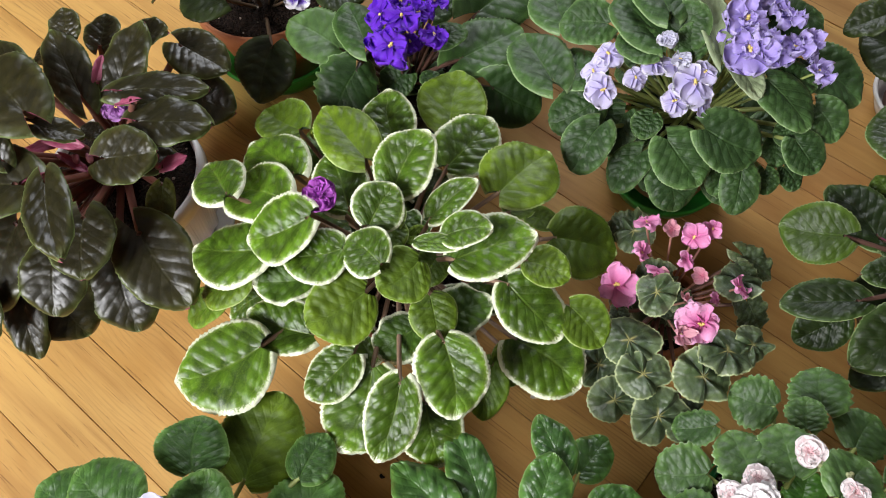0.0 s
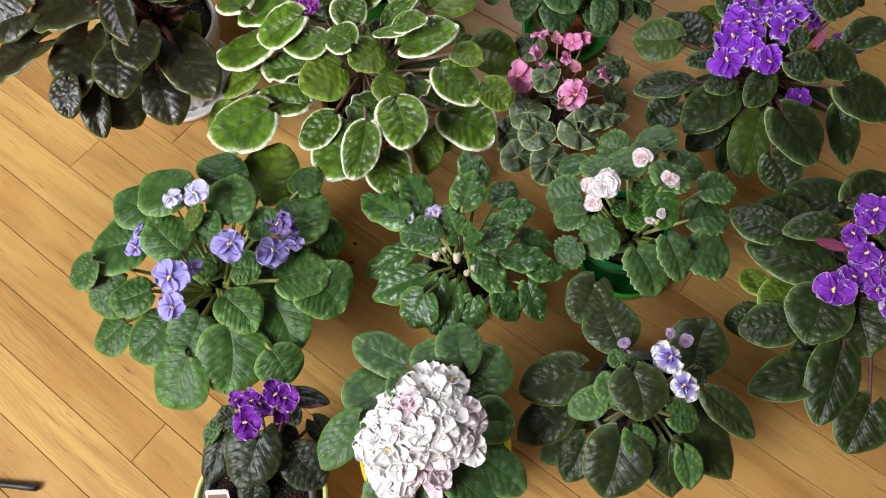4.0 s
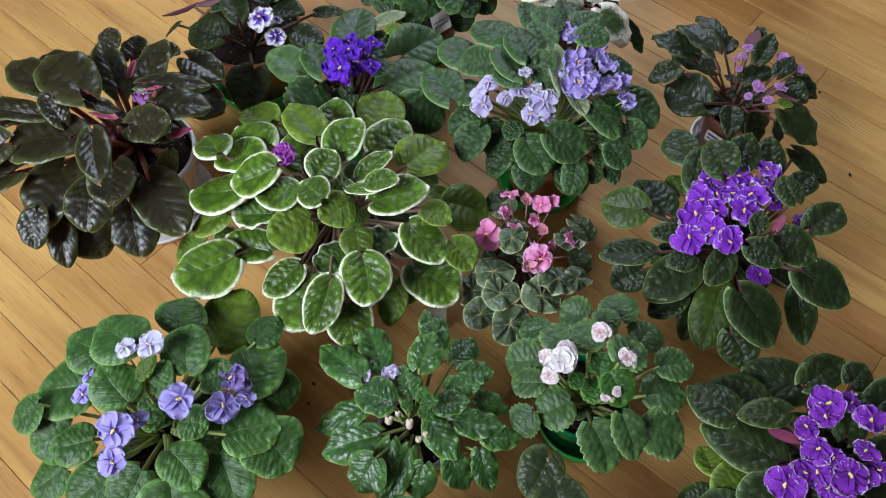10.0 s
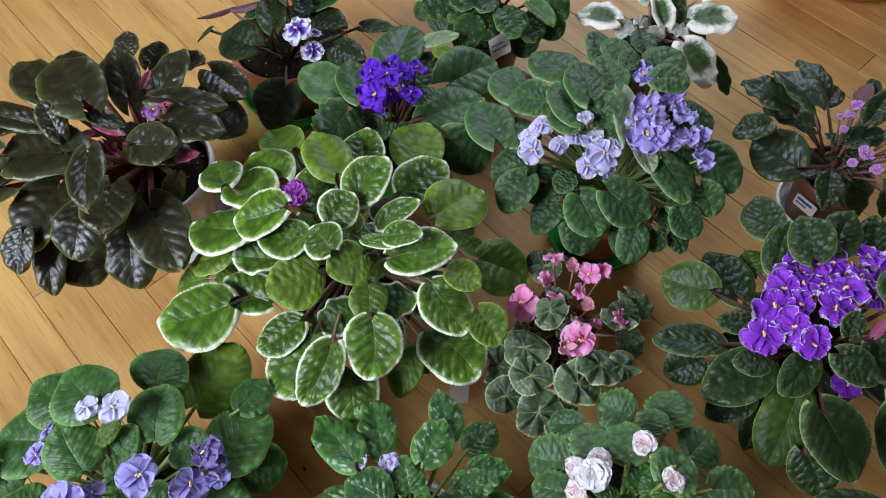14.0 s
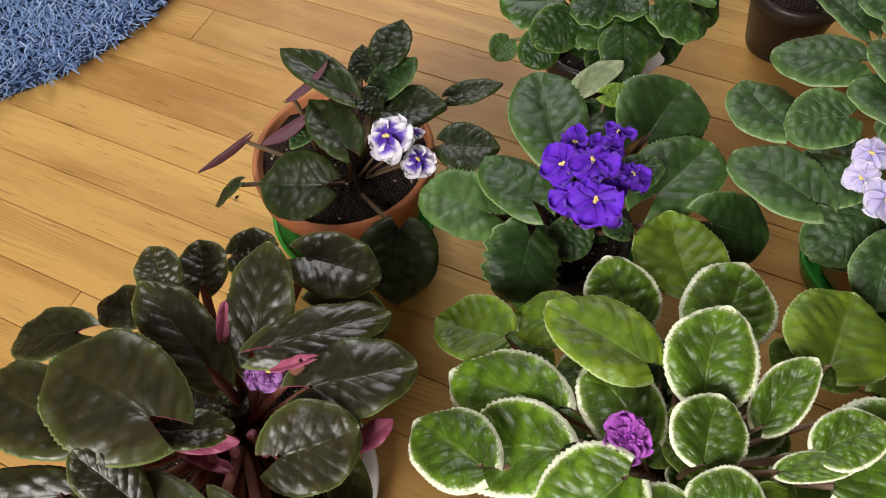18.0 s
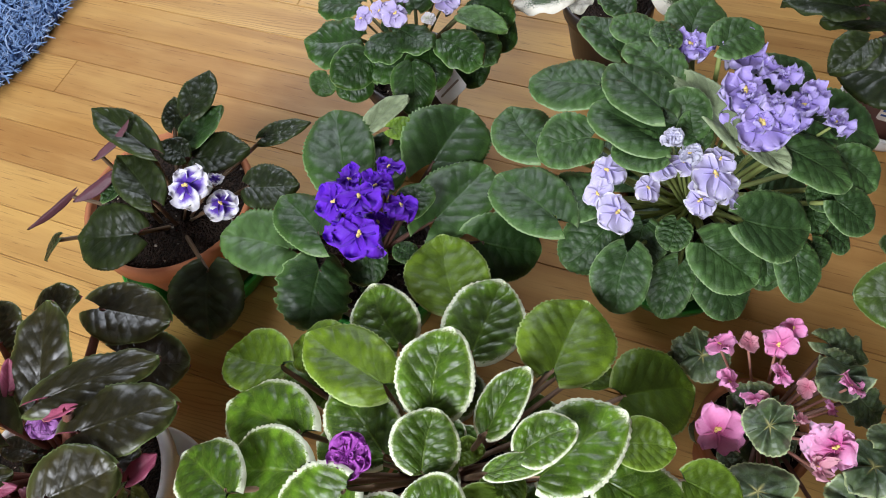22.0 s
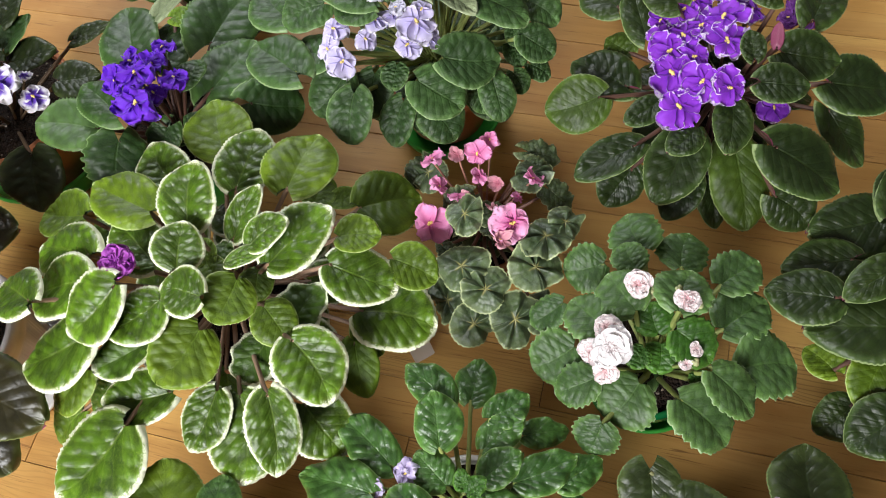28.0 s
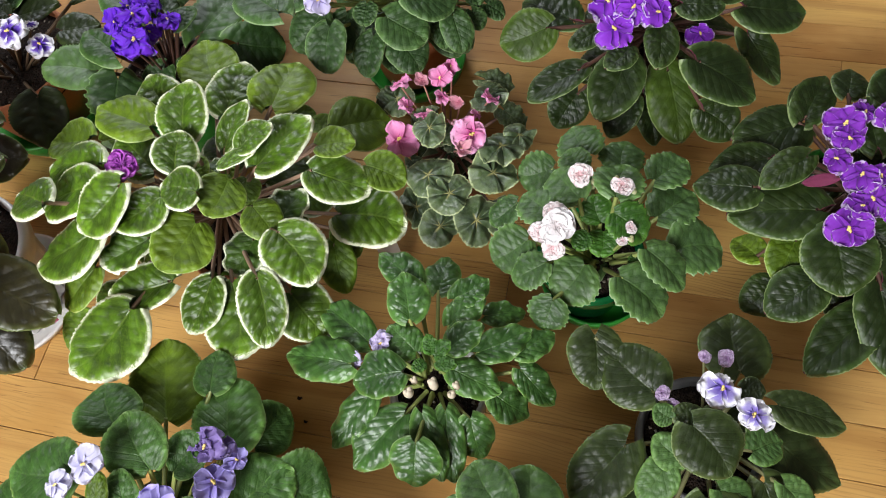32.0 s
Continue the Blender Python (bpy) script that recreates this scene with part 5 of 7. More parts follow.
p_cream.leaf(32, 72.9, 12, 38.5, 74.4, 13, 3.6)
p_cream.leaf(33.2, 76.8, 13, 34.9, 80.1, 15, 4.1)
p_cream.leaf(30.6, 67, 13, 35.4, 62.4, 11, 4.5)
p_cream.leaf(36.2, 68.5, 9, 39.2, 65.1, 6, 2.4, 0, "green")
p_cream.leaf(24.9, 64.1, 14, 24.4, 68.4, 14, 3.2, 0, "green")
p_cream.leaf(25.6, 73.5, 14, 24.3, 76.6, 17, 3.7)
p_cream.leaf(32.1, 76.8, 8, 36.4, 75.3, 6, 2.7, 0, "green")
p_cream.leaf(27.4, 70.4, 12, 26.2, 69, 11, 2.5, 0, "white")
p_cream.leaf(29.1, 71, 12, 31.5, 69.9, 12, 2.5, 0, "white")

# dark pointed leaves with plum undersides and small mauve flowers
p_plum = Violet("african violet with dark pointed leaves and mauve flowers", (49.2, 49.1, 12),
                {"": blades(91, [BRONZE, MAROON_UNDER], 5, **dict(narrow_how, ruffle=0.03)), "lime": blades(92, [LIME, G_UNDER], 1)},
                plain_material("mauve_brown_stalk", (0.27, 0.13, 0.12), (0.19, 0.10, 0.08), 0.5, 12.0),
                corollas(91, petal_material("mauve_petal", (0.40, 0.13, 0.46), (0.60, 0.32, 0.66)), 2, DOUBLE), 0.26, wide=0.98, plump=0.0)
p_plum.pot(4.7, 9.0, plain_material("brown_nursery_plastic", (0.16, 0.065, 0.04), (0.13, 0.05, 0.03), 0.45, 14.0, 0, 0.03), base=0.7, dx=1.2, dy=0.5)
p_plum.leaf(41.1, 42.8, 18.3, 36.5, 47.4, 17.3, 6.4, -36)
p_plum.leaf(40.7, 51.4, 19.2, 35.8, 55.4, 19.2, 5.4)
p_plum.leaf(42.8, 50, 21.1, 39, 56.1, 21.1, 4.5)
p_plum.leaf(47, 57.6, 16.5, 44.3, 63, 16.5, 3.1)
p_plum.leaf(47.7, 56.6, 14.7, 49.9, 60.5, 14.7, 3)
p_plum.leaf(44, 49.8, 17.6, 38.7, 53, 17.6, 4.1)
p_plum.leaf(37.3, 46.2, 21.3, 33.4, 45.3, 20.3, 3.7)
p_plum.leaf(49.2, 49.2, 20.1, 51.5, 52.9, 22.1, 3.1)
p_plum.leaf(49.7, 54.1, 18.2, 51, 56.1, 19.2, 2.2, 160)
p_plum.leaf(47.5, 47.6, 18.2, 51.9, 49, 19.2, 3.5)
p_plum.leaf(51.2, 46.6, 20.5, 54.6, 50.7, 20.5, 2.8)
p_plum.leaf(54.1, 48, 16.9, 56.9, 45.3, 16.4, 3.5, 36)
p_plum.leaf(56.6, 50.8, 15.4, 59.8, 47.9, 14.4, 3.8, 6)
p_plum.leaf(53.7, 44.3, 15.7, 58.2, 39.9, 13.7, 5.5, 6)
p_plum.leaf(45.3, 42.8, 17.4, 44.2, 38.3, 16.9, 3.4)
p_plum.leaf(50.5, 45.4, 13, 51.8, 42.3, 11, 3.5, 6)
p_plum.leaf(55.2, 46.3, 11, 55.7, 43.7, 9, 2.1)
p_plum.leaf(52.7, 44.9, 16.7, 54.6, 44.4, 16.7, 1.7, 12, "lime")
p_plum.leaf(52.7, 46.8, 16.7, 55.1, 44.5, 16.7, 1.4, 165)
p_plum.leaf(51.6, 55.4, 18.2, 51.1, 57.2, 19.2, 2, -30)
p_plum.flower(48.2, 51.3, 20.5, 1.6, 0)
p_plum.flower(47.4, 50.1, 20, 1.4, 0)
p_plum.flower(52.9, 49.8, 20, 1.7, 0)
p_plum.flower(55.2, 48.9, 19, 1.7, 0)
p_plum.flower(48.4, 44.6, 19.8, 1.8, 0)
p_plum.flower(51.4, 44.7, 19.8, 1.8, 0)
p_plum.flower(50, 43.4, 18.5, 1.3, 0)
p_plum.flower(46.8, 48.7, 19, 1.0, 0)
p_plum.flower(47.4, 44.2, 18.5, 1.1, 0)
p_plum.flower(46.8, 50.6, 19, 1.0, 0)

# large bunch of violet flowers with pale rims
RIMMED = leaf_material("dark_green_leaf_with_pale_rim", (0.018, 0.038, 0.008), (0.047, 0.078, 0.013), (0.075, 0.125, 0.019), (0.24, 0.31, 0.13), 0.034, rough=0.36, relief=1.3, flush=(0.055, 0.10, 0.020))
RIM_LIGHT = leaf_material("yellowish_green_leaf", (0.063, 0.120, 0.010), (0.109, 0.180, 0.017), (0.149, 0.252, 0.031), (0.26, 0.34, 0.13), 0.03, rough=0.42)
rim_how = dict(round_tip=0.50, belly=0.80, heart=0.10, cup=0.18, bend=0.14, quilt=0.026, veins=7)
p_violet = Violet("african violet with a full bunch of violet flowers and rimmed leaves", (43.4, 23.6, 13),
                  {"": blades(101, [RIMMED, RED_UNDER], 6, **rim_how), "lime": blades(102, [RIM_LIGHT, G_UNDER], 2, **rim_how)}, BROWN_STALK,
                  corollas(101, petal_material("bright_violet_petal", (0.21, 0.026, 0.52), (0.35, 0.065, 0.74), (0.74, 0.60, 0.88), 0.10), 3, SINGLE, ruffle=0.22)
                  + corollas(102, petal_material("dull_violet_petal", (0.14, 0.03, 0.26), (0.28, 0.08, 0.42)), 2, DOUBLE), 0.32, wide=1.04, plump=0.0)
p_violet.pot(6.5, 10, DARK_PLASTIC)
p_violet.leaf(31.1, 26.2, 16.9, 26.1, 27.8, 15.9, 5.3, -30, "lime")
p_violet.leaf(34.3, 26.5, 15.8, 31.4, 31.9, 15.8, 5.2)
p_violet.leaf(36.8, 30, 15.5, 35.7, 32.8, 15.5, 3, -24, "lime")
p_violet.leaf(37.2, 33.4, 18.4, 36.5, 38.3, 18.4, 4.5, -18)
p_violet.leaf(37.4, 28.8, 18.9, 39.1, 34.2, 19.9, 3.5)
p_violet.leaf(40.1, 28.7, 21.7, 38.8, 33, 22.7, 4.5, -24)
p_violet.leaf(42.9, 30.6, 20.5, 45.1, 35.3, 21.5, 4.2)
p_violet.leaf(32, 21, 14.9, 25.7, 21.3, 13.9, 3.8)
p_violet.leaf(35.4, 23, 17.2, 31.5, 22.6, 17.2, 2.7)
p_violet.leaf(31.6, 20.3, 11.9, 27.9, 18.8, 9.9, 4.4, -24)
p_violet.leaf(36.7, 19.6, 14.8, 31, 15.8, 13.3, 5.5)
p_violet.leaf(35.6, 18.1, 19.1, 32.3, 17.2, 19.1, 3)
p_violet.leaf(39.6, 18.5, 19.3, 36.7, 14.7, 18.8, 3.4)
p_violet.leaf(41.2, 18, 22, 44.5, 15.7, 22, 3.6, 12)
p_violet.leaf(45.4, 20.3, 20.7, 49.5, 17.2, 20.2, 4.6, 18)
p_violet.leaf(48.2, 16.5, 18.9, 53.6, 13.2, 17.9, 5.7, 12)
p_violet.leaf(40.7, 17.3, 13.2, 37.9, 9.9, 11.2, 5.5, 0, "lime")
p_violet.leaf(40.5, 13.6, 18.6, 43.8, 7.8, 16.6, 6.1, 6)
p_violet.leaf(41, 11.2, 12.7, 43, 7.5, 10.7, 4.7, 24)
p_violet.leaf(49.2, 15.7, 15, 50.1, 10.1, 12, 4.1)
p_violet.leaf(50.1, 22.1, 20.2, 55.4, 26.4, 19.2, 4.1)
p_violet.leaf(48, 24.5, 21.8, 46.7, 27.6, 22.8, 3.1, -12)
p_violet.leaf(52.4, 30.7, 15.5, 55.4, 33.7, 15.5, 3.6)
p_violet.leaf(55.4, 39.6, 12.5, 59.5, 35.3, 11.5, 3.6)
p_violet.leaf(36.2, 16.6, 11.5, 32.2, 15.1, 9.5, 3.7)
p_violet.leaf(37.8, 17, 11, 36.8, 12.1, 8, 3.4)
p_violet.leaf(42.7, 20.7, 21.1, 43.5, 22.9, 22.1, 2.2)
p_violet.leaf(45.1, 20.8, 21.1, 46.1, 22.2, 22.1, 1.1, 160)
p_violet.leaf(48.5, 31.9, 18, 48.8, 36.9, 19, 3.8)
p_violet.flower(36.1, 23.2, 20.5, 3.9, 0, -0.2, -0.1)
p_violet.flower(37.3, 25.3, 20.5, 3.4, 0)
p_violet.flower(39.3, 26.1, 20.5, 3.1, 0)
p_violet.flower(35, 20.2, 20, 3.6, 0, -0.2, -0.3)
p_violet.flower(37.9, 21.2, 20.5, 3.4, 0, 0, -0.3)
p_violet.flower(39.8, 19.7, 20, 3.3, 0, 0.1, -0.4)
p_violet.flower(41.8, 23.4, 21, 3.7, 0)
p_violet.flower(43.1, 25.7, 21, 3.9, 0)
p_violet.flower(45.4, 28.1, 20, 3.2, 0, 0.2, 0.1)
p_violet.flower(41.2, 28.9, 20, 3, 0)
p_violet.flower(42.7, 29.3, 20, 3.2, 0)
p_violet.flower(39, 29.2, 19.5, 2.5, 0)
p_violet.flower(38.1, 27.1, 20, 2.9, 0)
p_violet.flower(47, 26.3, 19, 2.8, 0, 0.4, 0)
p_violet.flower(41.2, 26.2, 20.5, 3.3, 0)
p_violet.flower(36.6, 21.8, 20, 3.1, 0)
p_violet.flower(38.8, 23.7, 20.5, 2.9, 0)
p_violet.flower(47, 31.2, 19, 3.3, 0, 0.2, 0.2)
p_violet.flower(48.1, 30.3, 18.5, 3, 0, 0.3, 0)
p_violet.flower(50.7, 25, 17, 2.1, 1)
p_violet.flower(52.3, 25.8, 17, 1.8, 1)
p_violet.flower(52.7, 23.7, 16.5, 1.8, 1)
p_violet.flower(45, 18.2, 15, 2.6, 0, 0, -0.4)

# small wavy leaves with pale edges and pink flowers
WAVY = leaf_material("grey_green_wavy_leaf", (0.042, 0.080, 0.024), (0.105, 0.165, 0.048), (0.30, 0.33, 0.14), (0.374, 0.425, 0.238), 0.03, rough=0.36, silver=0.25)
wavy_how = dict(scallop=0.06, round_tip=0.50, belly=0.86, heart=0.22, cup=0.05, bend=0.20, quilt=0.04, veins=5, ruffle=0.10, teeth=0.03)
CRESTED = leaf_material("crested_grey_green_leaf", (0.040, 0.078, 0.024), (0.105, 0.165, 0.054), (0.230, 0.290, 0.130), (0.38, 0.44, 0.22), 0.030, rough=0.36, gloss=0.42, silver=0.22, star=(0.46, 0.42, 0.15))


def crests(seed, mats, n):
    out = [crest_mesh(seed + i) for i in range(n)]
    for one in out:
        for mat in mats:
            one.materials.append(mat)
    return out


p_pink = Violet("small african violet with wavy dark leaves and pink flowers", (16.6, 22.5, 11),
                {"": blades(111, [WAVY, G_UNDER], 6, **wavy_how), "crest": crests(115, [CRESTED, G_UNDER], 5)}, plain_material("pinkish_brown_stalk", (0.24, 0.11, 0.08), (0.17, 0.09, 0.06), 0.5, 12.0),
                corollas(111, petal_material("pink_petal", (0.70, 0.15, 0.40), (0.90, 0.40, 0.66)), 3, SINGLE, ruffle=0.2, narrow=0.82, loose=0.4)
                + corollas(112, petal_material("faded_pink_petal", (0.55, 0.16, 0.24), (0.75, 0.40, 0.46)), 2, SINGLE, ruffle=0.3, cup=-2.2, narrow=0.8)
                + corollas(113, petal_material("rose_petal", (0.68, 0.12, 0.38), (0.92, 0.50, 0.72)), 1, DOUBLE[:2], ruffle=0.3, loose=0.5), 0.24,
                plain_material("rosy_flower_stalk", (0.42, 0.20, 0.15), (0.34, 0.15, 0.11), 0.5, 12.0), plump=0.0, sway=0.75)
p_pink.pot(4.5, 9, TERRACOTTA)
p_pink.leaf(15.7, 23.4, 15.7, 13.2, 23.3, 15.2, 2.5, -24)
p_pink.leaf(15.5, 23.2, 15.7, 14.9, 20.6, 15.2, 2.3)
p_pink.leaf(14.2, 29, 14.2, 11.6, 28.2, 13.8, 2.7, -24)
p_pink.leaf(22.7, 24.4, 14.2, 23.6, 22.5, 13.8, 2.3, 18)
p_pink.leaf(23.4, 25.8, 13.8, 25.8, 23.8, 13.2, 2.6)
p_pink.leaf(23.3, 21.6, 13.2, 24.7, 19.4, 11.8, 2.7, 6)
p_pink.leaf(11.7, 20.7, 14.2, 11.9, 19.1, 13.8, 1.6)
p_pink.crest(12.3, 17.9, 14.8, 4.7, -0.2, -0.1)
p_pink.crest(13.2, 15.0, 14.6, 4.3, 0.0, -0.3)
p_pink.crest(18.0, 14.6, 15.0, 4.7, 0.2, -0.2)
p_pink.crest(20.1, 16.6, 15.6, 4.6, 0.2, 0.1)
p_pink.crest(14.4, 11.8, 13.0, 4.9, 0.1, -0.5)
p_pink.crest(11.0, 13.3, 12.5, 4.4, -0.1, -0.6)
p_pink.crest(9.9, 16.3, 12.8, 4.0, -0.5, -0.3)
p_pink.crest(14.5, 21.3, 17.2, 3.7, -0.2, 0.0)
p_pink.crest(22.6, 17.4, 14.5, 3.7, 0.4, 0.0)
p_pink.crest(22.2, 23.0, 15.0, 4.0, 0.1, 0.3)
p_pink.crest(13.8, 28.2, 14.5, 4.0, -0.4, 0.2)
p_pink.crest(16.8, 11.6, 12.0, 3.7, 0.3, -0.4)
p_pink.flower(11.5, 22.5, 15.9, 3.6, 0, -0.3, -0.1)
p_pink.flower(14.4, 27.8, 17, 2.1, 0, 0, 0)
p_pink.flower(13.8, 25.2, 16.5, 1.8, 0)
p_pink.flower(14.8, 23.5, 16.5, 1.6, 0)
p_pink.flower(16.7, 27.4, 16.5, 1.6, 1)
p_pink.flower(18.3, 26.3, 17, 2.4, 0)
p_pink.flower(20, 27.1, 17, 1.8, 0, 0.3, 0)
p_pink.flower(17.5, 24.4, 16.5, 1.6, 0)
p_pink.flower(18.7, 22.9, 16.5, 1.4, 1)
p_pink.flower(21.7, 22, 16, 1.9, 0, 0.4, -0.2)
p_pink.flower(17.8, 18.6, 17, 3.4, 2)
p_pink.flower(16.2, 17.8, 16.5, 1.7, 1)
p_pink.flower(17.2, 21, 16, 1.1, 1)
p_pink.flower(15.6, 23.1, 16, 1.3, 1)
p_pink.flower(19.6, 21, 16, 1.3, 0)

# grey-green scalloped leaves, white rosette flowers, green glazed pot
SCALLOP = leaf_material("grey_green_leaf", (0.053, 0.129, 0.029), (0.121, 0.231, 0.056), (0.201, 0.378, 0.076), (0.26, 0.37, 0.18), 0.034, silver=0.08, rough=0.40)
FRESH = leaf_material("bright_young_leaf", (0.040, 0.140, 0.012), (0.095, 0.260, 0.028), (0.170, 0.360, 0.050), rough=0.34)
scallop_how = dict(scallop=0.05, round_tip=0.42, belly=0.86, heart=0.05, cup=0.16, bend=0.16, quilt=0.032, veins=5, teeth=0.025, ruffle=0.015)
p_pom = Violet("african violet with white rosette flowers in a green glazed pot", (23.7, 3.1, 11),
               {"": blades(121, [SCALLOP, G_UNDER], 6, **scallop_how), "fresh": blades(122, [FRESH, G_UNDER], 2, **scallop_how)}, LIME_STALK,
               corollas(121, petal_material("white_petal", (0.84, 0.76, 0.76), (0.88, 0.85, 0.85), glow_through=0.16), 2, POM, ruffle=0.09, petals=6, narrow=1.0, loose=0.14, cup=0.1)
               + corollas(122, petal_material("pink_white_petal", (0.82, 0.52, 0.54), (0.88, 0.82, 0.81), glow_through=0.16), 2, POM, ruffle=0.12, petals=6, narrow=1.0, loose=0.16, cup=0.1), 0.32, plump=0.0, wide=1.25)
p_pom.eyes = 0.0
BUD_GREEN = plain_material("pale_green_bud", (0.34, 0.42, 0.14), (0.44, 0.40, 0.26), 0.5, 60.0)
p_pom.pot(5.4, 9.2, DEEP_GREEN_GLAZE, dx=-0.6, dy=1.0, base=0.9)
p_pom.leaf(27.1, 11.6, 15.2, 27.6, 15.4, 15.2, 3.9, -12)
p_pom.leaf(25.1, 10.1, 16.1, 25.6, 12.7, 16.1, 2.6, -6)
p_pom.leaf(23.5, 12.2, 14.8, 20.1, 13.4, 14.3, 3.6, -18)
p_pom.leaf(22.5, 6.3, 18.7, 22.1, 10.2, 18.7, 3.7, -12)
p_pom.leaf(19.8, 5.9, 18.5, 18.6, 9.9, 18, 3.6)
p_pom.leaf(17.6, 7, 13.8, 13.6, 7.2, 12.8, 4.2, -12)
p_pom.leaf(17.6, 3.7, 14.9, 14.1, 4.4, 13.4, 3)
p_pom.leaf(20.5, 1.7, 15, 16.7, 0.5, 14, 4.2)
p_pom.leaf(22.7, -0.8, 14.7, 24.7, -5.7, 13.2, 4.3)
p_pom.leaf(28.4, -1, 14.7, 33.2, -2.8, 13.7, 4.8, 6)
p_pom.leaf(29, 2.5, 14.8, 33.8, 3.1, 14.8, 3.9)
p_pom.leaf(30.7, 5.7, 15.6, 34.9, 6.1, 15.6, 3.4)
p_pom.leaf(29.2, 8.8, 14.5, 31.7, 11.4, 14.5, 3.7)
p_pom.leaf(25.4, 4.7, 18.8, 28.3, 7.3, 18.8, 3.9)
p_pom.leaf(24.4, 3.5, 18.6, 25.7, 0.1, 18.1, 3.3, 6, "fresh")
p_pom.leaf(23.9, 4.4, 15.6, 24.4, 6.6, 17.1, 2.7, -6, "fresh")
p_pom.leaf(23.8, 3.7, 15, 22.3, 1.7, 15, 2.5, 0, "fresh")
p_pom.leaf(22, 3.8, 16.5, 20.2, 3, 16.5, 1.7, 0, "fresh")
p_pom.leaf(25.7, -0.3, 16.5, 27.4, -4.8, 14.5, 3.2)
p_pom.leaf(24.5, 0.2, 14.1, 26, -0.4, 14.1, 1.1, 0, "fresh")
p_pom.leaf(16.3, 0.3, 14.5, 14.2, -1.2, 12.5, 3.2)
p_pom.leaf(18.5, 10.7, 14.8, 15.2, 10.8, 13.3, 2.4)
p_pom.flower(18.9, 4.4, 20, 3.0, 0, -0.4, -0.1)
p_pom.flower(19.6, 6.0, 19.2, 2.3, 1, 0.0, 0.2)
p_pom.flower(17.5, 4.9, 19.2, 2.0, 1, -0.4, 0.0)
p_pom.flower(17.8, 3.2, 18.8, 2.0, 1, -0.3, -0.5)
p_pom.flower(23.5, 7.9, 19.6, 2.2, 1, -0.1, -0.2)
p_pom.flower(26.1, 5.0, 19.8, 1.9, 1)
p_pom.flower(24.9, 1.5, 18.6, 1.1, 1, 0.1, -0.2)
p_pom.flower(23.7, 0.9, 18.2, 1.1, 1, 0.0, -0.3)
for bx, by, bz in ((27.0, 4.2, 18.6), (26.4, 6.2, 18.4), (24.4, 7.0, 18.4), (24.4, 0.7, 17.8)):
    p_pom.bud(bx, by, bz, 1.0, BUD_GREEN)

# glossy curled leaves, a few buds
CURLY = leaf_material("glossy_curled_leaf", (0.040, 0.135, 0.022), (0.120, 0.290, 0.050), (0.208, 0.410, 0.066), (0.25, 0.38, 0.14), 0.034, rough=0.31, gloss=0.55)
curly_how = dict(scallop=0.0, round_tip=0.52, belly=0.80, heart=0.06, cup=0.10, bend=0.24, quilt=0.046, veins=6, ruffle=0.07, teeth=0.016)
p_curly = Violet("african violet with glossy curled green leaves and cream buds", (3.3, -0.5, 12),
                 {"": blades(131, [CURLY, G_UNDER], 6, **curly_how), "lime": blades(132, [FRESH, G_UNDER], 2, **curly_how)}, LIME_STALK,
                 corollas(133, petal_material("faded_lilac_petal", (0.44, 0.34, 0.62), (0.66, 0.60, 0.80)), 2, SEMI, ruffle=0.3, loose=0.5), 0.28, plump=0.0, wide=1.26)
p_curly.pot(4.8, 9.5, WHITE_CHINA)
p_curly.leaf(5.9, 6.8, 17.3, 4.1, 11.2, 17.8, 2.7)
p_curly.leaf(3.7, 4, 17.6, 5.1, 8.1, 18.6, 3.2)
p_curly.leaf(7.6, 7.3, 12, 10.4, 10.4, 12, 3)
p_curly.leaf(8.3, 4.7, 15, 12.2, 5.1, 15, 2.5)
p_curly.leaf(6.7, 2.8, 14.6, 10.7, 3.6, 15.6, 2.5)
p_curly.leaf(10.3, 2.5, 13.1, 14.2, 1.3, 12.1, 2.1)
p_curly.leaf(5.6, 0.6, 15.3, 9.2, 1.1, 16.3, 2.4)
p_curly.leaf(7.8, -0.6, 14.1, 13.4, -0.9, 14.1, 2.7)
p_curly.leaf(11, -2.3, 13.6, 15.3, -2, 13.1, 2.4)
p_curly.leaf(5, -0.7, 14.4, 8, -4.8, 14.4, 2.8)
p_curly.leaf(10.6, -3.5, 12.9, 12, -7.7, 11.4, 2.5)
p_curly.leaf(7.3, -4.3, 13.3, 9.5, -7.5, 11.8, 2.8)
p_curly.leaf(4.4, -5.5, 14, 3.5, -9, 12, 2.9)
p_curly.leaf(2.8, -3.9, 14.2, 0.5, -9.6, 12.7, 2.6)
p_curly.leaf(0.9, -3.2, 14.7, -0.2, -9.1, 13.2, 2.5)
p_curly.leaf(-0.7, -5.5, 16, -2.9, -8.5, 14, 3.7)
p_curly.leaf(-0.5, -2.4, 14, -6.9, -4.1, 13, 3.7)
p_curly.leaf(-2.4, 0.6, 14.6, -8, -1.5, 13.1, 2.7)
p_curly.leaf(1, 0, 17.8, -3.2, 1.3, 17.8, 3.5)
p_curly.leaf(-2.7, 3.5, 16, -8, 8, 15, 3.5)
p_curly.leaf(-0.5, 4.9, 15.1, -2.8, 10.8, 15.1, 3.1)
p_curly.leaf(2.9, 1.3, 16.8, 1.9, 4.4, 17.8, 2.7)
p_curly.leaf(4.1, 0, 17.5, 5.8, 0.1, 18.5, 1.3, 0, "lime")
p_curly.leaf(4, 0.3, 17.5, 4.4, 1.6, 18.5, 1.2, 0, "lime")
p_curly.leaf(4, -0.7, 17.8, 5.4, -1.8, 18.2, 1.2, 0, "lime")
p_curly.leaf(3.1, -0.2, 17.8, 1.9, -0.3, 18.2, 1, 0, "lime")
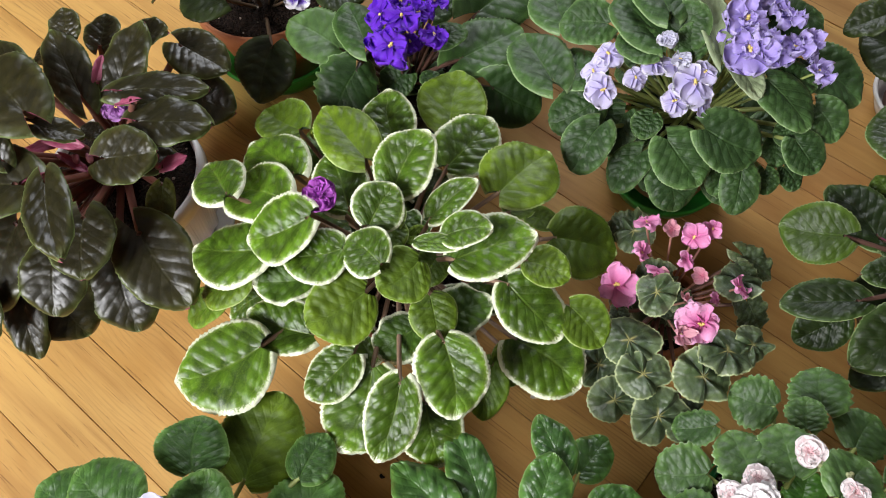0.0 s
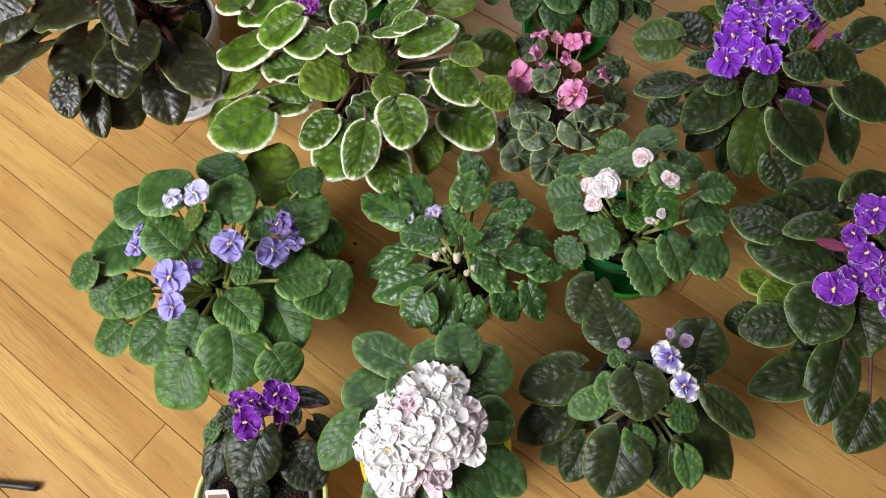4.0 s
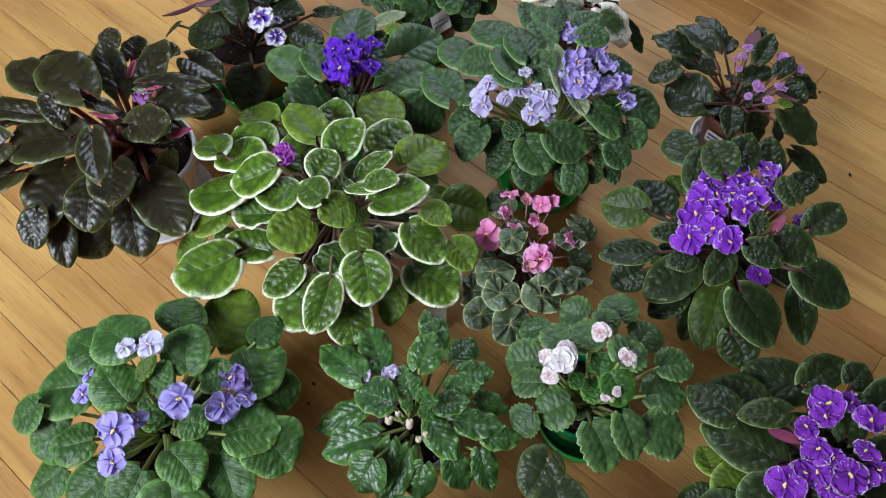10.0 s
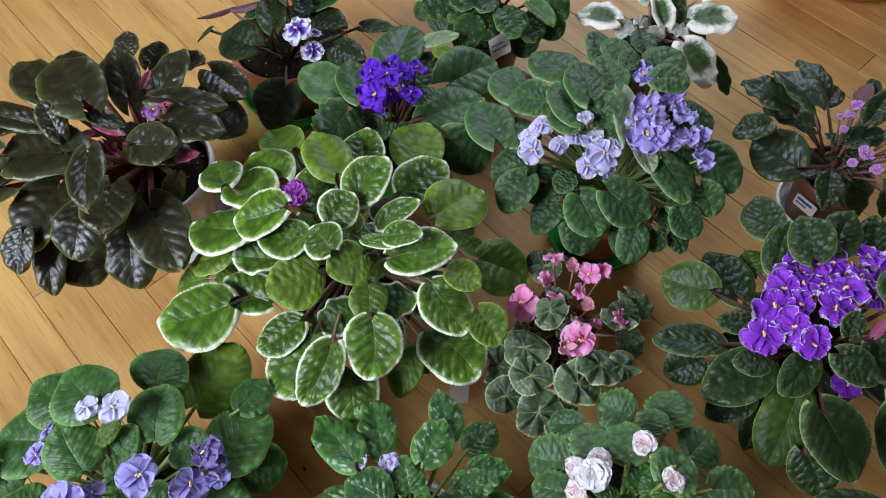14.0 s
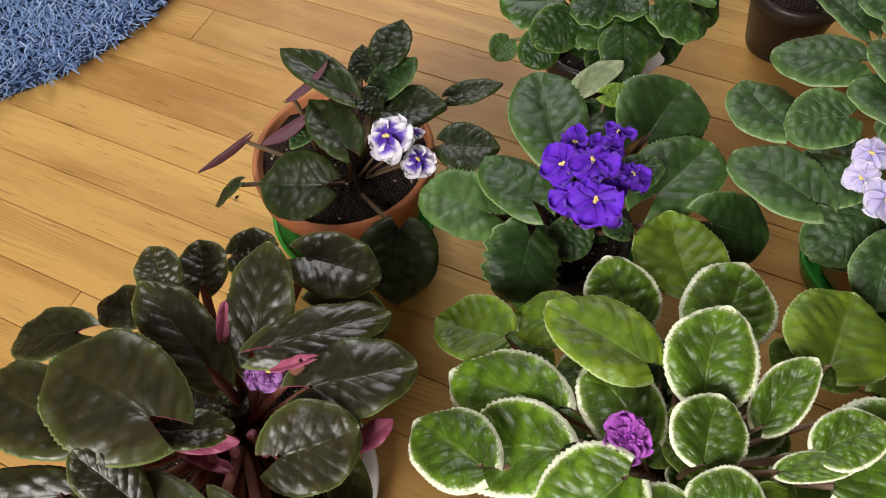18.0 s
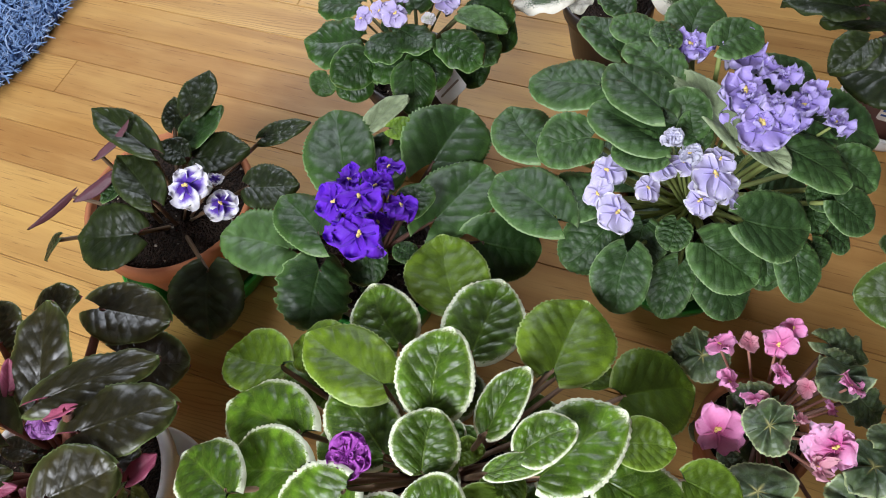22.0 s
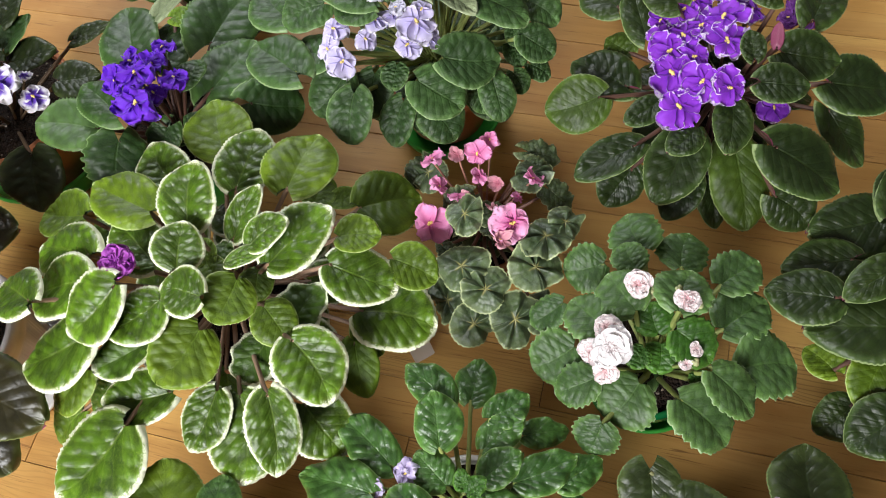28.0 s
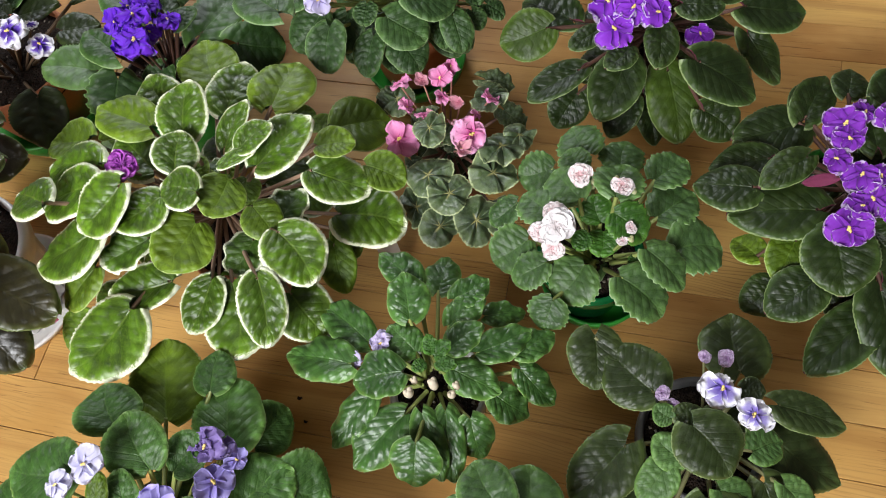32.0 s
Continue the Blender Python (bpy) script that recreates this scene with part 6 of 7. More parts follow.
p_curly.flower(0.5, 3.5, 16.8, 2.2, 0, -0.3, 0.3)
p_curly.flower(-2.4, 4.0, 15.6, 1.8, 0, -0.5, 0.0)
BUD_CREAM = plain_material("cream_bud", (0.62, 0.60, 0.42), (0.55, 0.42, 0.34), 0.5, 60.0)

# dark leaves and purple flowers with pale rims
p_purple = Violet("african violet with dark leaves and rimmed purple flowers", (48.5, -3.7, 13),
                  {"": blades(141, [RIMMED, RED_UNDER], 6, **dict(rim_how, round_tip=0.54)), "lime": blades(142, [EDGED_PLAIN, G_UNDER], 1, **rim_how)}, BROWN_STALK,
                  corollas(141, petal_material("purple_petal", (0.15, 0.018, 0.34), (0.27, 0.045, 0.54), (0.64, 0.50, 0.74), 0.09), 3, SINGLE, ruffle=0.22), 0.32, plump=0.0)
p_purple.pot(6.5, 9.5, GREEN_PLASTIC)
p_purple.leaf(41.9, -4.5, 15.3, 34.9, -0.4, 15.3, 5.5)
p_purple.leaf(41.4, -6.9, 15.5, 38.9, -12.2, 14.5, 5.9, 6)
p_purple.leaf(38, -9.6, 13.5, 32.8, -9.8, 12.5, 4.4)
p_purple.leaf(36.3, -7.3, 10, 32.7, -7.9, 9, 3.6, -6)
p_purple.leaf(39.3, -5.4, 13.2, 35.6, -7.9, 12.8, 3.6, 0, "lime")
p_purple.leaf(37, -4.3, 9.8, 36.4, -1.2, 9.3, 2.9, -6, "lime")
p_purple.leaf(48.2, 4.8, 13.1, 41.6, 7, 13.1, 5.5)
p_purple.leaf(42.7, 2.9, 13.4, 37.3, 5.2, 12.9, 3.9)
p_purple.leaf(43.7, 0.2, 16.6, 38.4, -0.1, 16.6, 3)
p_purple.leaf(38.3, 0.4, 15.4, 34.1, 4, 14.9, 4.5)
p_purple.leaf(48.4, 4.9, 13.5, 53.8, 8.1, 13.5, 3.6)
p_purple.leaf(43.3, -3.2, 18, 40.3, -2.2, 18, 1.0, 160)
p_purple.leaf(45.1, -8.5, 14, 45.6, -13.6, 13, 5.3, 18)
p_purple.leaf(42.7, -10.7, 10.5, 38.9, -12.5, 9.5, 3.2)
p_purple.leaf(41.1, -14.1, 11.5, 33.3, -15.9, 10.5, 4.4)
p_purple.leaf(42.8, -12.8, 13, 39.7, -20.2, 11, 4.7)
p_purple.leaf(45.3, -18.1, 11, 42.6, -22.8, 9, 4.9)
p_purple.leaf(48.4, 4.9, 13.5, 53.8, 8.1, 13.5, 3.6)
p_purple.leaf(49.4, -2.3, 17, 52.1, 2.3, 18, 3.6)
p_purple.leaf(52.6, 4.4, 15, 55.2, 6.9, 15, 3.2)
p_purple.leaf(53.6, 0.9, 16, 58.4, 4.3, 16, 3.8)
p_purple.leaf(52, -4.6, 16, 57.7, -3.7, 15, 4.3)
p_purple.leaf(51.7, -7.4, 15, 56.9, -8.8, 13, 4.2)
p_purple.leaf(52.3, -5.9, 13, 55.2, -13.1, 11, 4.3)
p_purple.flower(41, -7.9, 18, 3.6, 0, -0.1, -0.3)
p_purple.flower(47.1, 0.5, 19, 3.6, 0)
p_purple.flower(46.4, -1, 19, 2.7, 0)
p_purple.flower(44.3, -1.9, 18.5, 2.5, 0, -0.3, 0)
p_purple.flower(44.8, -4.4, 19, 3, 0)
p_purple.flower(44.3, -6.6, 18.5, 3, 0)
p_purple.flower(47.3, -7, 19, 3.7, 0)
p_purple.flower(46.4, -8.5, 18, 2.6, 0)
p_purple.flower(47.1, -10.3, 18, 3.5, 0, 0, -0.4)
p_purple.flower(43.1, -6.7, 18.5, 2.5, 0)
p_purple.flower(49.1, -7, 18, 2.7, 0)
p_purple.flower(46.1, -5.4, 19, 2.4, 0)
p_purple.flower(51.4, -1.1, 18.5, 3.1, 0)
p_purple.flower(49.9, -4.4, 18.5, 2.5, 0)
p_purple.flower(42.7, -7.1, 18, 2.1, 0)
p_purple.flower(45.3, -8.1, 18, 2.7, 0)
p_purple.flower(49.8, 0.7, 18.5, 2.3, 0)
p_purple.flower(48.2, -11.7, 16.5, 2.2, 0)
p_purple.flower(51.1, -6.2, 18, 2.6, 0)

# dark heart-shaped leaves, white flowers with violet centres
HEARTS = leaf_material("dark_grey_green_leaf", (0.027, 0.047, 0.012), (0.067, 0.096, 0.025), (0.107, 0.159, 0.034), (0.20, 0.26, 0.11), 0.030, rough=0.34)
heart_how = dict(round_tip=0.50, belly=0.76, heart=0.10, cup=0.12, bend=0.14, quilt=0.024, veins=7)
p_white_eye = Violet("african violet with dark leaves and violet-eyed white flowers", (22.3, -16.1, 10),
                     {"": blades(151, [HEARTS, G_UNDER], 6, **heart_how), "lime": blades(152, [LIGHT_LEAF, G_UNDER], 2, **heart_how)}, GREEN_STALK,
                     corollas(151, petal_material("white_petal_with_violet_throat", (0.13, 0.05, 0.50), (0.55, 0.50, 0.84), (0.88, 0.87, 0.92), 0.85), 3, SINGLE, ruffle=0.22)
                     + corollas(152, petal_material("lilac_bud_petal", (0.34, 0.20, 0.40), (0.56, 0.44, 0.62)), 2, DOUBLE), 0.30, plump=0.0)
p_white_eye.pot(5.8, 8.5, GREY_PLASTIC)
p_white_eye.leaf(15.1, -13.7, 13.3, 8.6, -15.3, 12.3, 4.8)
p_white_eye.leaf(19.4, -11.2, 14.3, 18.1, -6, 14.3, 5.1, -12)
p_white_eye.leaf(17.8, -4.4, 14.5, 15.4, -8.6, 13.5, 4.5)
p_white_eye.leaf(27.6, -13.1, 12.3, 30.4, -8.1, 12.3, 5.5)
p_white_eye.leaf(19.6, -15.4, 17.8, 20.1, -20.1, 17.3, 4.9, 6)
p_white_eye.leaf(28, -17.1, 13.9, 32, -21.4, 12.9, 3.1)
p_white_eye.leaf(26.3, -18.5, 12.5, 29.7, -25, 10.5, 4.8)
p_white_eye.leaf(23.5, -19.2, 14.8, 26.5, -19.7, 14.3, 3, 6, "lime")
p_white_eye.leaf(18.4, -21, 13.9, 16.3, -26.6, 11.9, 5.9)
p_white_eye.leaf(15.5, -20.3, 9.5, 13.2, -24.2, 7.5, 3.5)
p_white_eye.leaf(13.6, -16.8, 11.3, 8.3, -20.1, 9.8, 4.2)
p_white_eye.leaf(16.9, -16.7, 14.2, 13.4, -18.2, 13.7, 2.9, 0, "lime")
p_white_eye.leaf(18.3, -17.1, 14.3, 17.3, -14.3, 14.8, 2.8, -6, "lime")
p_white_eye.leaf(19.1, -13.9, 15.4, 18.4, -12.4, 15.9, 1.8, -12, "lime")
p_white_eye.leaf(19.5, -20.5, 14.2, 20.9, -23.7, 13.2, 3, 0, "lime")
p_white_eye.leaf(23.3, -21.8, 12.9, 23.3, -26.6, 10.9, 3.9)
p_white_eye.leaf(24.3, -22.6, 13.8, 25.1, -26.1, 11.8, 2.6, 0, "lime")
p_white_eye.leaf(13.8, -20, 6.5, 11, -21.5, 5.5, 2.5, 0, "lime")
p_white_eye.leaf(15.8, -17.2, 7.5, 14.2, -19.1, 6.5, 2.2, 0, "lime")
p_white_eye.leaf(26.5, -14.5, 13, 28.1, -15.7, 13, 2, 12)
p_white_eye.leaf(19.3, -14.1, 17.1, 21.4, -15.4, 17.1, 2.1)
p_white_eye.flower(23.5, -14, 17.4, 3.1, 0, -0.1, -0.3)
p_white_eye.flower(24.2, -17, 17.8, 2.8, 0, 0.1, -0.4)
p_white_eye.flower(19.5, -11.8, 16, 1.3, 1)
p_white_eye.flower(20, -13.1, 15.5, 1.1, 1)
p_white_eye.flower(25.9, -12, 16, 1.5, 1)
p_white_eye.flower(24.5, -10.9, 15.5, 1.1, 1)

# big head of white flowers in a yellow pot
p_white = Violet("african violet with many white flowers in a yellow pot", (-0.3, -20.4, 12),
                 {"": blades(161, [SCALLOP, G_UNDER], 5, **dict(round_how, teeth=0.015)), "lime": blades(162, [LIGHT_LEAF, G_UNDER], 1, **rim_how)}, GREEN_STALK,
                 corollas(161, petal_material("blush_white_petal", (0.92, 0.84, 0.82), (0.96, 0.93, 0.91), glow_through=0.12), 3, SEMI, ruffle=0.16)
                 + corollas(162, petal_material("white_petal_with_pink_throat", (0.84, 0.50, 0.66), (0.93, 0.88, 0.89)), 2, SEMI, ruffle=0.32), 0.30, plump=0.0)
p_white.eyes = 0.15
p_white.pot(8.0, 10.2, YELLOW_PLASTIC)
p_white.leaf(-2.9, -13.4, 17, -8.1, -10.5, 17, 3.7)
p_white.leaf(0.2, -14.2, 17.4, -0.4, -10.8, 17.4, 3.5)
p_white.leaf(3, -13.6, 17.8, 2.9, -9.4, 17.8, 4.2)
p_white.leaf(3.7, -16.1, 16.5, 6.9, -11.6, 16.5, 5.1)
p_white.leaf(-5.2, -17.5, 16.8, -8.1, -13.5, 16.3, 4.5)
p_white.leaf(-2.8, -17.1, 19.2, -3.3, -14.8, 19.7, 2.4)
p_white.leaf(-7.2, -19.3, 18.8, -11.1, -23.4, 17.8, 3.6, 0, "lime")
p_white.leaf(4.1, -19.3, 16.6, 8, -19.5, 15.6, 4.1, 6)
p_white.leaf(4.3, -22.3, 15.2, 8.5, -25.7, 13.7, 3.9)
p_white.leaf(1.5, -23.5, 15.2, 5.1, -26.6, 13.7, 3.3)
p_white.leaf(-4.6, -24.2, 14.7, -7, -26.6, 13.3, 3.1)
p_white.leaf(3.2, -16.8, 16.9, 4.4, -14.8, 16.9, 2.3)
p_white.leaf(1.5, -23.5, 15.2, 5.1, -26.6, 13.7, 3.3)
p_white.leaf(-4.6, -24.2, 14.7, -7, -26.6, 13.3, 3.1)
p_white.leaf(1.6, -24.1, 16, 6, -27.6, 14, 3.7)
p_white.leaf(-1.2, -24, 15, -1.7, -27.1, 13, 3.2)
p_white.leaf(-4.2, -23.9, 15, -6.6, -28.2, 12.5, 4.4)
p_white.flower(-0.2, -15.2, 19, 3.2, 0, 0, 0.4)
p_white.flower(1.8, -15.8, 19, 3.3, 0, 0.1, 0.4)
p_white.flower(-1.6, -16.7, 19.6, 3.2, 0)
p_white.flower(0.4, -17.3, 20, 3.1, 0)
p_white.flower(-4.6, -18, 19, 3.2, 0, -0.3, 0.2)
p_white.flower(-2.5, -18.2, 20.4, 3.1, 1)
p_white.flower(-0.7, -19.3, 20.6, 3.1, 0)
p_white.flower(1.4, -19.5, 20.4, 3.1, 0)
p_white.flower(2.9, -18.9, 19.5, 3, 1, 0.3, 0.1)
p_white.flower(3.7, -20, 19, 2.9, 1, 0.4, 0)
p_white.flower(-5.6, -19.7, 19.3, 3.1, 0, -0.4, 0)
p_white.flower(-3.3, -20.6, 20.5, 3.2, 0)
p_white.flower(-1.4, -21.1, 20.8, 2.9, 0)
p_white.flower(0.6, -21.1, 20.5, 3, 0)
p_white.flower(2.3, -21.7, 19.8, 3.1, 0, 0.2, 0)
p_white.flower(3.4, -22.2, 18.8, 3.1, 0, 0.4, -0.1)
p_white.flower(-6.4, -21.7, 18.8, 3.1, 0, -0.4, -0.1)
p_white.flower(-4.3, -22.3, 20, 3, 0)
p_white.flower(-0.7, -22.6, 20.2, 3, 0)
p_white.flower(1, -22.8, 19.8, 2.9, 0, 0.2, -0.2)
p_white.flower(-5.3, -23.5, 18.8, 3.1, 0, -0.3, -0.3)
p_white.flower(-3.2, -23.5, 19.8, 3.3, 0)
p_white.flower(-1.9, -24, 19.3, 2.4, 1, 0, -0.3)
p_white.flower(0.2, -24, 19, 2.7, 1, 0.1, -0.4)
p_white.flower(-4.4, -24.8, 18.5, 3.3, 0, -0.2, -0.5)
p_white.flower(-2.8, -24.7, 19, 3, 0, 0, -0.4)
p_white.flower(0.2, -25.1, 17.8, 2.7, 1, 0.2, -0.6)
p_white.flower(-5.5, -21.3, 19.4, 2.7, 0)
p_white.flower(1.6, -17.6, 19.6, 2.8, 0)

# small plant with magenta flowers in a pale lemon bowl
SILVERY = leaf_material("silvery_dark_leaf", (0.018, 0.027, 0.010), (0.044, 0.056, 0.021), (0.082, 0.115, 0.030), rough=0.34, silver=0.18)
p_small = Violet("small african violet with magenta flowers in a lemon bowl", (-18.3, -21.4, 9),
                 {"": blades(171, [SILVERY, RED_UNDER], 5, **heart_how), "lime": blades(172, [LIGHT_LEAF, G_UNDER], 1, **rim_how)}, BROWN_STALK,
                 corollas(171, petal_material("magenta_violet_petal", (0.14, 0.015, 0.30), (0.28, 0.035, 0.50), (0.62, 0.45, 0.68), 0.13), 3, SINGLE, ruffle=0.25), 0.28, plump=0.0)
p_small.pot(5.9, 8.2, GREY_PLASTIC, dx=-0.6, dy=-3.4, base=0.8)
p_small.leaf(-17.7, -19, 14.6, -19.8, -24.3, 13.6, 5.1, -6)
p_small.leaf(-22, -18.5, 12.7, -23.9, -23.5, 11.2, 2.8)
p_small.leaf(-14.7, -20.7, 12, -11.6, -24, 11, 4.1)
p_small.leaf(-15.5, -15.2, 13.9, -10.9, -16, 13.9, 2)
p_small.leaf(-14.9, -15.7, 13.6, -11.4, -16.5, 13.6, 1, 165)
p_small.leaf(-19.4, -17.8, 18, -21.1, -18.9, 17.5, 2.2, -24)
p_small.leaf(-14.9, -16.9, 15.9, -13.5, -18.7, 15.9, 1.8)
p_small.leaf(-16.5, -17.8, 11.3, -14.7, -20.4, 10.8, 2.3)
p_small.leaf(-22.4, -17.5, 13.6, -23.6, -19.9, 13.1, 1.5, 0, "lime")
p_small.leaf(-19, -23.3, 10.5, -19.6, -26, 9.5, 2.9, -12)
p_small.leaf(-13.3, -17, 9.5, -11.3, -19.3, 8.5, 2.4)
p_small.flower(-18, -19, 18.8, 2.9, 0, -0.1, -0.3)
p_small.flower(-17.8, -16.7, 18, 2.3, 0)
p_small.flower(-16.9, -17.1, 18, 2.5, 0)
p_small.flower(-15.4, -16.3, 18.3, 2.7, 0)
p_small.flower(-14.5, -16.6, 18, 2.5, 0, 0.2, 0)
p_small.flower(-19.6, -16.3, 17, 1.7, 0)
p_small.flower(-15, -18, 17, 1.5, 0)

for plant, count, reach in ((p_dark, 5, 9), (p_edged, 14, 12), (p_blue, 6, 9), (p_sky, 12, 11), (p_deep, 3, 6), (p_pale, 5, 6), (p_violet, 7, 10), (p_pink, 3, 5), (p_pom, 2, 5),
                            (p_purple, 5, 8), (p_white_eye, 2, 5), (p_white, 4, 6), (p_plum, 5, 7)):
    plant.undergrowth(count, reach)
for plant, count, reach, lift in ((p_blue, 4, 3.4, 4.0), (p_purple, 4, 3.6, 3.0), (p_dark, 3, 3.0, 4.0), (p_violet, 4, 4.0, 4.0), (p_plum, 6, 4.0, 4.0),
                                  (p_pale, 5, 3.4, 3.6), (p_white_eye, 2, 2.4, 2.0), (p_pink, 3, 3.0, 2.0)):
    plant.heart(count, reach, lift)
p_edged.heart(4, 4.0, 4.0, "speck")
p_edged.heart(4, 3.6, 6.0, "plain")


# ---- things on the floor round the plants ----
def saucer(at, r, h, material, label):
    """A shallow round dish with a raised wall."""
    data = lathe([(0, 0), (r * 0.86, 0), (r * 0.9, 0.002), (r, h - 0.001), (r - 0.001, h), (r - 0.004, h), (r * 0.88, 0.006), (0, 0.006)], 56)
    data.materials.append(material)
    ob = new("saucer", data)
    ob.location = at
    return tagged(ob, label, "saucer")


saucer((0.211, 0.421, 0), 0.067, 0.026, GREEN_PLASTIC, "bright green plastic saucer under the blue-flowered plant")
saucer((-0.362, 0.366, 0), 0.082, 0.018, WHITE_CHINA, "white glazed saucer under the white pot")
saucer((0.244, 0.041, 0), 0.060, 0.030, GREEN_PLASTIC, "bright green plastic saucer under a glazed green pot")


def cover_pot(at, r, h, material, label, base=0.75):
    """An open outer pot that holds a smaller nursery pot."""
    ob = thing("cover_pot", at, label, "pot")
    part("wall", lathe([(0, 0), (base * r, 0), (base * r + 0.002, 0.004), (r - 0.001, h - 0.004), (r - 0.004, h - 0.003), (base * r, 0.006), (0, 0.006)], 56), material, ob)
    part("rim", lathe([(r - 0.004, h - 0.003), (r - 0.001, h - 0.004), (r + 0.001, h - 0.002), (r + 0.001, h), (r - 0.001, h + 0.0015), (r - 0.003, h + 0.0012), (r - 0.0045, h - 0.001), (r - 0.004, h - 0.003)], 56), material, ob)
    return ob


cover_pot((-0.247, 0.612, 0), 0.083, 0.042, GREEN_PLASTIC, "low green plastic dish round a terracotta pot", 0.80)
cover_pot((-0.076, 0.494, 0), 0.065, 0.072, GREEN_PLASTIC, "green plastic outer pot round a dark nursery pot")
cover_pot((0.504, 0.496, 0), 0.052, 0.030, WHITE_CHINA, "low white bowl round a brown nursery pot")
cover_pot((-0.189, -0.248, 0), 0.070, 0.080, PALE_LEMON, "pale lemon plastic bowl round a grey nursery pot")


def card(name, corners, material, label, category, bars=()):
    """A stiff card or tag from its lower edge to its upper edge, 0.5 mm thick. corners: three of its corners in order."""
    a, b, c = (Vector(v) / 100 for v in corners)
    u, v = b - a, c - b
    n = u.cross(v).normalized()
    m = Matrix((u.normalized(), n.cross(u.normalized()), n)).transposed().to_4x4()
    m.translation = a
    bm = box_mesh(0, 0, -0.00025, u.length, v.length, 0.00025)
    bmesh.ops.bevel(bm, geom=[e for e in bm.edges if abs(e.verts[0].co.z - e.verts[1].co.z) > 1e-5], offset=0.0015, segments=2, affect="EDGES")
    data = bpy.data.meshes.new(name)
    bm.to_mesh(data)
    bm.free()
    data.materials.append(material)
    ob = new(name, data)
    ob.matrix_world = m
    for x0, y0, x1, y1, mat in bars:
        part("print", box_mesh(x0 * u.length, y0 * v.length, 0.0003, x1 * u.length, y1 * v.length, 0.0005), mat, ob)
    return tagged(ob, label, category)


PAPER = plain_material("white_paper", (0.76, 0.72, 0.66), (0.72, 0.66, 0.60), 0.7, 20.0, 0, 0.05)
BLUE_INK = plain_material("blue_ink", (0.05, 0.09, 0.30), None, 0.6, 40.0, 0, 0.0)
BROWN_INK = plain_material("faded_brown_print", (0.28, 0.20, 0.14), None, 0.6, 40.0, 0, 0.0)
RED_PLASTIC = plain_material("red_plastic", (0.72, 0.025, 0.015), (0.62, 0.02, 0.012), 0.3, 14.0, 0, 0.02)
card("plant_tag", ((4.4, 62.5, 10.5), (7.0, 62.6, 12.6), (5.8, 65.9, 13.4)), PAPER, "white paper plant tag tucked under leaves", "tag", ((0.12, 0.3, 0.9, 0.36, BROWN_INK), (0.12, 0.5, 0.7, 0.56, BROWN_INK)))
card("plant_tag", ((4.6, 16.1, 0.1), (6.9, 16.2, 0.1), (8.0, 17.4, 6.5)), PAPER, "frosted plastic plant tag standing between the pots", "tag")
card("plant_tag", ((-23.8, -26.6, 8.2), (-21.4, -26.6, 8.2), (-21.6, -24.0, 11.4)), PAPER, "printed paper plant tag in the grey pot", "tag", ((0.1, 0.15, 0.9, 0.85, BROWN_INK),))
card("plant_label", ((46.2, 47.6, 5.2), (48.4, 45.4, 5.2), (48.2, 45.2, 7.6)), PAPER, "white label with blue print on the pot", "label", ((0.08, 0.6, 0.8, 0.8, BLUE_INK), (0.08, 0.3, 0.6, 0.42, BLUE_INK)))
card("plant_tag", ((-35.1, 41.6, 11.0), (-34.3, 41.6, 11.0), (-33.9, 42.4, 15.0)), RED_PLASTIC, "narrow red plastic tag pushed into the soil", "tag")


def stick():
    """The rounded end of a black rod that lies on the floor."""
    data = lathe([(0, 0), (0.003, 0.0), (0.0045, 0.002), (0.0045, 0.02), (0.004, 0.024), (0.0042, 0.30), (0, 0.30)], 16)
    data.materials.append(plain_material("black_rubber", (0.015, 0.014, 0.013), None, 0.5, 30.0))
    ob = new("rod", data)
    ob.matrix_world = look((-0.471, -0.214, 0.0047), (-0.80, -0.17, 0.0047)) @ pose(0, 0, 0, 180)
    tagged(ob, "black rod lying on the wooden floor", "rod")


stick()


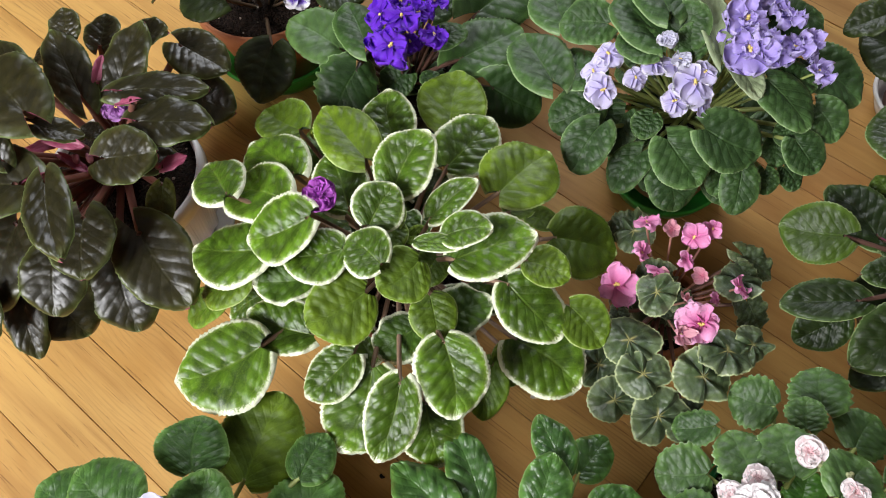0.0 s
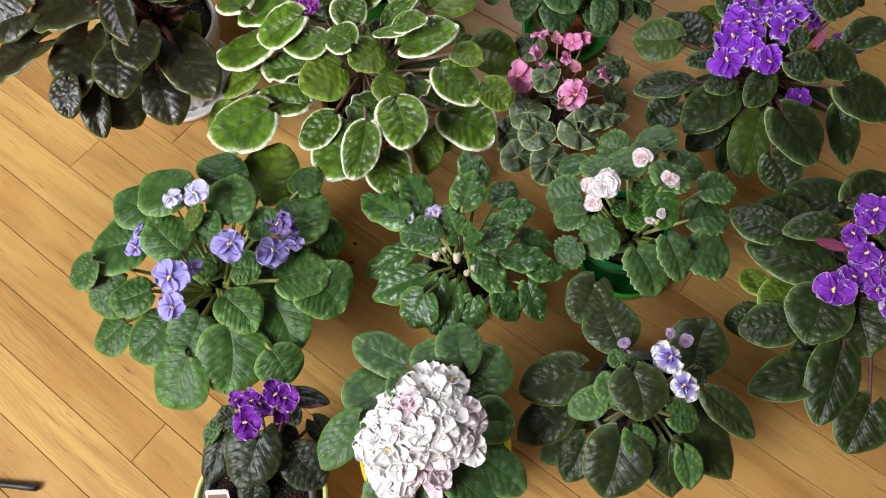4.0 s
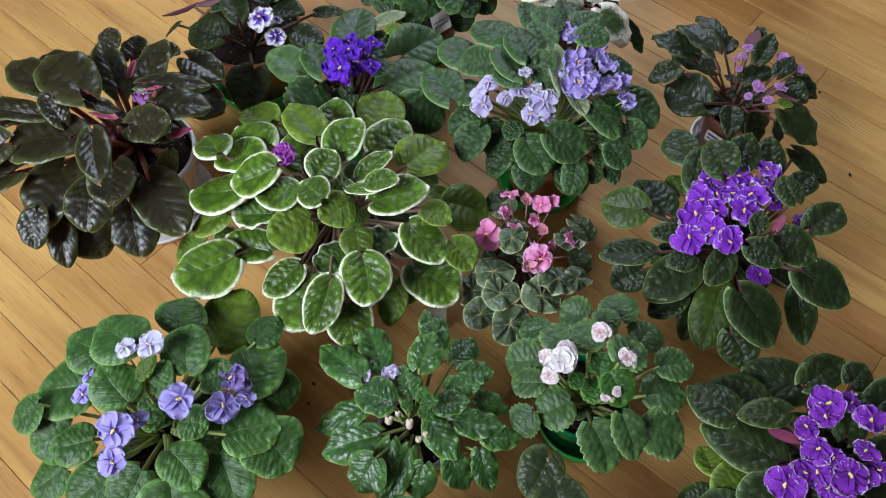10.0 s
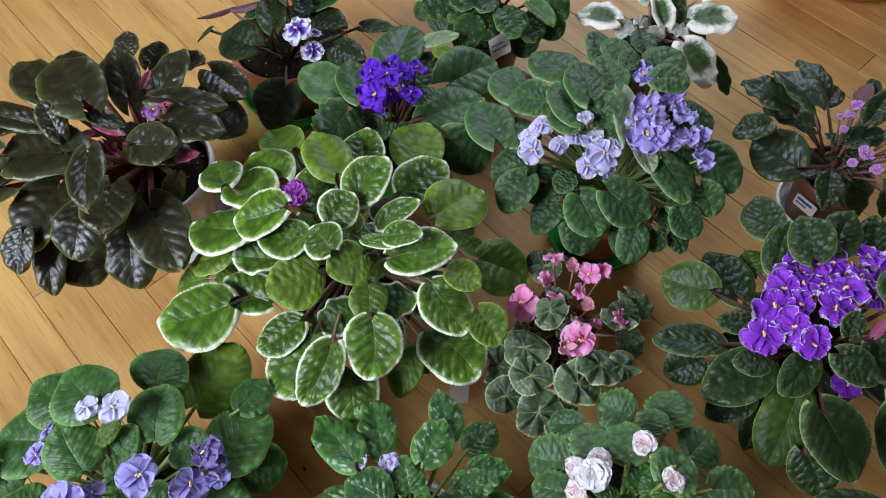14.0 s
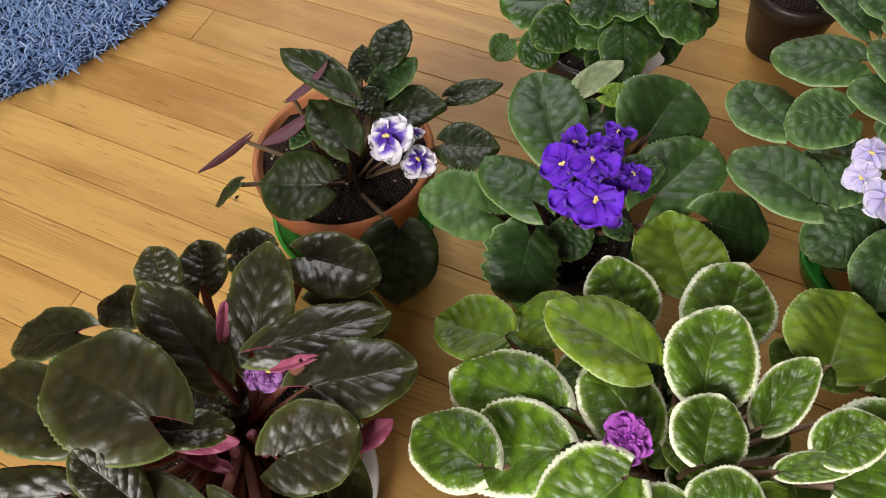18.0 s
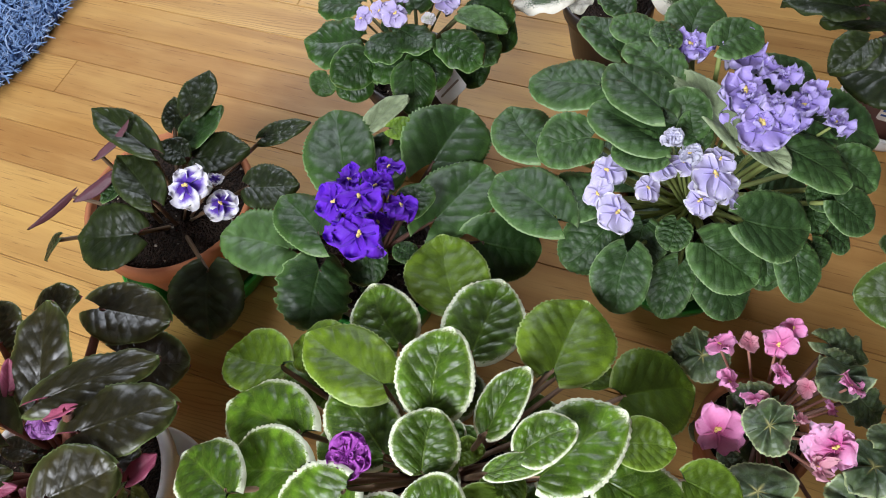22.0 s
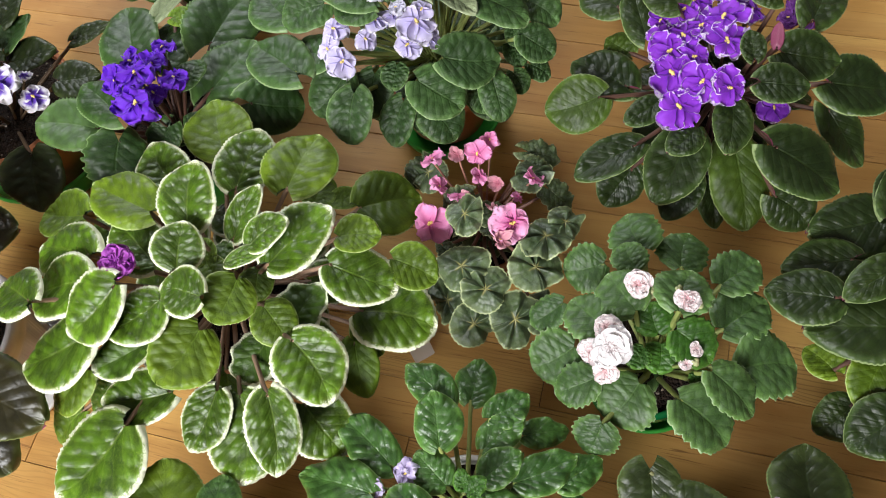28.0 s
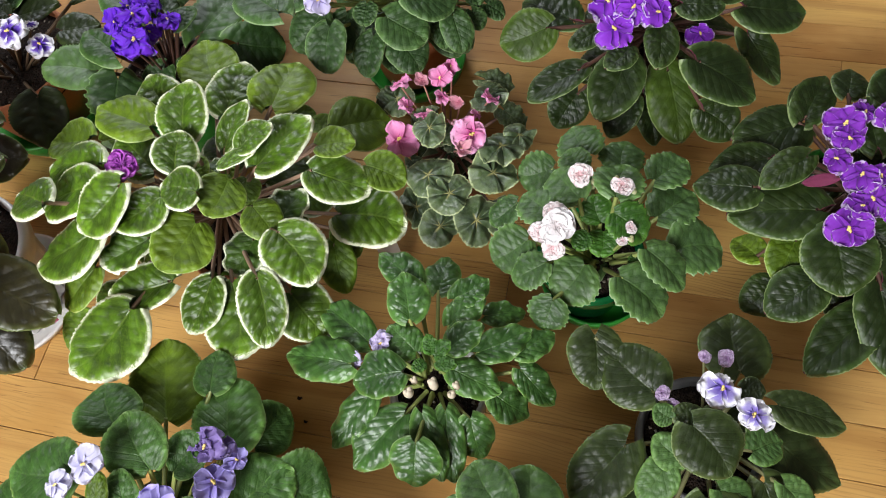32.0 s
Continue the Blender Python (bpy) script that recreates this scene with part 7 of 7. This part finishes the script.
def rug(cx, cy, r):
    """A round blue shag rug: a backing and a few thousand tapering strands."""
    ob = thing("rug", (cx, cy, 0), "round blue shaggy rug lying on the wooden floor", "rug")
    blue = Net("blue_shag")
    tone = blue.add("NewGeometry").outputs["Random Per Island"]
    col = blue.mix(blue.spread(tone, 0.0, 0.6), (0.13, 0.22, 0.42), (0.22, 0.35, 0.60))
    col = blue.mix(blue.spread(tone, 0.75, 1.0), col, (0.46, 0.56, 0.74))
    yarn = blue.base(Base_Color=col, Roughness=0.8)
    part("backing", lathe([(0, 0.001), (r - 0.012, 0.001), (r - 0.010, 0.006), (0, 0.006)], 64), plain_material("dark_rug_backing", (0.06, 0.10, 0.22), None, 0.9, 60.0), ob)
    rng = random.Random(9)
    verts, faces = [], []
    for _ in range(15000):
        a = rng.uniform(-2.9, 0.9)
        d = (r - 0.008) * math.sqrt(rng.uniform(0.12, 1.0))
        x, y = d * math.cos(a), d * math.sin(a)
        edge = max(0.0, (d / r - 0.9) * 10)
        lean = Vector((math.cos(a) * edge * 0.8 + rng.uniform(-0.6, 0.6), math.sin(a) * edge * 0.8 + rng.uniform(-0.6, 0.6), 0))
        length, w = rng.uniform(0.016, 0.030), rng.uniform(0.0014, 0.0026)
        side = Vector((-lean.y, lean.x, 0.01)).normalized() * w
        k = len(verts)
        for f in (0.0, 0.55, 1.0):
            p = Vector((x, y, 0.003)) + lean * length * f * f + Vector((0, 0, length * (f - 0.42 * f * f)))
            s = side * (1 - 0.75 * f)
            verts += [p - s, p + s]
        faces += [(k, k + 1, k + 3, k + 2), (k + 2, k + 3, k + 5, k + 4)]
    data = bpy.data.meshes.new("shag")
    data.from_pydata(verts, [], faces)
    pile = part("shag", smooth(data), yarn, ob)
    tagged(pile, "blue shaggy yarn", kind="stuff")


rug(-0.678, 1.258, 0.353)


def orange_planter(x, y):
    """A bulging orange bowl with a grip hole near its rim, filled with soil."""
    ob = thing("planter", (x, y, 0), "round orange plastic planter bowl standing on the floor", "planter")
    orange = plain_material("orange_plastic", (0.78, 0.19, 0.012), (0.74, 0.17, 0.011), 0.35, 6.0, 0, 0.02)
    part("bowl", lathe([(0, 0.0), (0.078, 0.0), (0.092, 0.004), (0.122, 0.03), (0.141, 0.062), (0.146, 0.085), (0.142, 0.112), (0.131, 0.138), (0.128, 0.142), (0.125, 0.141), (0.135, 0.112), (0.138, 0.085), (0.11, 0.03), (0, 0.02)], 72), orange, ob)
    part("soil", lathe([(0, 0.112), (0.06, 0.114), (0.125, 0.108), (0.12, 0.09), (0, 0.09)], 40, 0.01), SOIL, ob)
    grip = lathe([(0.018, 0), (0.021, 0.002), (0.021, 0.005), (0.018, 0.006)], 24)
    part("grip", grip, orange, ob, "raised oval grip ring", look((0.098, -0.098, 0.116), (0.2, -0.2, 0.14)) @ pose(0, 0, 0, 180) @ Matrix.Diagonal((1.5, 0.8, 1, 1)))


orange_planter(0.618, 1.035)
for bx, by, bz, bs in ((0.7, -1.7, 17.0, 1.3), (2.9, -2.2, 17.4, 1.2), (3.9, -3.4, 16.2, 1.1), (4.6, -3.0, 16.4, 0.9), (1.6, -1.0, 17.0, 0.9)):
    p_curly.bud(bx, by, bz, bs, BUD_CREAM)

# crumbs of soil spilled on the floor
CRUMB = bead_mesh(0.5, 0.36, 0.22, ((0, 0, 0, 1), (0.4, 0.2, 0.0, 0.6), (-0.3, 0.25, 0.0, 0.5)))
CRUMB.materials.append(SOIL)
for cx, cy, size in ((-0.105, 0.085, 0.0050), (-0.109, 0.058, 0.0040), (0.707, 0.452, 0.0050), (0.702, 0.626, 0.0040), (-0.372, 0.688, 0.0040)):
    crumb = new("soil_crumb", CRUMB)
    crumb.matrix_world = pose(cx, cy, 0.0012, 0, 0, 400 * cx) @ Matrix.Diagonal((size, size, size, 1))
    tagged(crumb, "small dark crumb of soil on the wooden floor", "crumb", "crumbs of soil on the floor")
